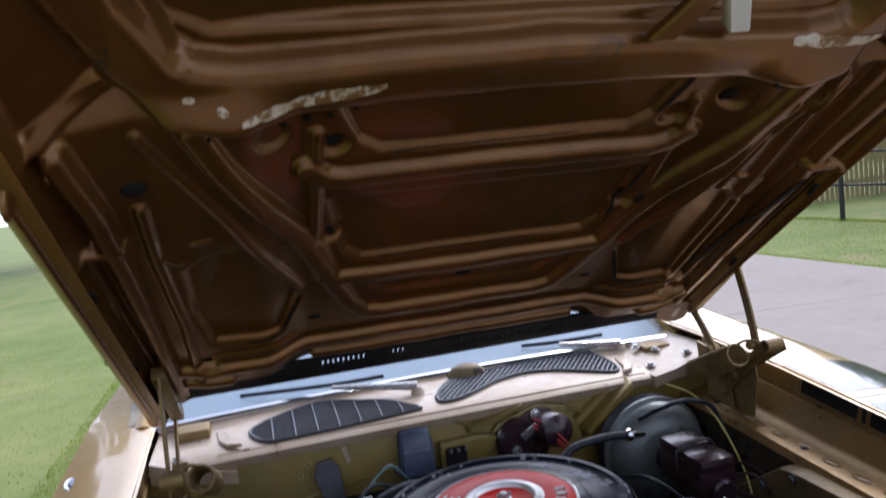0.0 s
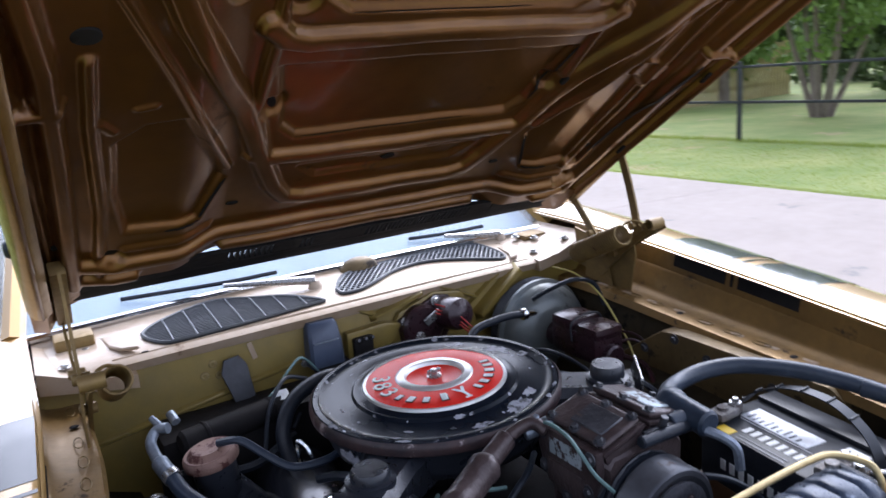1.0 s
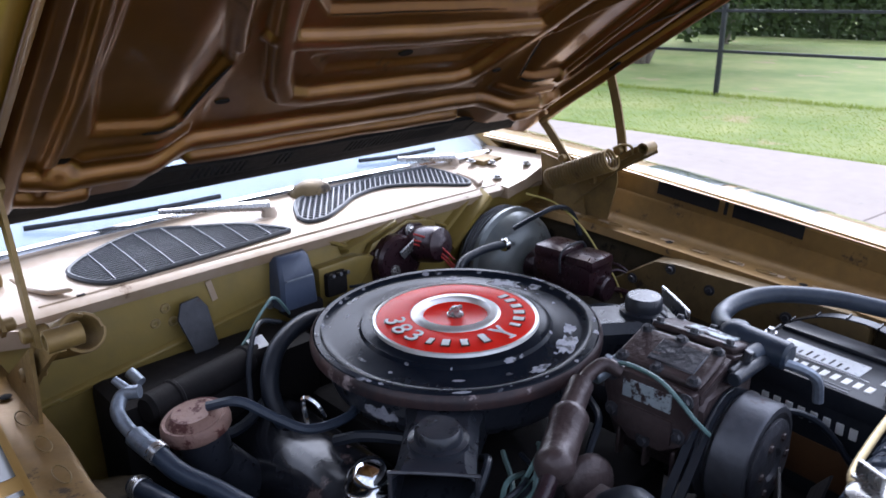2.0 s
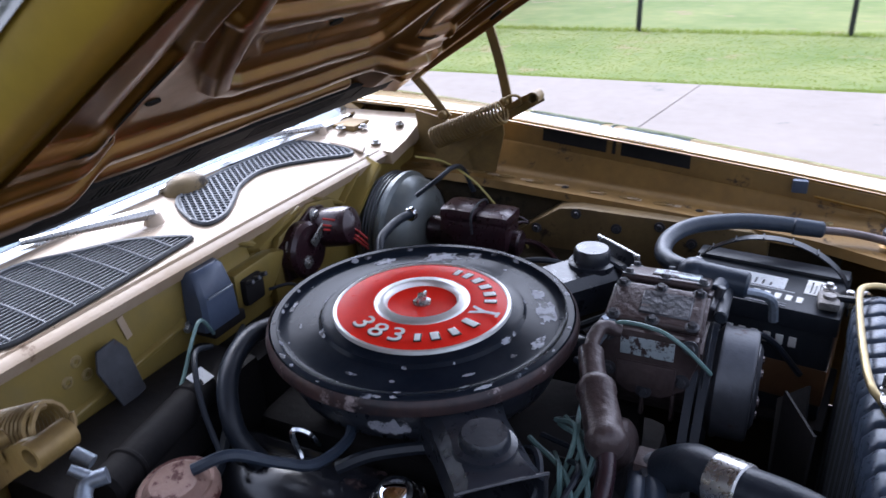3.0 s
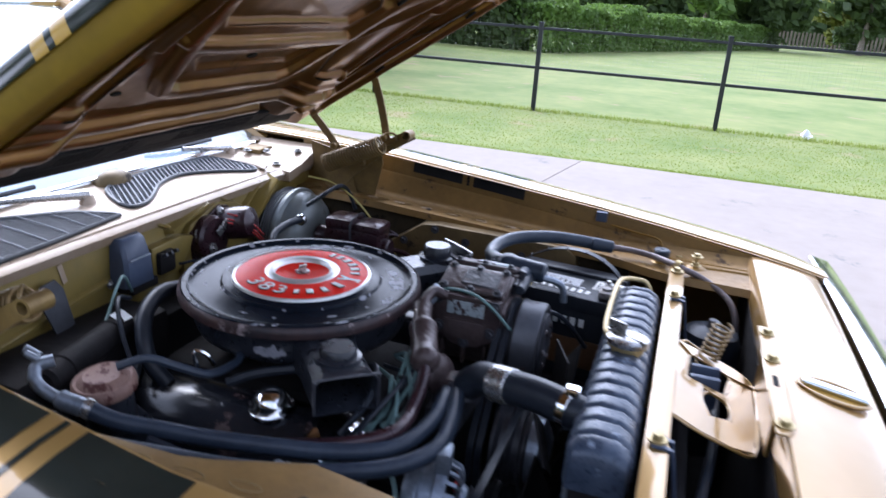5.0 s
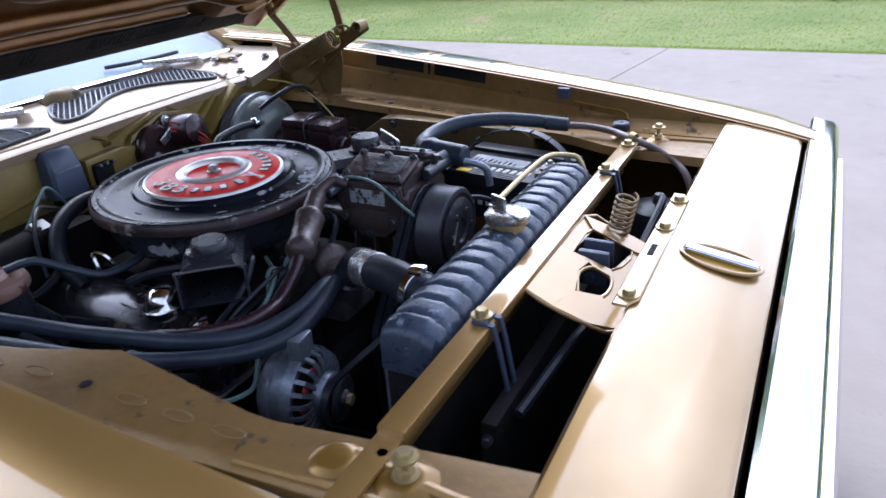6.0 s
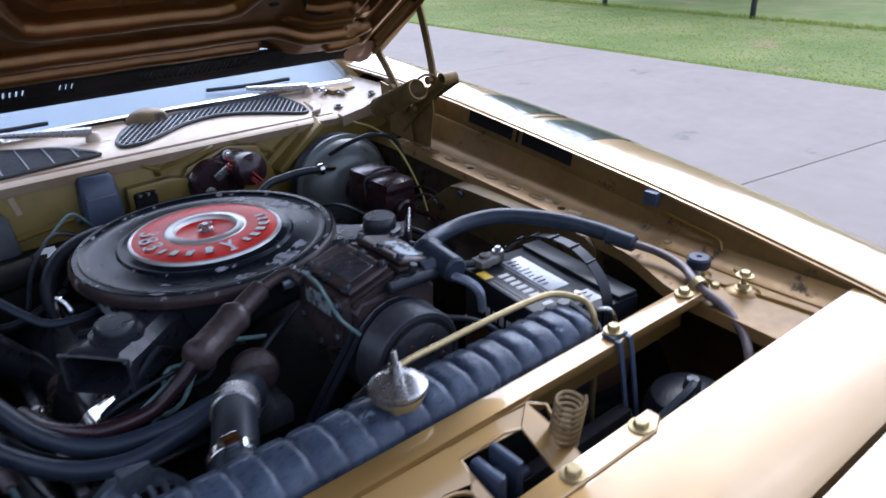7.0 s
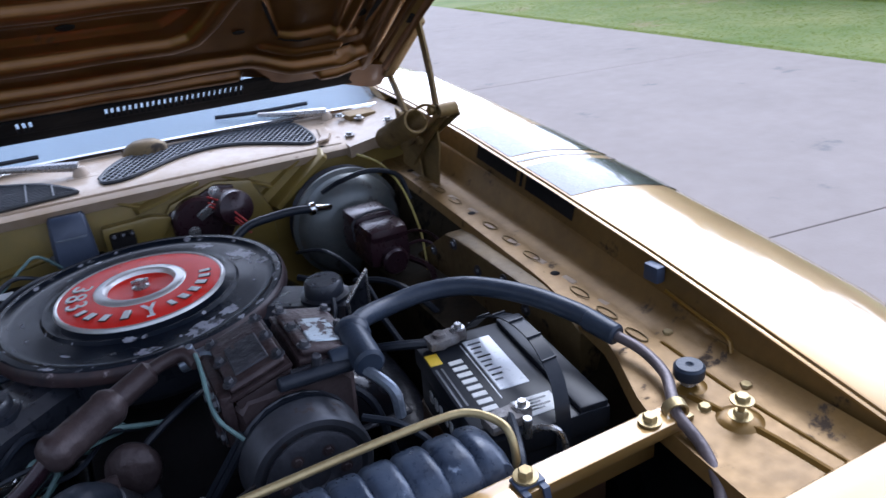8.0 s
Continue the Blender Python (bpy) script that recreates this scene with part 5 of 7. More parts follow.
for k in range(9):
    x0, y0 = -0.24 + 0.012 * k, -0.255 + 0.012 * rw.uniform(-1, 1)
    g = rw.uniform
    part("spark_lead", tube([(x0 + 0.1 + g(-0.02, 0.02), -0.22 + g(-0.02, 0.02), 0.80 + g(0, 0.02)), (x0 + 0.05 + g(-0.025, 0.02), -0.25 - g(0, 0.035), 0.825 + g(-0.015, 0.025)), (x0 - 0.01 + g(-0.03, 0.03), y0 + g(-0.03, 0.015), 0.79 + g(-0.015, 0.015)), (x0 - 0.05 + g(-0.03, 0.03), y0 + 0.03 + g(-0.02, 0.02), 0.745 + g(-0.02, 0.02)), (x0 - 0.07, y0 + 0.1, 0.71)], 0.0034, 6), WIRE_G if k % 3 else RUBBER, eng, "pale green spark lead")
part("vacuum_can", lathe([(0.0, 0.0), (0.03, 0.0), (0.034, 0.006), (0.034, 0.012), (0.03, 0.018), (0.012, 0.024), (0.0, 0.024)], 24, along((-0.07, -0.29, 0.80), (-0.09, -0.34, 0.815))), BROWN, eng, "round brown vacuum can")
part("junction_box", box(-0.125, -0.09, -0.36, -0.325, 0.80, 0.825, 0.003), BROWN, eng)

# belts, pulleys, fan
def pulley(name, x, z, y0, y1, r, mt, grooves=2, parent=None):
    prof = [(0.0, 0.0), (r * 0.55, 0.0), (r * 0.6, 0.006), (r * 0.9, 0.006), (r, 0.002)]
    w = (y1 - y0)
    for g in range(grooves):
        a = w * (0.08 + 0.84 * g / grooves)
        b = w * (0.08 + 0.84 * (g + 1) / grooves)
        prof += [(r, a), (r * 0.88, a + (b - a) * 0.3), (r * 0.88, a + (b - a) * 0.7), (r, b)]
    prof += [(r, w), (0.0, w)]
    return part(name, lathe(prof, 40, along((x, y0, z), (x, y1, z))), mt, parent or eng)


pulley("crank_pulley", 0.0, 0.5, -0.45, -0.39, 0.075, IRON)
pulley("water_pump_pulley", 0.0, 0.655, -0.455, -0.395, 0.075, IRON)
part("fan_clutch", lathe([(0.06, 0.0), (0.06, 0.02), (0.03, 0.035), (0.0, 0.035)], 24, along((0, -0.455, 0.655), (0, -0.5, 0.655))), ALU, eng)
for k in range(7):
    a = 2 * math.pi * k / 7
    bl = turned(loft([[(x, y + 0.02 * x / 0.05, z) for x in (-0.04, 0, 0.04)] for y, z in ((0, 0.05), (0, 0.2))]), Matrix.Translation((0, -0.49, 0.655)) @ Matrix.Rotation(a, 4, "Y"))
    part("fan_blade", shell(bl, 0.003), DARK, eng)


def belt(ps, y, w=0.011):
    """A V-belt round circles (x, z, r), in order."""
    pts = []
    n = len(ps)
    for i in range(n):
        x, z, r = ps[i]
        (px, pz, _), (qx, qz, _) = ps[i - 1], ps[(i + 1) % n]
        a0 = math.atan2(z - pz, x - px) - math.pi / 2
        a1 = math.atan2(qz - z, qx - x) - math.pi / 2
        while a1 < a0:
            a1 += 2 * math.pi
        for k in range(9):
            t = a0 + (a1 - a0) * k / 8
            pts.append((x + r * math.cos(t), z + r * math.sin(t)))
    bm = bmesh.new()
    cx, cz = sum(p[0] for p in pts) / len(pts), sum(p[1] for p in pts) / len(pts)
    rows = []
    for x, z in pts:
        d = Vector((x - cx, 0, z - cz)).normalized() * 0.007
        rows.append([bm.verts.new(q) for q in ((x, y, z), (x, y + w, z), (x + d.x, y + w, z + d.z), (x + d.x, y, z + d.z))])
    for a, b in zip(rows, rows[1:] + rows[:1]):
        for k in range(4):
            bm.faces.new((a[k], a[(k + 1) % 4], b[(k + 1) % 4], b[k]))
    return bm


for y in (-0.384, -0.369):
    part("belt", belt([(0.0, 0.5, 0.07), (0.112, 0.805, 0.07), (-0.02, 0.66, 0.05)], y), RUBBER, eng, "black V-belt")
part("belt", belt([(-0.268, 0.706, 0.035), (0.0, 0.5, 0.07), (0.0, 0.655, 0.07)], -0.436), RUBBER, eng, "black V-belt")

# ---- alternator ----
alt = thing("alternator", "grey cast alternator with slotted case and red windings", "alternator", (-0.275, -0.35, 0.64))
M_ALT = along((-0.268, -0.405, 0.708), (-0.288, -0.275, 0.712)) @ Matrix.Diagonal((0.95, 0.95, 0.9, 1))
part("case", join(lathe([(0.058, 0.022), (0.068, 0.022), (0.07, 0.026), (0.07, 0.04), (0.062, 0.043), (0.06, 0.062), (0.064, 0.065), (0.062, 0.078), (0.05, 0.09), (0.0, 0.092)], 40, M_ALT, False), turned(box(-0.02, 0.02, 0.06, 0.1, 0.02, 0.045, 0.006), M_ALT), turned(box(-0.02, 0.02, -0.1, -0.06, 0.02, 0.045, 0.006), M_ALT)), ALU, alt)
part("core", lathe([(0.0, 0.012), (0.06, 0.02), (0.064, 0.04)], 30, M_ALT, False), DARK, alt, "dark inside behind the slots")
part("hub", lathe([(0.012, -0.012), (0.032, -0.01), (0.036, -0.004), (0.036, 0.004), (0.03, 0.01)], 30, M_ALT), ALU, alt)
for k in range(22):
    m = M_ALT @ Matrix.Rotation(2 * math.pi * k / 22, 4, "Z")
    part("cooling_fin", turned(loft([[(r, -0.0032, z), (r, 0.0032, z), (r + 0.003, 0.0032, z - 0.004), (r + 0.003, -0.0032, z - 0.004)] for r, z in ((0.033, 0.003), (0.05, 0.004), (0.06, 0.01), (0.066, 0.026))], True, True), m), ALU, alt)
for k in range(11):
    part("winding", turned(box(0.04, 0.056, -0.005, 0.005, 0.006, 0.012, 0.002, 1), M_ALT @ Matrix.Rotation(2 * math.pi * (k + 0.25) / 11, 4, "Z")), WIRE_R, alt, "red copper winding")
part("pulley", lathe([(0.0, -0.04), (0.012, -0.04), (0.014, -0.034), (0.032, -0.034), (0.036, -0.03), (0.028, -0.022), (0.036, -0.014), (0.0, -0.012)], 28, M_ALT), IRON, alt)
part("shaft_nut", lathe([(0.009, -0.048), (0.009, -0.039), (0.0, -0.039)], 6, M_ALT), BRASS, alt, "brassy shaft nut")

# ---- air conditioning compressor with its lines ----
co = thing("compressor", "brown two-cylinder air conditioning compressor", "compressor", (0.1, -0.3, 0.7))
secs = []
for y in (-0.372, -0.362, -0.245, -0.235):
    e = 0.008 if y in (-0.372, -0.235) else 0.0
    secs.append([(x, y, z) for x, z in ((0.062 + e, 0.80), (0.05 + e, 0.83), (0.048 + e, 0.88 - e), (0.065, 0.892 - e), (0.12, 0.89 - e), (0.18, 0.892 - e), (0.2 - e, 0.87), (0.197 - e, 0.78), (0.17, 0.742 + e), (0.09, 0.752 + e))])
cb = part("crankcase", loft(secs, True, True), BROWN, co, "brown grimy cast crankcase")
# side cover with its flange
shield = turned(prism([(-0.368, 0.902), (-0.245, 0.902), (-0.242, 0.87), (-0.256, 0.826), (-0.285, 0.806), (-0.33, 0.806), (-0.358, 0.826), (-0.37, 0.87)], 0.034, 0.05, 0.005, 2), Matrix(((0, 0, 1, 0), (1, 0, 0, 0), (0, 1, 0, 0), (0, 0, 0, 1))))
side = part("side_cover", join(shield, box(0.029, 0.036, -0.345, -0.268, 0.822, 0.858, 0.008)), BROWN, co, "bolted brown side cover")
for y, z in ((-0.352, 0.84), (-0.258, 0.84), (-0.358, 0.892), (-0.254, 0.892), (-0.306, 0.814)):
    bolt((0.034, y, z), side, 0.0065, 0.006, (-1, 0, 0), IRON)
for k in range(3):
    part("casting_rib", box(0.046, 0.062, -0.345 + 0.04 * k, -0.339 + 0.04 * k, 0.765, 0.806, 0.002, 1), BROWN, cb)
# two cylinder heads in a shallow V
for x, turn, n in ((0.092, -16, 3), (0.166, 15, 3)):
    mh = Matrix.Translation((x, -0.306, 0.886)) @ Matrix.Rotation(radians(turn), 4, "Y")
    hd = part("cylinder_head", turned(join(box(-0.038, 0.038, -0.062, 0.062, 0.0, 0.016, 0.005), box(-0.04, 0.04, -0.064, 0.064, 0.018, 0.024, 0.002), box(-0.036, 0.036, -0.06, 0.06, 0.025, 0.036, 0.009, 3)), mh), BROWN, co, "brown ribbed cylinder head")
    for k in range(n):
        for sx in (-0.031, 0.031):
            q = mh @ Vector((sx, -0.05 + 0.05 * k, 0.034))
            bolt(q, hd, 0.0058, 0.008, mh.to_3x3() @ Vector((0, 0, 1)), IRON)
    part("head_plate", turned(box(-0.022, 0.022, -0.045, 0.02, 0.035, 0.0385, 0.002, 1), mh), PEEL if x > 0.12 else IRON, hd, "shiny worn plate" if x > 0.12 else "")
part("worn_label", turned(box(-0.002, 0.002, -0.034, 0.034, -0.013, 0.013, 0.001), Matrix.Translation((0.034, -0.306, 0.88))), PEEL, co, "peeling silver label")
part("service_valve", join(cyl((0.012, -0.24, 0.888), (0.055, -0.252, 0.9), 0.011, 0.011, 14, 0.002), cyl((0.03, -0.246, 0.894), (0.026, -0.252, 0.918), 0.006, 0.005, 8, 0.001)), ALU, co, "grey service valve")
part("service_valve", join(cyl((0.12, -0.37, 0.897), (0.18, -0.378, 0.9), 0.012, 0.012, 14, 0.002), cyl((0.15, -0.374, 0.9), (0.152, -0.38, 0.925), 0.006, 0.006, 8, 0.001)), IRON, co, "dark service valve")
CY = -0.437
clutch = part("clutch_pulley", lathe([(0.0, 0.0), (0.03, 0.0), (0.034, 0.004), (0.06, 0.004), (0.066, 0.0), (0.073, 0.001), (0.076, 0.005), (0.076, 0.038), (0.078, 0.041), (0.078, 0.045), (0.068, 0.052), (0.068, 0.055), (0.077, 0.06), (0.068, 0.067), (0.068, 0.07), (0.077, 0.075), (0.0, 0.078)], 56, along((0.112, CY, 0.805), (0.112, -0.3, 0.805))), CLUTCH, co, "worn steel clutch pulley")
part("clutch_face", lathe([(0.0, 0.0), (0.018, 0.0), (0.022, -0.004), (0.05, -0.004), (0.058, 0.0), (0.058, 0.004), (0.0, 0.004)], 40, along((0.112, CY - 0.002, 0.805), (0.112, -0.3, 0.805))), IRON, clutch)
for k in range(6):
    a = k * math.pi / 3
    bolt((0.112 + 0.037 * math.cos(a), CY - 0.005, 0.805 + 0.037 * math.sin(a)), clutch, 0.005, 0.004, (0, -1, 0), BROWN)
part("discharge_pipe", tube([(0.03, -0.27, 0.9), (0.018, -0.25, 0.908), (-0.015, -0.246, 0.9), (-0.045, -0.254, 0.89), (-0.072, -0.265, 0.882)], lambda t: 0.0095 if t < 0.55 else 0.016, 12), BROWN, co, "rusty brown pipe")
part("muffler", lathe([(0.016, 0.0), (0.023, 0.008), (0.027, 0.014), (0.027, 0.024), (0.025, 0.027), (0.025, 0.085), (0.027, 0.088), (0.027, 0.098), (0.02, 0.108), (0.011, 0.112)], 28, along((-0.064, -0.262, 0.884), (-0.162, -0.305, 0.856)) @ Matrix.Diagonal((0.88, 0.88, 0.97, 1))), BROWN, co, "brown in-line muffler")
part("discharge_hose", tube([(-0.15, -0.3, 0.86), (-0.178, -0.306, 0.838), (-0.215, -0.306, 0.815), (-0.255, -0.309, 0.813), (-0.292, -0.295, 0.812), (-0.325, -0.24, 0.802), (-0.345, -0.16, 0.79)], 0.0105, 10), MAROON, co, "maroon hose below the muffler")
part("suction_fitting", join(cyl((0.212, -0.335, 0.911), (0.206, -0.412, 0.907), 0.0205, 0.0195, 22, 0.004), cyl((0.17, -0.372, 0.904), (0.206, -0.376, 0.908), 0.014, 0.014, 14, 0.002), lathe([(0.0, -0.026), (0.014, -0.024), (0.0225, -0.012), (0.024, 0.0), (0.0215, 0.012), (0.013, 0.02), (0.0, 0.022)], 20, Matrix.Translation((0.214, -0.336, 0.91)))), RUBBER_BLUE, co, "black suction fitting")
part("pale_pipe", tube([(0.2, -0.405, 0.9), (0.212, -0.43, 0.893), (0.22, -0.445, 0.88), (0.222, -0.45, 0.85)], 0.007, 8), ALU, co, "pale metal pipe")
part("suction_stub", cyl((0.1, -0.385, 0.905), (0.205, -0.385, 0.9), 0.009, 0.009, 12, 0.002), RUBBER, co)
part("green_wire", tube([(0.03, -0.25, 0.9), (0.03, -0.275, 0.914), (0.028, -0.32, 0.912), (0.026, -0.352, 0.896), (0.03, -0.372, 0.876), (0.05, -0.385, 0.85)], 0.0028, 6), WIRE_G, co, "pale green clutch wire")
hose = thing("suction_hose", "thick bluish black hose over the battery", "hose", (0.215, -0.37, 0.9))
part("rubber", tube([(0.216, -0.334, 0.912), (0.24, -0.305, 0.908), (0.29, -0.28, 0.9), (0.35, -0.28, 0.903), (0.405, -0.31, 0.907), (0.455, -0.375, 0.905), (0.487, -0.44, 0.897), (0.497, -0.475, 0.892)], 0.0138, 14), RUBBER_BLUE, hose)
part("crimp", cyl((0.492, -0.46, 0.894), (0.5, -0.51, 0.89), 0.015, 0.0142, 14, 0.003), RUBBER_BLUE, hose)
part("metal_tube", tube([(0.499, -0.505, 0.89), (0.503, -0.55, 0.889), (0.492, -0.6, 0.887), (0.468, -0.635, 0.886), (0.452, -0.66, 0.884), (0.447, -0.7, 0.872), (0.43, -0.74, 0.856), (0.402, -0.768, 0.838), (0.385, -0.782, 0.80), (0.38, -0.785, 0.7)], 0.0068, 12), LINE_GREY, hose, "grey brown metal line")
part("clip", join(lathe([(0.011, -0.006), (0.0135, -0.006), (0.0135, 0.006), (0.011, 0.006)], 16, along((0.456, -0.652, 0.885), (0.45, -0.668, 0.882)), False), box(0.45, 0.475, -0.662, -0.65, 0.871, 0.876, 0.001)), BRASS, hose, "gold pipe clip")

# ---- battery ----
bat_o = Vector((0.38, -0.43, 0.0))
bx = Vector((0.99, -0.13, 0)).normalized()
MB = Matrix(((bx.x, -bx.y, 0, bat_o.x), (bx.y, bx.x, 0, bat_o.y), (0, 0, 1, 0.0), (0, 0, 0, 1)))
bat = thing("battery", "black car battery with silver label and grimy terminals", "battery", (bat_o.x, bat_o.y, 0.64))
W2, L2 = 0.084, 0.121
part("case", turned(box(-W2 + 0.004, W2 - 0.004, -L2 + 0.004, L2 - 0.004, 0.65, 0.815, 0.006), MB), PLASTIC, bat)
part("copper_band", turned(box(-W2 + 0.0025, W2 - 0.0025, -L2 + 0.0025, L2 - 0.0025, 0.68, 0.745, 0.003), MB), COPPER, bat, "copper brown lower band")
cover = part("cover", turned(join(box(-W2, W2, -L2, L2, 0.806, 0.838, 0.004), box(0.043, W2 - 0.002, -L2 + 0.002, L2 - 0.002, 0.836, 0.846, 0.004)), MB), PLASTIC, bat, "black plastic cover")
part("label", turned(box(-0.022, 0.02, -0.034, 0.092, 0.8375, 0.8395, 0.001, 1), MB), SILVER, bat, "silver printed label")
part("label", turned(box(-0.022, 0.032, -0.098, -0.062, 0.8375, 0.8395, 0.001, 1), MB), WHITE, bat, "white printed label")
for k in range(9):
    part("print_bar", turned(box(-0.018, 0.001 - 0.004 * (k % 3), 0.078 - 0.0115 * k, 0.081 - 0.0115 * k, 0.8392, 0.8402), MB), STRIPE if k % 2 else GRILLE_BAR, bat, "small dark print")
for k in range(4):
    part("print_bar", turned(box(-0.017, 0.022 - 0.01 * (k % 2), -0.072 - 0.006 * k, -0.07 - 0.006 * k, 0.8392, 0.8402), MB), STRIPE, bat, "thin black print")
part("label_edge", turned(box(-0.0275, -0.0262, -0.05, 0.085, 0.8375, 0.8392), MB), SILVER, bat, "thin silver line")
# brand mark as plain bars, on the cover and the side
for k in range(8):
    y = 0.05 - 0.0158 * k
    part("mark_bar", turned(box(-0.058, -0.038, y - 0.0048, y + 0.0048, 0.8375, 0.8392, 0.002, 1), MB), WHITE, bat, "white plain mark")
    y2 = 0.066 - 0.0185 * k
    part("mark_bar", turned(box(-W2 + 0.001, -W2 + 0.0035, y2 - 0.0055, y2 + 0.0055, 0.773, 0.791, 0.001, 1), MB), WHITE, bat, "white plain mark")
part("sticker", turned(box(-0.082, -0.064, 0.055, 0.083, 0.8375, 0.8392, 0.001, 1), MB), YELLOW, bat, "yellow sticker")
for k in range(2):
    part("mark_bar", turned(box(-0.08 + 0.008 * k, -0.077 + 0.008 * k, -0.045, 0.045, 0.8375, 0.8388), MB), GRILLE_BAR, bat, "thin grey print line")
for yy, nm in ((0.098, "rear"), (-0.1, "front")):
    p = MB @ Vector((-0.052, yy, 0.838))
    tm = part("terminal", join(lathe([(0.011, 0), (0.009, 0.022), (0.0, 0.022)], 14, Matrix.Translation(p)), turned(box(-0.02, 0.026, -0.015, 0.015, 0.003, 0.017, 0.005), Matrix.Translation(p)), turned(box(0.018, 0.04, -0.008, 0.008, 0.001, 0.019, 0.003), Matrix.Translation(p))), TERMINAL, bat, "corroded grey terminal clamp")
    bolt((p.x + 0.03, p.y, p.z + 0.019), tm, 0.006, 0.008)
strap = [MB @ Vector(p) for p in ((0.0, 0.112, 0.848), (0.012, 0.088, 0.874), (0.024, 0.035, 0.898), (0.03, -0.03, 0.9), (0.028, -0.085, 0.88), (0.02, -0.118, 0.848), (0.016, -0.127, 0.80))]
sp = smooth_path(strap, 6)
part("carry_strap", shell(loft([[q - bx * 0.0095, q + bx * 0.0095] for q in sp]), 0.002), PLASTIC, bat, "black ribbed carrying strap")
for q in sp[2:26:4]:
    part("strap_rib", turned(box(-0.01, 0.01, -0.001, 0.001, -0.002, 0.0028), Matrix.Translation(q)), PLASTIC, bat)
part("hold_down_rod", join(tube([MB @ Vector((-0.02, -0.122, 0.84)), MB @ Vector((-0.015, -0.135, 0.85)), MB @ Vector((0.0, -0.15, 0.845)), MB @ Vector((0.01, -0.16, 0.78))], 0.004, 8), cyl(MB @ Vector((-0.03, -0.125, 0.835)), MB @ Vector((-0.03, -0.125, 0.862)), 0.006, 0.006, 10, 0.001)), STEEL, bat, "steel hold-down rod")
part("battery_tray", turned(box(-0.1, 0.1, -0.128, 0.125, 0.64, 0.65, 0.003), MB), DARK, bat, "black battery tray")
part("ground_cable", tube([MB @ Vector((-0.04, -0.1, 0.85)), (0.31, -0.56, 0.86), (0.29, -0.6, 0.868), (0.28, -0.62, 0.86)], 0.006, 8), RUBBER, bat, "black ground cable")
part("positive_cable", tube([MB @ Vector((-0.055, 0.1, 0.845)), (0.27, -0.3, 0.85), (0.25, -0.25, 0.82), (0.24, -0.15, 0.76)], 0.007, 8), RUBBER, bat, "black battery cable")

# ---- radiator ----
rad = thing("radiator", "dark blue-grey radiator with ribbed top tank", "radiator", (0, -0.6, 0.35))
RX0, RX1, NR = -0.335, 0.268, 17
secs = []
for k in range(NR * 10 + 1):
    x = RX0 + (RX1 - RX0) * k / (NR * 10)
    z = (-0.004, -0.0006, 0.0006, 0.0008, 0.0009, 0.0009, 0.0009, 0.0008, 0.0006, -0.0006)[k % 10] + 0.0012 * noise.noise(Vector((40 * x, 3, 1)))
    e = min(1.0, min(x - RX0, RX1 - x) / 0.03)
    sh = 0.012 * (1 - e) ** 2
    bar = 0.0 if k % 10 == 0 else 0.0022
    secs.append([(x, -0.548 + bar - sh * 0.6, 0.835), (x, -0.548 + bar - sh * 0.6, 0.878 + z - sh), (x, -0.556, 0.893 + z - sh), (x, -0.575, 0.9 + z - sh), (x, -0.605, 0.899 + z - sh), (x, -0.622, 0.889 + z - sh), (x, -0.63 + sh * 0.6, 0.872 + z - sh), (x, -0.63 + sh * 0.6, 0.835)])
tank = part("top_tank", loft(secs, True, True), RAD, rad, "ribbed top tank, paint worn")
part("core", box(RX0 + 0.005, RX1 - 0.005, -0.622, -0.556, 0.4, 0.836, 0.003), DARK, rad, "black radiator core")
for k in range(44):
    x = RX0 + 0.012 + k * (RX1 - RX0 - 0.024) / 43
    part("fin", box(x - 0.0022, x + 0.0022, -0.5565, -0.550, 0.42, 0.852), GRILLE_BAR if k % 3 else ALU, rad)
cap = part("cap", join(lathe([(0.03, 0.0), (0.033, 0.004), (0.033, 0.009), (0.027, 0.013), (0.012, 0.014), (0.0, 0.014)], 32, Matrix.Translation((-0.034, -0.59, 0.907))), turned(box(-0.036, 0.036, -0.0075, 0.0075, 0.011, 0.015, 0.002), Matrix.Translation((-0.034, -0.59, 0.907)) @ Matrix.Rotation(radians(60), 4, "Z")), turned(box(0.005, 0.036, -0.003, 0.003, 0.014, 0.03, 0.002), Matrix.Translation((-0.034, -0.59, 0.907)) @ Matrix.Rotation(radians(60), 4, "Z"))), STEEL, rad, "worn steel radiator cap with lever")
part("filler_neck", lathe([(0.026, 0.885), (0.026, 0.904), (0.031, 0.905), (0.031, 0.9085), (0.0, 0.9085)], 24, Matrix.Translation((-0.034, -0.59, 0))), BRASS, rad)
part("overflow_tube", tube([(-0.025, -0.562, 0.905), (0.0, -0.552, 0.908), (0.06, -0.548, 0.907), (0.15, -0.547, 0.908), (0.225, -0.549, 0.908), (0.256, -0.556, 0.907), (0.276, -0.578, 0.903), (0.28, -0.6, 0.895), (0.279, -0.612, 0.85), (0.278, -0.615, 0.7)], 0.0046, 10), BRASS, rad, "tarnished brass overflow tube")
part("upper_hose", tube([(-0.112, -0.36, 0.815), (-0.13, -0.39, 0.845), (-0.155, -0.425, 0.855), (-0.18, -0.48, 0.866), (-0.205, -0.535, 0.868), (-0.212, -0.56, 0.866)], 0.0255, 16), RUBBER, rad, "black upper radiator hose")
part("hose_sleeve", cyl((-0.148, -0.412, 0.852), (-0.164, -0.444, 0.8585), 0.0285, 0.0285, 22, 0.002), STEEL, rad, "bright metal sleeve on the hose")
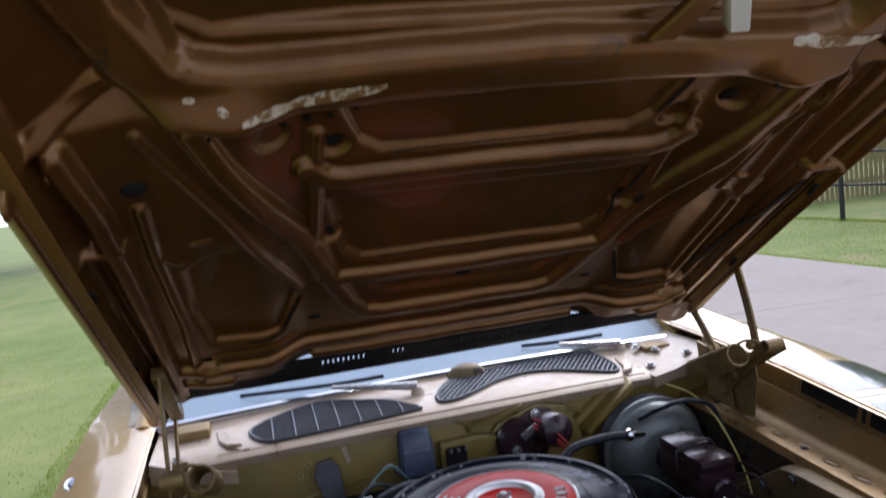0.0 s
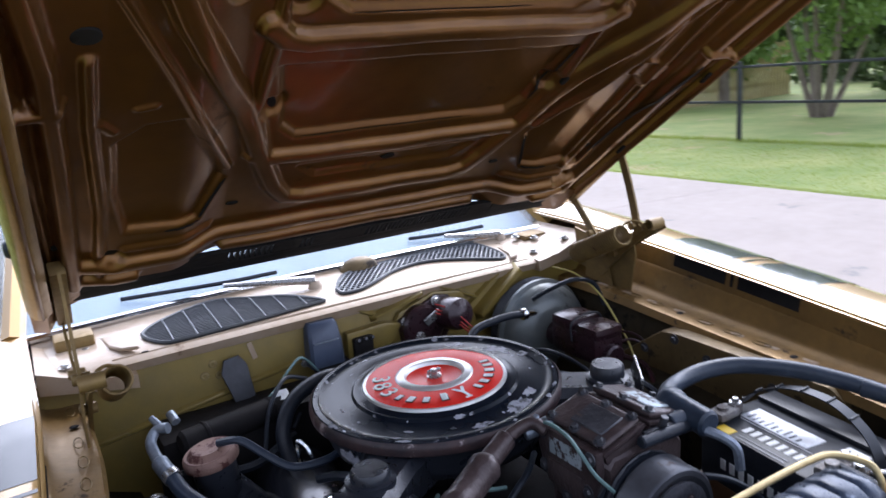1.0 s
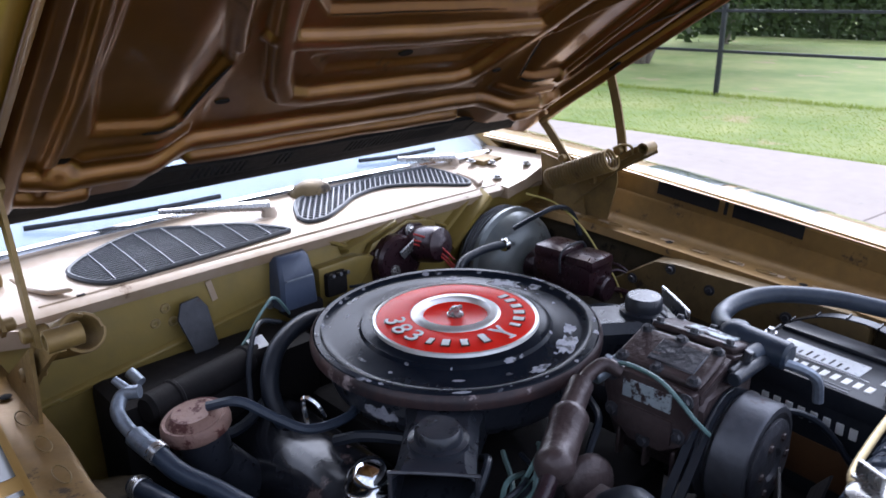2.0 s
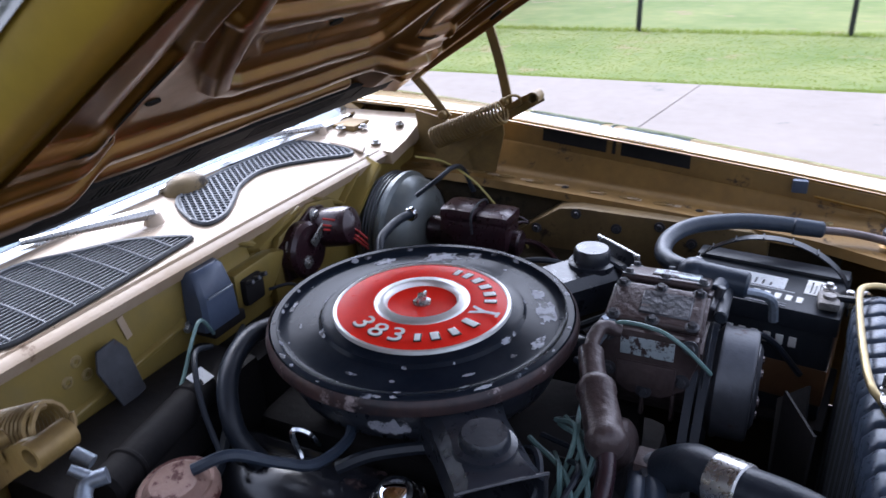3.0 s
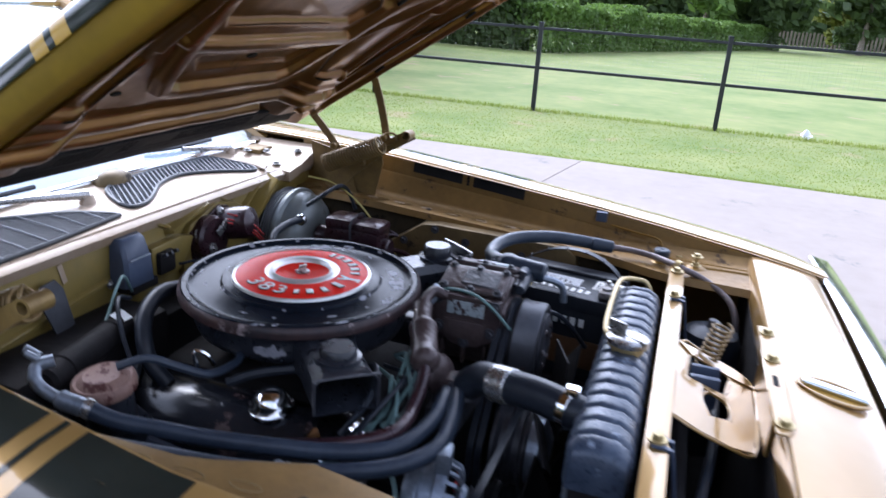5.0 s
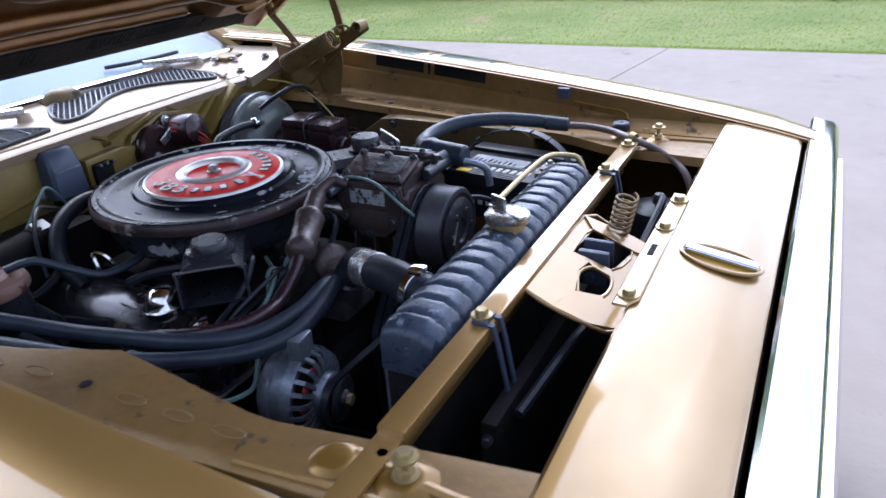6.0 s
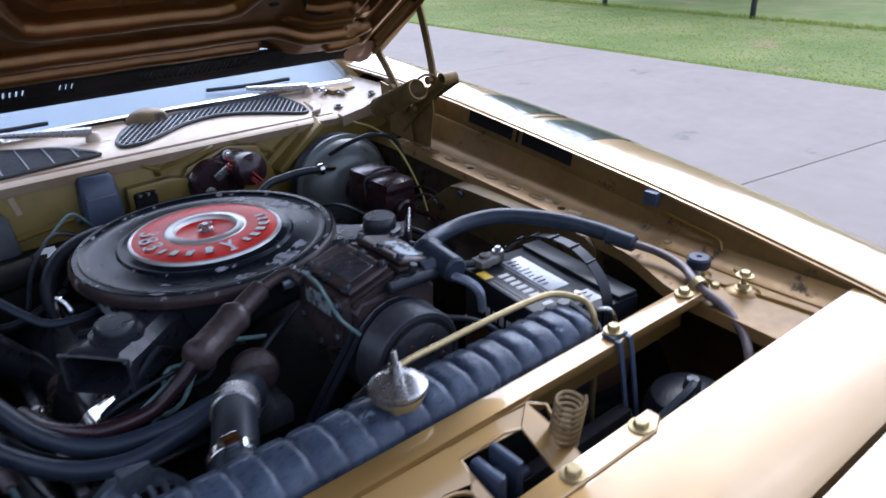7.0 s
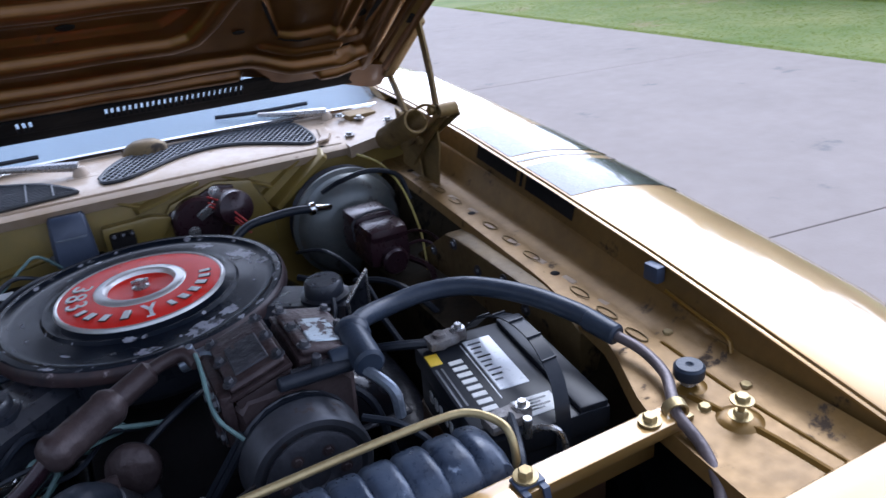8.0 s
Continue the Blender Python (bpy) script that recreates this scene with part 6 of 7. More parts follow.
part("hose_clamp", join(cyl((-0.202, -0.525, 0.868), (-0.207, -0.538, 0.868), 0.0285, 0.0285, 22, 0.001), box(-0.215, -0.195, -0.545, -0.525, 0.892, 0.903, 0.003)), CHROME, rad, "bright hose clamp")

# ---- brake booster, wiper motor and firewall fittings ----
bb = thing("brake_booster", "round grey brake booster with dark master cylinder", "brake booster", (0.43, 0.33, 0.75))
M_B = along((0.438, 0.334, 0.81), (0.434, 0.16, 0.808)) @ Matrix.Diagonal((1.16, 1.16, 1, 1))
part("shell", lathe([(0.05, 0.0), (0.088, 0.012), (0.098, 0.03), (0.098, 0.062), (0.103, 0.066), (0.103, 0.074), (0.096, 0.08), (0.092, 0.1), (0.08, 0.118), (0.06, 0.128), (0.055, 0.13), (0.0, 0.132)], 48, M_B), pm("booster_paint", (0.11, 0.13, 0.14), (0.19, 0.2, 0.19), 9, 0.35, 0.3, 0.1, 120, ((0.05, 0.045, 0.04), 0.42, 10, 0.5)), bb, "dusty grey steel shell")
for k in range(5):
    part("rib", lathe([(0.0985, 0.032 + 0.0075 * k), (0.1005, 0.034 + 0.0075 * k), (0.0985, 0.036 + 0.0075 * k)], 48, M_B, False), IRON, bb)
part("master_cylinder", join(box(0.385, 0.47, 0.02, 0.165, 0.80, 0.866, 0.02), cyl((0.43, 0.2, 0.82), (0.43, 0.005, 0.815), 0.03, 0.026, 20, 0.004)), MAROON, bb, "dark maroon master cylinder")
part("reservoir_lid", join(box(0.387, 0.468, 0.088, 0.164, 0.852, 0.886, 0.016), box(0.388, 0.467, 0.018, 0.09, 0.85, 0.88, 0.016)), MAROON, bb, "domed reservoir lid")
part("lid_bail", tube([(0.384, 0.09, 0.84), (0.386, 0.092, 0.875), (0.41, 0.092, 0.888), (0.45, 0.092, 0.888), (0.469, 0.092, 0.875), (0.471, 0.09, 0.84)], 0.0025, 6), IRON, bb, "wire bail")
part("vacuum_hose", tube([(0.345, 0.2, 0.882), (0.31, 0.202, 0.886), (0.26, 0.2, 0.886), (0.21, 0.19, 0.882), (0.165, 0.165, 0.86)], 0.0085, 10), RUBBER, bb, "black vacuum hose")
part("hose_fitting", join(cyl((0.338, 0.2, 0.882), (0.35, 0.2, 0.882), 0.0138, 0.0138, 14, 0.002), cyl((0.35, 0.2, 0.882), (0.385, 0.215, 0.872), 0.008, 0.008, 10)), CHROME, bb, "bright hose fitting")
part("cable_loop", tube([(0.37, 0.2, 0.91), (0.4, 0.17, 0.935), (0.46, 0.16, 0.945), (0.52, 0.165, 0.92), (0.535, 0.15, 0.87)], 0.005, 8), RUBBER, bb, "black cable over the booster")
part("yellow_wire", tube([(0.47, 0.25, 0.955), (0.5, 0.2, 0.94), (0.515, 0.14, 0.9), (0.515, 0.08, 0.84), (0.5, 0.03, 0.8), (0.48, -0.02, 0.72)], 0.0022, 6), WIRE_Y, bb, "thin yellow wire")
part("brake_lines", join(tube([(0.46, 0.05, 0.82), (0.5, 0.03, 0.83), (0.52, 0.0, 0.8), (0.52, -0.05, 0.7)], 0.003, 6), tube([(0.46, 0.1, 0.82), (0.51, 0.07, 0.835), (0.535, 0.02, 0.81), (0.54, -0.05, 0.7)], 0.003, 6), tube([(0.47, 0.04, 0.8), (0.49, -0.01, 0.79), (0.47, -0.06, 0.76), (0.45, -0.08, 0.7)], 0.006, 6)), MAROON, bb, "dark brake pipes")

wm = thing("wiper_motor", "maroon wiper motor with red wires on the firewall", "wiper motor", (0.17, 0.33, 0.86))
part("mount_plate", join(turned(prism([(0.092, 0.90), (0.098, 0.83), (0.2, 0.82), (0.225, 0.86), (0.225, 0.93), (0.19, 0.938)], -0.332, -0.312, 0.005, 2), Matrix(((1, 0, 0, 0), (0, 0, -1, 0), (0, 1, 0, 0), (0, 0, 0, 1)))), lathe([(0.05, 0.0), (0.05, 0.02), (0.044, 0.026), (0.0, 0.027)], 28, along((0.145, 0.318, 0.875), (0.145, 0.28, 0.877)))), MAROON, wm, "dark gearbox plate")
part("motor_can", lathe([(0.03, 0.0), (0.036, 0.005), (0.036, 0.06), (0.033, 0.07), (0.02, 0.076), (0.012, 0.08), (0.0, 0.08)], 28, along((0.203, 0.315, 0.892), (0.214, 0.222, 0.908))), MAROON, wm, "maroon motor can")
for p in ((0.108, 0.309, 0.895), (0.185, 0.309, 0.926), (0.13, 0.29, 0.86)):
    bolt(p, wm, 0.0075, 0.008, (0, -1, 0.1))
part("crank_arm", turned(box(-0.025, 0.03, -0.005, 0.0, -0.009, 0.009, 0.003), Matrix.Translation((0.165, 0.288, 0.9)) @ Matrix.Rotation(radians(-28), 4, "Y")), STEEL, wm, "bare metal arm")
for k, dz in enumerate((0.0, 0.012, 0.02)):
    part("red_wire", tube([(0.165, 0.275, 0.93 - dz), (0.19, 0.255, 0.918 - dz), (0.205, 0.235, 0.9 - dz), (0.225, 0.225, 0.875 - dz)], 0.002, 6), WIRE_R, wm, "red wire")

rel = thing("voltage_regulator", "blue-grey box screwed to the firewall", "voltage regulator", (-0.08, 0.33, 0.85))
part("cover", loft([[(x, y, z) for x, y in ((-0.118 + e, 0.333), (-0.118 + e, 0.30 + f), (-0.112 + e, 0.293 + f), (-0.05 - e, 0.293 + f), (-0.044 - e, 0.30 + f), (-0.044 - e, 0.333))] for z, e, f in ((0.852, 0, 0), (0.9, 0.002, 0.002), (0.935, 0.005, 0.012), (0.943, 0.009, 0.02))], True, True), BLUEGREY, rel)
part("crease", box(-0.108, -0.055, 0.2905, 0.2945, 0.903, 0.906, 0.001), ALU, rel, "pale embossed line")
part("terminal_block", box(-0.105, -0.035, 0.295, 0.333, 0.835, 0.853, 0.003), DARK, rel)
bolt((-0.12, 0.33, 0.858), rel, 0.006, 0.005, (0, -1, 0))
solo("bracket_plate", turned(prism([(-0.022, -0.045), (0.018, -0.045), (0.026, 0.02), (0.018, 0.042), (-0.012, 0.045), (-0.026, 0.022)], -0.002, 0.002, 0.001, 1), Matrix.Translation((-0.262, 0.31, 0.872)) @ Matrix.Rotation(radians(80), 4, "X") @ Matrix.Rotation(radians(12), 4, "Z")), CLUTCH, "flat blue-grey bracket standing by the firewall", "bracket")
rl2 = thing("starter_relay", "small grimy relay with steel terminals on the firewall", "relay", (0.0, 0.32, 0.87))
part("body", box(-0.02, 0.025, 0.30, 0.334, 0.845, 0.89, 0.006), DARK, rl2)
for x in (-0.012, 0.004, 0.02):
    part("terminal", cyl((x, 0.302, 0.885), (x, 0.29, 0.889), 0.0045, 0.004, 8, 0.001), IRON, rl2)
hb = thing("heater_box", "black heater housing below the firewall panel", "heater box", (-0.27, 0.25, 0.6))
part("housing", join(box(-0.43, -0.10, 0.215, 0.334, 0.62, 0.83, 0.02), box(-0.1, 0.08, 0.24, 0.334, 0.6, 0.8, 0.015), cyl((-0.40, 0.2, 0.825), (-0.19, 0.24, 0.825), 0.024, 0.024, 20, 0.006), cyl((-0.235, 0.231, 0.825), (-0.225, 0.233, 0.825), 0.0265, 0.0265, 20, 0.003), cyl((-0.36, 0.208, 0.825), (-0.35, 0.21, 0.825), 0.0265, 0.0265, 20, 0.003)), DARK, hb)
part("sticker", turned(box(-0.014, 0.014, -0.012, 0.012, 0, 0.001), Matrix.Translation((-0.205, 0.232, 0.848)) @ Matrix.Rotation(radians(25), 4, "X")), SILVER, hb, "small silver sticker")
part("pipe_elbow", tube([(-0.42, 0.15, 0.886), (-0.436, 0.163, 0.882), (-0.449, 0.155, 0.868), (-0.448, 0.138, 0.853), (-0.443, 0.11, 0.843), (-0.437, 0.082, 0.836)], lambda t: 0.009 + 0.0045 * (t > 0.7), 12), ALU, hb, "pale grey pipe elbow")
part("valve", join(cyl((-0.425, 0.155, 0.88), (-0.44, 0.178, 0.9), 0.007, 0.005, 10), cyl((-0.40, 0.2, 0.87), (-0.405, 0.22, 0.88), 0.008, 0.008, 10)), ALU, hb, "small steel valve")
for pts, c0, c1 in ((((-0.437, 0.085, 0.837), (-0.425, 0.045, 0.82), (-0.402, 0.0, 0.807), (-0.385, -0.06, 0.8), (-0.366, -0.15, 0.8), (-0.337, -0.25, 0.8), (-0.29, -0.315, 0.8), (-0.217, -0.338, 0.802), (-0.15, -0.336, 0.808), (-0.11, -0.33, 0.80)), (-0.437, 0.088, 0.8375), (-0.432, 0.07, 0.831)),
                    (((-0.465, 0.09, 0.8), (-0.455, 0.04, 0.802), (-0.44, -0.04, 0.8), (-0.42, -0.14, 0.797), (-0.385, -0.24, 0.796), (-0.335, -0.325, 0.797), (-0.275, -0.366, 0.8), (-0.205, -0.366, 0.806), (-0.148, -0.355, 0.812), (-0.12, -0.345, 0.805)), (-0.464, 0.085, 0.8), (-0.461, 0.07, 0.801))):
    h = thing("heater_hose", "long bluish black hose along the fender side", "hose", (-0.44, 0.05, 0.79))
    part("rubber", tube(pts, 0.0122, 14), RUBBER_BLUE, h)
    part("clamp", lathe([(0.0132, 0.0), (0.0147, 0.001), (0.0147, 0.012), (0.0132, 0.013)], 18, along(c0, c1), False), STEEL, h, "steel hose clamp")
for k, (pts, r, mt) in enumerate(((((-0.1, 0.3, 0.84), (-0.14, 0.28, 0.89), (-0.17, 0.27, 0.88), (-0.22, 0.25, 0.845), (-0.29, 0.22, 0.82), (-0.34, 0.2, 0.8)), 0.0028, WIRE_G), (((-0.05, 0.29, 0.83), (-0.1, 0.26, 0.84), (-0.15, 0.24, 0.83), (-0.2, 0.2, 0.79)), 0.004, RUBBER), (((0.02, 0.29, 0.86), (0.05, 0.26, 0.86), (0.06, 0.22, 0.82)), 0.003, RUBBER), (((-0.42, 0.17, 0.79), (-0.3, 0.15, 0.77), (-0.2, 0.2, 0.78)), 0.008, RUBBER), (((-0.388, -0.268, 0.765), (-0.375, -0.31, 0.742), (-0.33, -0.328, 0.735), (-0.295, -0.313, 0.742), (-0.265, -0.288, 0.75)), 0.0038, WIRE_G), (((-0.38, -0.1, 0.72), (-0.36, -0.2, 0.7), (-0.33, -0.3, 0.67), (-0.3, -0.38, 0.62)), 0.003, RUBBER))):
    w = thing("wire", "loose thin engine bay wire", "wire", pts[0])
    part("insulation", tube(pts, r, 6), mt, w)

TANGLE = [(((-0.225, 0.01, 0.785), (-0.2, -0.03, 0.8), (-0.17, -0.1, 0.81), (-0.165, -0.15, 0.81)), 0.008, RUBBER), (((-0.15, -0.19, 0.82), (-0.18, -0.23, 0.85), (-0.22, -0.24, 0.82), (-0.26, -0.21, 0.77)), 0.005, RUBBER),
          (((-0.14, 0.27, 0.85), (-0.19, 0.25, 0.87), (-0.24, 0.2, 0.84), (-0.27, 0.15, 0.79)), 0.004, RUBBER),
          (((0.05, -0.21, 0.83), (0.0, -0.26, 0.84), (-0.05, -0.28, 0.82), (-0.09, -0.30, 0.79)), 0.005, RUBBER), (((0.18, -0.22, 0.83), (0.2, -0.27, 0.81), (0.24, -0.3, 0.77), (0.25, -0.34, 0.7)), 0.007, RUBBER),
          (((0.19, -0.4, 0.83), (0.23, -0.43, 0.82), (0.26, -0.46, 0.79), (0.27, -0.5, 0.74)), 0.005, RUBBER), (((0.25, 0.03, 0.83), (0.3, -0.02, 0.82), (0.34, -0.08, 0.79), (0.36, -0.15, 0.74)), 0.006, RUBBER),
          (((0.36, 0.05, 0.78), (0.39, -0.02, 0.8), (0.42, -0.08, 0.79), (0.46, -0.12, 0.74)), 0.006, RUBBER), (((0.3, 0.2, 0.8), (0.33, 0.1, 0.83), (0.36, 0.0, 0.8), (0.37, -0.1, 0.72)), 0.004, RUBBER),
          (((-0.42, 0.0, 0.80), (-0.4, -0.08, 0.77), (-0.36, -0.15, 0.73), (-0.3, -0.2, 0.7)), 0.008, RUBBER)]
for pts, r, mt in TANGLE:
    w = thing("vacuum_line", "thin dark rubber line among the engine parts", "hose", pts[0])
    part("insulation", tube(pts, r, 7), mt, w)

# ---- hood hinges ----
def strap_bm(pts, w, t):
    """A flat bar through points, its width in the plane of y and z."""
    path = smooth_path(pts, 5)
    rows = []
    for i, p in enumerate(path):
        d = (path[min(i + 1, len(path) - 1)] - path[max(i - 1, 0)]).normalized()
        n = Vector((1, 0, 0)).cross(d).normalized() * w / 2
        x = Vector((t / 2, 0, 0))
        rows.append([p - n - x, p + n - x, p + n + x, p - n + x])
    return bevel(loft(rows, True, True), 0.0012, 1, 50)


def hinge(s, d=(0, 0, 0)):
    """Spring hinge at the cowl's end; s: side, d: shift."""
    D = Vector(d)

    def q(x, y, z):
        return Vector((s * x, y, z)) + D

    h = thing("spring_hinge_assembly", "dusty gold hood hinge with coil spring", "hinge", q(0.575, 0.16, 0.93), "hood hinges")
    if s > 0:
        part("base_plate", shell(loft([[q(0.596, 0.14, 0.90), q(0.596, 0.30, 0.93)], [q(0.596, 0.17, 0.99), q(0.596, 0.31, 1.02)]]), 0.004), HINGE_M, h)
    part("spring", coil(q(0.532, 0.235, 0.978), q(0.532, 0.083, 1.045), 0.0215, 22, 0.0029, 16, 6), HINGE_M, h, "tight steel coil spring")
    part("spring_hook", tube([q(0.532, 0.083, 1.066), q(0.545, 0.072, 1.074), q(0.56, 0.06, 1.07), q(0.562, 0.055, 1.055)], 0.003, 6), HINGE_M, h)
    part("long_link", strap_bm([q(0.578, 0.132, 1.212), q(0.579, 0.112, 1.15), q(0.58, 0.097, 1.09), q(0.58, 0.088, 1.042)], 0.019, 0.005), HINGE_M, h)
    part("short_link", strap_bm([q(0.584, 0.312, 1.103), q(0.584, 0.27, 1.06), q(0.582, 0.225, 1.01)], 0.019, 0.005), HINGE_M, h)
    part("lower_arm", join(strap_bm([q(0.57, 0.032, 1.066), q(0.572, 0.06, 1.052), q(0.574, 0.11, 1.015), q(0.576, 0.17, 0.965), q(0.576, 0.21, 0.93)], 0.024, 0.006), lathe([(0.0085, -0.02), (0.0125, -0.02), (0.0125, 0.016), (0.0085, 0.016), (0.0085, -0.02)], 16, along(q(0.57, 0.028, 1.07), q(0.58, 0.028, 1.07)), False)), HINGE_M, h)
    part("mount_plate", shell(loft([[q(0.585, 0.105, 1.035), q(0.585, 0.175, 0.99), q(0.585, 0.25, 0.945)], [q(0.588, 0.10, 0.985), q(0.588, 0.17, 0.95), q(0.588, 0.25, 0.92)], [q(0.59, 0.12, 0.90), q(0.59, 0.18, 0.90), q(0.59, 0.25, 0.90)]]), 0.004), HINGE_M, h)
    if s > 0:
        part("channel", shell(loft([[q(0.566, 0.02, 1.075), q(0.566, 0.20, 0.965)], [q(0.584, 0.022, 1.082), q(0.584, 0.20, 0.972)], [q(0.59, 0.015, 1.06), q(0.59, 0.2, 0.95)]]), 0.003), HINGE_M, h)
    for p in ((0.58, 0.095, 1.055), (0.582, 0.235, 1.018), (0.578, 0.15, 0.985)):
        part("pivot", cyl(q(p[0] - 0.016, p[1], p[2]), q(p[0] + 0.012, p[1], p[2]), 0.009, 0.009, 14, 0.002), HINGE_M, h)
    part("hood_bracket", turned(box(-0.012, 0.012, -0.10, 0.11, -0.004, 0.02, 0.003), Matrix.Translation(q(0.58, 0.21, 1.155)) @ Matrix.Rotation(-HT, 4, "X")), HINGE_M, h, "bracket bolted to the hood")
    if s > 0:
        part("gusset", shell(loft([[q(0.578, 0.17, 0.90), q(0.578, 0.26, 0.91)], [q(0.576, 0.19, 0.99), q(0.576, 0.245, 1.01)]]), 0.003), HINGE_M, h)
    return h


hinge(1)
hinge(-1, (0.05, 0.03, -0.042))


# ---- cowl: grilles, wipers, pads ----
def cowl_z(x, y):
    b = (x / 0.62) ** 2
    return float(np.interp(y, [0.336, 0.40, 0.50, 0.56, 0.585], [0.957, 0.966, 0.974, 0.98, 0.985])) - 0.006 * b


def spans(poly, c, axis):
    """Where the line axis = c runs inside an outline."""
    out = []
    n = len(poly)
    for k in range(n):
        a, b = poly[k], poly[(k + 1) % n]
        if (a[axis] - c) * (b[axis] - c) < 0:
            t = (c - a[axis]) / (b[axis] - a[axis])
            out.append(a[1 - axis] + t * (b[1 - axis] - a[1 - axis]))
    out.sort()
    return list(zip(out[::2], out[1::2]))


def cowl_grille(poly, label, ribs, slat_pitch, slat_axis, slat_w, turns=(0,)):
    cx, cy = sum(p[0] for p in poly) / len(poly), sum(p[1] for p in poly) / len(poly)
    g = thing("cowl_grille", label, "grille", (cx, cy, cowl_z(cx, cy)), "cowl grilles")
    bm = bmesh.new()
    bm.faces.new([bm.verts.new((x, y, cowl_z(x, y) + 0.0062)) for x, y in poly])
    bmesh.ops.triangulate(bm, faces=bm.faces)
    # black sheet over the cowl, for the shade below the slats
    part("dark_opening", shell(bm, 0.001), DARK, g, "opening below the slats, its shade a black sheet")
    pts = [(x, y, cowl_z(x, y) + 0.0075) for x, y in poly]
    part("rim", tube(pts + [pts[0]], 0.0042, 6, 4), MESH_M, g)
    for ang in turns:
        rot = Matrix.Rotation(radians(ang), 2)
        q = [tuple(rot @ Vector(p)) for p in poly]
        c = min(p[slat_axis] for p in q) + slat_pitch / 2
        while c < max(p[slat_axis] for p in q):
            for a, b in spans(q, c, slat_axis):
                if b - a > 0.006:
                    P = [rot.transposed() @ Vector((t, c) if slat_axis == 1 else (c, t)) for t in np.linspace(a, b, 5)]
                    part("slat", tube([(x, y, cowl_z(x, y) + 0.0085) for x, y in P], slat_w, 4, 0), GRILLE_BAR, g)
            c += slat_pitch
    for c in ribs:
        for a, b in spans(poly, c, 1 - slat_axis):
            P = [(c, t) if slat_axis == 1 else (t, c) for t in np.linspace(a, b, 5)]
            part("rib", tube([(x, y, cowl_z(x, y) + 0.0095) for x, y in P], 0.0018, 5, 0), GRILLE_BAR, g)
    return g


GL = [(-0.05, 0.362), (-0.2, 0.35), (-0.34, 0.345), (-0.375, 0.352), (-0.398, 0.38), (-0.404, 0.415), (-0.37, 0.452), (-0.30, 0.49), (-0.24, 0.50), (-0.17, 0.465), (-0.108, 0.432), (-0.06, 0.38)]
GR = [(-0.006, 0.40), (0.0, 0.376), (0.04, 0.376), (0.09, 0.40), (0.15, 0.435), (0.22, 0.452), (0.28, 0.44), (0.34, 0.405), (0.41, 0.366), (0.43, 0.40), (0.425, 0.48), (0.40, 0.503), (0.27, 0.511), (0.14, 0.505), (0.057, 0.487), (0.02, 0.45)]
cowl_grille(GL, "black slatted cowl air grille below the windshield", [-0.36, -0.315, -0.27, -0.225, -0.18, -0.135, -0.09], 0.0068, 1, 0.001)
cowl_grille(GR, "black meshed cowl air grille below the windshield", [], 0.0108, 0, 0.0019, (38, -38))
for s in (1, -1):
    part("cowl_pad", prism([(s * x, y) for x, y in ((0.44, 0.38), (0.455, 0.45), (0.475, 0.452), (0.468, 0.39), (0.45, 0.355), (0.42, 0.345))], 0.965, 0.972, 0.002, 1), COWL, cowl, "raised stamped pad")
    part("cowl_end", loft([[(s * (x - (0.045 if s < 0 else 0)), y, z - (0.024 if s < 0 else 0)) for x, z in ((0.48, 0.955 + 0.01 * k), (0.54, 0.965 + 0.01 * k), (0.60, 0.985), (0.636, 1.0), (0.636, 0.96), (0.48, 0.93))] for k, y in enumerate((0.31, 0.40, 0.52))], True, True), COWL, car, "dusty cowl end with bolts")
    for p in ((0.5, 0.36, 0.966), (0.55, 0.42, 0.983), (0.52, 0.46, 0.985), (0.59, 0.35, 0.985)):
        bolt((s * p[0] + (0.045 if s < 0 else 0), p[1], p[2] - (0.022 if s < 0 else 0)), cowl, 0.007, 0.007)
    part("seal_block", box(s * 0.53 + (0.045 if s < 0 else 0), s * 0.60 + (0.045 if s < 0 else 0), 0.43, 0.49, 0.965, 0.99, 0.008), HINGE_M, car, "small bolted clip")
part("cowl_seam", tube([(-0.47, 0.338, 0.957), (-0.2, 0.338, 0.9595), (0.1, 0.338, 0.9602), (0.3, 0.338, 0.959), (0.47, 0.338, 0.957)], 0.004, 6), COWL, cowl)
for x in np.arange(-0.42, 0.45, 0.105):
    part("cowl_slot", box(x, x + 0.012, 0.3355, 0.3405, 0.9595, 0.962, 0.001, 1), DARK, cowl)

# olive brown stands in for the dark reflection on a gold bulge
part("nozzle_dome", lathe([(0.05, 0.0), (0.048, 0.014), (0.04, 0.028), (0.026, 0.036), (0.0, 0.039)], 32, Matrix.Translation((0.098, 0.512, 0.968)) @ Matrix.Rotation(radians(10), 4, "X") @ Matrix.Diagonal((1, 0.6, 1, 1))), SIDE_PAINT, cowl, "round bulge, olive brown for its dark reflection")

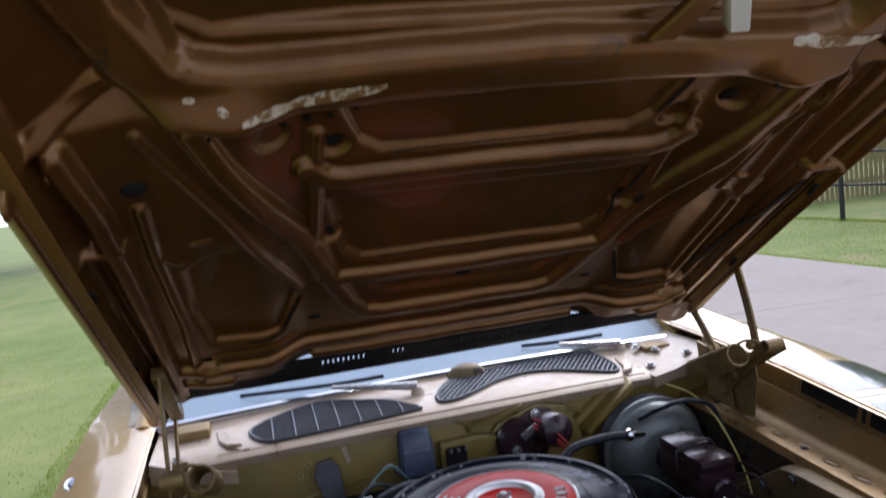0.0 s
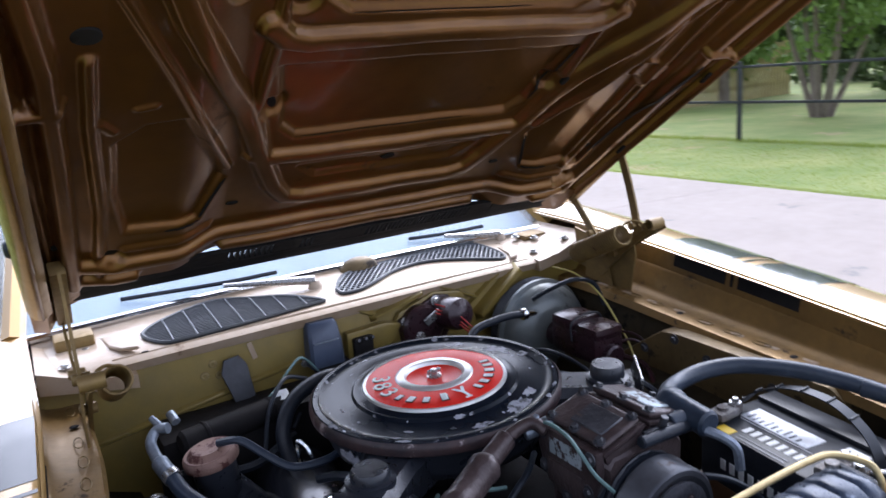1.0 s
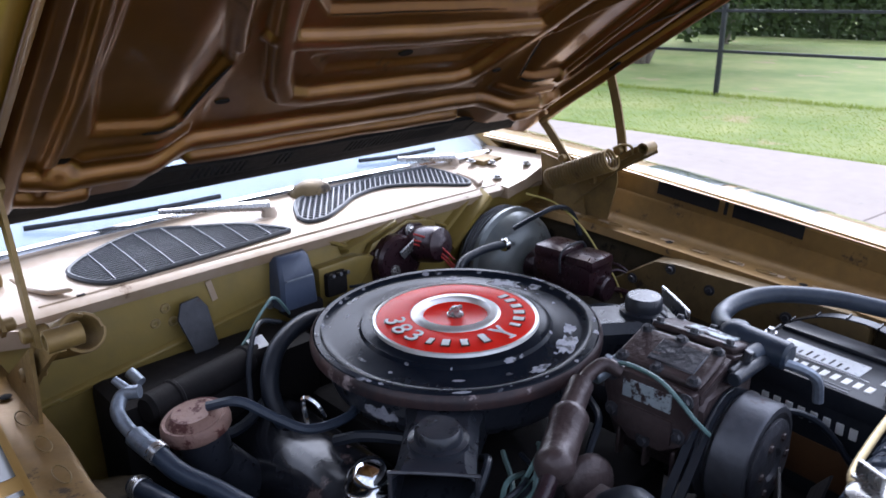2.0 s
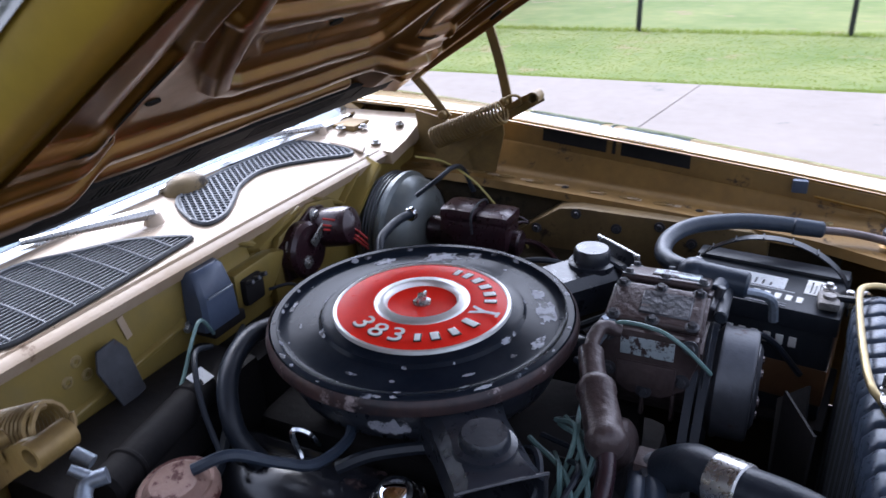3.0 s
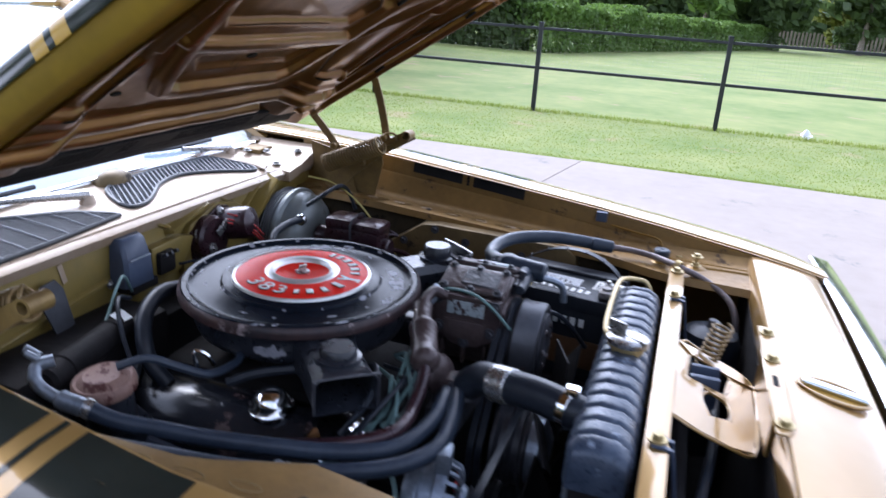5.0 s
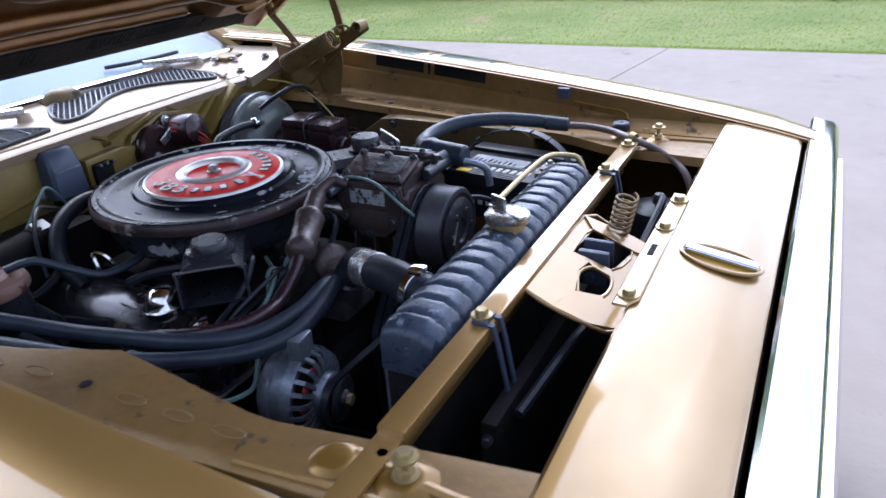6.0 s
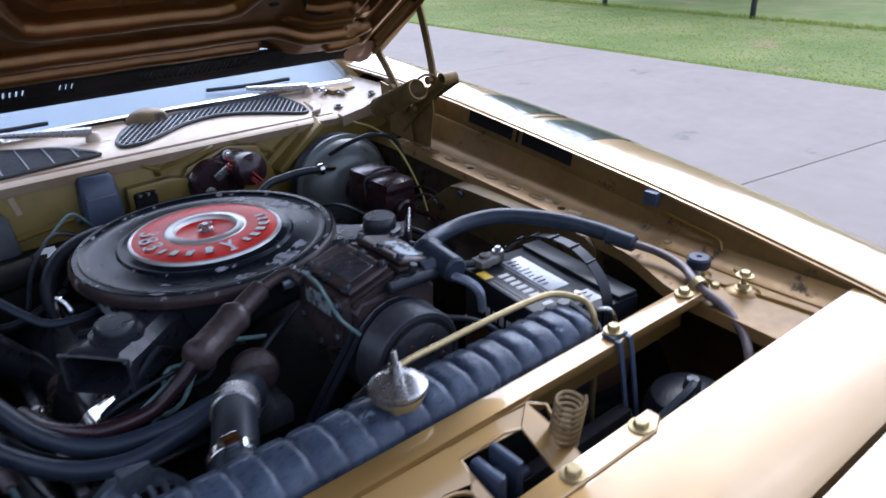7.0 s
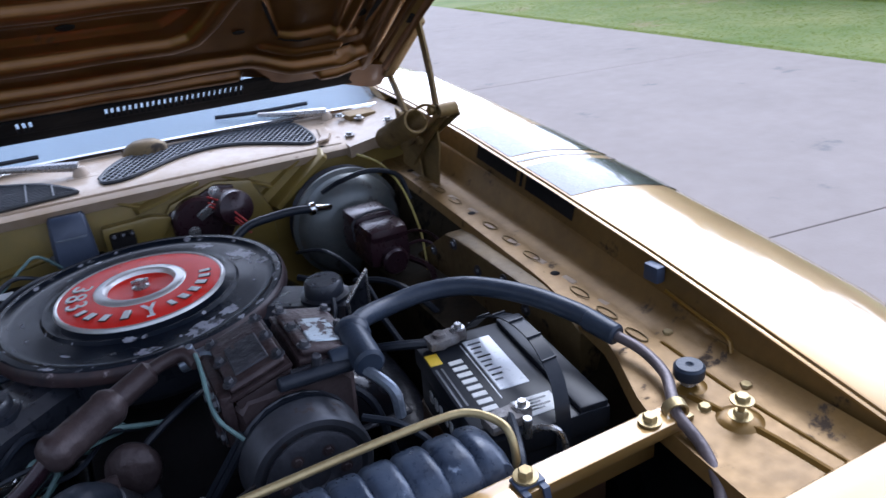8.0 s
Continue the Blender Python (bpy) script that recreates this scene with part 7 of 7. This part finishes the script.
for px, py, ends, nm in ((-0.035, 0.452, ((-0.12, 0.475), (-0.22, 0.505), (-0.42, 0.535)), "a"), (0.5, 0.5, ((0.42, 0.512), (0.35, 0.53), (0.26, 0.542)), "b")):
    wp = thing("wiper", "parked grey wiper arm below the windshield", "wiper", (px, py, 0.975), "wipers")
    part("pivot", join(cyl((px, py, 0.968), (px, py, 0.992), 0.017, 0.012, 18, 0.003), box(px - 0.03, px + 0.03, py - 0.02, py + 0.02, 0.966, 0.974, 0.004)), COWL, wp)
    part("arm", tube([(px, py, 0.992), (ends[0][0], ends[0][1], 1.0), (ends[1][0], ends[1][1], 1.008)], lambda t: 0.011 - 0.006 * t, 8), STEEL, wp)
    part("blade", tube([(ends[1][0] + 0.12, ends[1][1] + 0.005, 1.012), (ends[1][0], ends[1][1] + 0.01, 1.012), (ends[2][0], ends[2][1] + 0.012, 1.014)], 0.005, 6), PLASTIC, wp)

# firewall relief
def ridge(p0, p1, w, h):
    """A pressed ridge on the firewall from (x, z) to (x, z)."""
    d = Vector((p1[0] - p0[0], p1[1] - p0[1])).normalized()
    n = Vector((-d.y, d.x))
    rows = []
    for t in (0.0, 0.06, 0.5, 0.94, 1.0):
        c = Vector(p0).lerp(Vector(p1), t)
        k = 0.15 if t in (0.0, 1.0) else 1.0
        rows.append([(c.x + n.x * w * e, 0.3345 - h * u * k, c.y + n.y * w * e) for e, u in ((-1, -0.05), (-0.55, 0.8), (-0.35, 1), (0.35, 1), (0.55, 0.8), (1, -0.05))])
    part("pressed_ridge", loft(rows, True, True), GOLD_OLIVE, fire, "pressed ridge")


def facet(poly, h, bev=0.006):
    """A raised field of the firewall, an outline in x and z."""
    part("pressed_field", turned(prism(poly, -0.335, -0.335 + h, bev, 2), Matrix(((1, 0, 0, 0), (0, 0, -1, 0), (0, 1, 0, 0), (0, 0, 0, 1)))), GOLD_OLIVE, fire, "raised pressed field")


facet([(-0.03, 0.835), (0.05, 0.83), (0.088, 0.872), (0.1, 0.895), (0.06, 0.905), (-0.03, 0.902)], 0.024)
facet([(0.075, 0.78), (0.3, 0.78), (0.295, 0.86), (0.262, 0.93), (0.19, 0.944), (0.1, 0.915), (0.07, 0.87)], 0.016)
ridge((0.035, 0.914), (0.168, 0.948), 0.0085, 0.018)
ridge((0.0, 0.945), (0.06, 0.915), 0.006, 0.008)
ridge((0.296, 0.855), (0.428, 0.952), 0.014, 0.03)
ridge((0.27, 0.88), (0.375, 0.95), 0.005, 0.012)
ridge((0.2, 0.952), (0.31, 0.9), 0.005, 0.012)
ridge((-0.6, 0.80), (-0.258, 0.846), 0.007, 0.007)
ridge((-0.262, 0.845), (-0.12, 0.866), 0.007, 0.007)
for x, z in ((-0.30, 0.905), (-0.318, 0.885), (-0.29, 0.88)):
    part("hole_rim", lathe([(0.009, 0.0), (0.007, 0.003), (0.004, 0.003), (0.0035, 0.0)], 14, along((x, 0.336, z), (x, 0.3, z))), BRASS, fire)
part("tape_strip", turned(box(-0.005, 0.005, -0.001, 0.0, -0.018, 0.018), Matrix.Translation((-0.222, 0.3335, 0.912)) @ Matrix.Rotation(radians(-14), 4, "Y")), COWL, fire, "short pale strip")

# ---- fender ledge fittings ----
sr = thing("hood_bumper", "black rubber hood bumper on the fender ledge", "rubber bumper", (0.514, -0.615, 0.869))
part("rubber_pad", lathe([(0.0, 0.883), (0.016, 0.883), (0.018, 0.886), (0.018, 0.897), (0.015, 0.9), (0.005, 0.9), (0.0, 0.895)], 22, Matrix.Translation((0.514, -0.615, 0))), RUBBER_BLUE, sr)
part("stem", lathe([(0.012, 0.868), (0.009, 0.874), (0.008, 0.885), (0.0, 0.885)], 16, Matrix.Translation((0.514, -0.615, 0))), STEEL, sr)
for side in (1, -1):
    aps = [o for o in car.children if o.name.startswith("fender_apron")][0 if side == 1 else 1]
    for x, y in ((0.497, -0.656), (0.564, -0.654), (0.575, -0.521)):
        bolt((side * x, y, 0.869), aps, 0.007, 0.007, material=BRASS)
    part("boss", lathe([(0.03, 0.868), (0.022, 0.873), (0.015, 0.876), (0.0, 0.876)], 22, Matrix.Translation((side * 0.513, -0.69, 0))), GOLD_IN, aps)
    part("adjuster_bolt", join(bolt_bm((side * 0.513, -0.69, 0.875), 0.008, 0.008), cyl((side * 0.513, -0.69, 0.88), (side * 0.513, -0.69, 0.902), 0.004, 0.004, 10), bolt_bm((side * 0.513, -0.69, 0.895), 0.008, 0.008)), BRASS, aps)
    part("boss", lathe([(0.026, 0.868), (0.02, 0.872), (0.013, 0.874), (0.0, 0.874)], 22, Matrix.Translation((side * 0.514, -0.615, 0))), GOLD_IN, aps)
    part("bead", tube([(side * 0.5, -0.63, 0.869), (side * 0.515, -0.72, 0.869), (side * 0.52, -0.8, 0.869)], 0.006, 6), GOLD_IN, aps)
    part("bead", tube([(side * 0.555, -0.53, 0.869), (side * 0.545, -0.66, 0.869), (side * 0.545, -0.8, 0.869)], 0.004, 6), GOLD_IN, aps)
    if side < 0:
        continue
    part("stop_block", box(0.594, 0.609, -0.478, -0.452, 0.918, 0.942, 0.003), BLUEGREY, aps, "small dark block on the fender wall")
    part("wire_clip", tube([(side * 0.598, -0.49, 0.914), (side * 0.594, -0.55, 0.906), (side * 0.59, -0.60, 0.9), (side * 0.586, -0.612, 0.885)], 0.0028, 6), GOLD_IN, aps)
    for k in range(9):
        y = 0.2 - 0.075 * k
        z = 0.868 + 0.03 * max(0.0, min(1.0, (y + 0.4) / 0.6))
        part("weld_bead", turned(box(-0.006, 0.006, -0.018, 0.018, -0.001, 0.0025, 0.002, 1), Matrix.Translation((side * (0.565 + 0.012 * (k < 4)), y, z + 0.001))), COWL, aps)

# ---- hood latch, straps, canister, badge ----
la = thing("hood_latch", "gold hood latch plate with spring and catch", "latch", (-0.04, -0.72, 0.84))


def lz(y):
    return 0.874 - (-0.668 - y) * 0.36


pl = bmesh.new()
outer = [(-0.165, -0.668), (-0.172, -0.70), (-0.17, -0.745), (-0.155, -0.782), (-0.06, -0.793), (0.05, -0.795), (0.085, -0.77), (0.09, -0.72), (0.085, -0.668)]
hole1 = [(-0.115, -0.72), (-0.105, -0.745), (-0.075, -0.752), (-0.045, -0.745), (-0.04, -0.72), (-0.07, -0.708)]
hole2 = [(-0.028, -0.685), (-0.028, -0.74), (0.05, -0.752), (0.058, -0.69)]
for ring, r in ((outer, 0.0026), (hole1, 0.003), (hole2, 0.0022)):
    pl = join(pl, tube([(x, y, lz(y)) for x, y in ring + ring[:1]], r, 8, 3))
part("rolled_edge", pl, GOLD, la)
for poly in ([(-0.165, -0.668), (-0.172, -0.705), (-0.118, -0.717), (-0.068, -0.706), (-0.03, -0.712), (-0.03, -0.668)], [(-0.172, -0.703), (-0.17, -0.75), (-0.152, -0.782), (-0.1, -0.748), (-0.118, -0.717)], [(-0.154, -0.781), (-0.06, -0.793), (0.05, -0.795), (0.05, -0.753), (-0.028, -0.742), (-0.072, -0.754), (-0.1, -0.748)], [(-0.042, -0.718), (-0.046, -0.746), (-0.028, -0.741), (-0.029, -0.7)], [(0.052, -0.794), (0.085, -0.77), (0.09, -0.72), (0.085, -0.668), (0.056, -0.69), (0.049, -0.752)], [(-0.03, -0.668), (-0.03, -0.685), (0.057, -0.69), (0.085, -0.668)]):
    b = bmesh.new()
    b.faces.new([b.verts.new((x, y, lz(y))) for x, y in poly])
    part("plate", shell(b, 0.003), GOLD, la)
part("catch", join(box(-0.02, -0.008, -0.735, -0.69, 0.815, 0.868, 0.004), box(0.006, 0.016, -0.735, -0.69, 0.82, 0.874, 0.004), box(-0.015, 0.03, -0.72, -0.705, 0.84, 0.856, 0.004), cyl((-0.03, -0.71, 0.83), (0.04, -0.715, 0.835), 0.007, 0.007, 12)), BLUEGREY, la, "blue-grey steel catch")
part("spring", coil((0.094, -0.716, 0.835), (0.086, -0.733, 0.916), 0.0155, 9, 0.0024, 14, 6), HINGE_M, la, "upright coil spring")
part("mount_flange", prism([(-0.215, -0.789), (-0.215, -0.806), (-0.195, -0.816), (0.12, -0.816), (0.14, -0.806), (0.14, -0.789)], 0.9045, 0.908, 0.002, 1), GOLD, la)
part("flange_slot", box(-0.082, -0.048, -0.806, -0.798, 0.9075, 0.9086, 0.001, 1), DARK, la, "slot, its shade a dark block")
for x, y in ((-0.19, -0.803), (0.11, -0.803), (0.008, -0.803)):
    bolt((x, y, 0.908), la, 0.008, 0.008, material=BRASS)
part("riser", box(-0.15, 0.07, -0.799, -0.794, 0.832, 0.905, 0.001, 1), GOLD, la)
for x in (-0.265, 0.262):
    st = thing("radiator_strap", "blue-grey steel strap below the crossbar", "bracket", (x, -0.66, 0.8))
    part("strap", shell(loft([[(x - 0.014, y, z), (x - 0.007, y, z)] for y, z in ((-0.655, 0.887), (-0.672, 0.886), (-0.678, 0.86), (-0.70, 0.74))]), 0.003), BLUEGREY, st)
    part("strap", shell(loft([[(x + 0.007, y, z), (x + 0.014, y, z)] for y, z in ((-0.655, 0.887), (-0.672, 0.886), (-0.678, 0.86), (-0.70, 0.74))]), 0.003), BLUEGREY, st)
    part("strap_head", box(x - 0.015, x + 0.015, -0.664, -0.645, 0.885, 0.889, 0.001), BLUEGREY, st)
    bolt((x, -0.652, 0.889), st, 0.008, 0.01, material=BRASS)
part("yoke_end", turned(box(-0.06, 0.06, -0.014, 0.014, -0.003, 0.003, 0.001), Matrix.Translation((-0.505, -0.651, 0.873))), GOLD, yoke)
bolt((0.42, -0.652, 0.885), yoke, 0.008, 0.009, material=BRASS)
cn = thing("receiver_canister", "black round canister in front of the radiator", "canister", (0.33, -0.735, 0.6))
part("can", lathe([(0.055, 0.55), (0.058, 0.56), (0.058, 0.785), (0.05, 0.805), (0.03, 0.813), (0.0, 0.815)], 32, Matrix.Translation((0.325, -0.735, 0))), RUBBER, cn)
part("fitting", cyl((0.325, -0.735, 0.81), (0.325, -0.735, 0.83), 0.012, 0.01, 12, 0.002), IRON, cn)
cd = thing("condenser", "black finned condenser in front of the radiator", "condenser", (0, -0.69, 0.5))
part("core", box(-0.34, 0.25, -0.70, -0.68, 0.4, 0.80, 0.003), DARK, cd)
for k in range(9):
    part("pipe", cyl((-0.35, -0.69, 0.42 + 0.045 * k), (0.26, -0.69, 0.42 + 0.045 * k), 0.006, 0.006, 8), IRON, cd)
part("line", tube([(-0.3, -0.71, 0.79), (-0.15, -0.73, 0.81), (0.0, -0.74, 0.79), (0.2, -0.74, 0.8), (0.3, -0.745, 0.826), (0.325, -0.735, 0.822)], 0.007, 8), RUBBER, cd, "black refrigerant line")
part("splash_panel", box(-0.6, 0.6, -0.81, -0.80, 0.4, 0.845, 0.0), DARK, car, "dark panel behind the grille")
bd = thing("emblem_badge", "oval recessed badge with a chrome bar on the header panel", "badge", (-0.045, -0.883, 0.9))
M_BD = Matrix.Translation((-0.045, -0.883, 0.8975)) @ Matrix.Rotation(radians(-6), 4, "Z") @ Matrix.Rotation(radians(7), 4, "X")
ov = [(0.028 * math.cos(t), 0.05 * math.sin(t)) for t in np.linspace(0, 2 * math.pi, 28, endpoint=False)]
part("oval_rim", turned(tube([(x, y, 0.001) for x, y in ov + ov[:1]], 0.0028, 8, 0), M_BD), GOLD, bd)
part("oval_dish", turned(prism([(x * 0.98, y * 0.98) for x, y in ov], -0.002, 0.0012), M_BD), STRIPE_Y, bd, "gold dish")
part("chrome_bar", turned(box(-0.009, 0.009, -0.045, 0.045, 0.001, 0.009, 0.004, 3), M_BD), CHROME, bd, "chrome bar")
# second bright strip and headlamp ring of the nose
part("lower_trim", loft([[(x, y, z - 0.03 * (x / 0.8) ** 2) for y, z in ((-1.02, 0.80), (-1.03, 0.80), (-1.035, 0.79), (-1.03, 0.775), (-1.015, 0.775))] for x in np.linspace(-0.8, 0.8, 24)], True, True), CHROME, car, "second chrome strip of the nose")
part("nose_panel", loft([[(x, y, z - 0.03 * (x / 0.8) ** 2) for y, z in ((-1.0, 0.832), (-1.018, 0.80), (-1.018, 0.60), (-0.99, 0.60), (-0.98, 0.83))] for x in np.linspace(-0.8, 0.8, 24)], True, True), DARK, car, "dark nose below the trim")
# nozzle screws on the windshield base, scrap in the grass
solo("scrap", turned(loft([[(0.08 * x, 0.07 * y, 0.02 + 0.07 * math.sin(2.1 * x + y) * math.cos(1.7 * y)) for x in np.linspace(-1, 1, 8)] for y in np.linspace(-1, 1, 8)]), Matrix.Translation((9.6, -2.13, 0.0))), WHITE, "crumpled white scrap lying in the grass", "litter")

ti = thing("fender_indicator", "small chrome oval indicator lamp on the fender top", "indicator lamp", (-0.725, 0.3, 0.955))
M_TI = Matrix.Translation((-0.722, 0.30, 0.968)) @ Matrix.Rotation(radians(20), 4, "Y")
part("base", turned(prism([(0.014 * math.cos(t), 0.03 * math.sin(t)) for t in np.linspace(0, 6.283, 20, endpoint=False)], 0.0, 0.006, 0.002, 1), M_TI), CHROME, ti)
part("lens", turned(prism([(0.008 * math.cos(t), 0.02 * math.sin(t)) for t in np.linspace(0, 6.283, 16, endpoint=False)], 0.005, 0.009, 0.0015, 1), M_TI), BLUEGREY, ti, "blue-grey lens")
# wooden fence beyond the lawn's end
wf = thing("picket_fence", "yellowish wooden picket fence behind the trees", "fence", (12.5, 12.6, -0.03))
for k in range(70):
    x = 9.8 + 0.14 * k
    part("picket", prism([(x, 12.6), (x + 0.1, 12.6), (x + 0.1, 12.625), (x, 12.625)], -0.05, 1.5 + 0.03 * math.sin(k * 1.7)), WOOD, wf)
for z in (0.3, 1.2):
    part("rail", box(9.8, 19.6, 12.627, 12.66, z, z + 0.08), WOOD, wf)
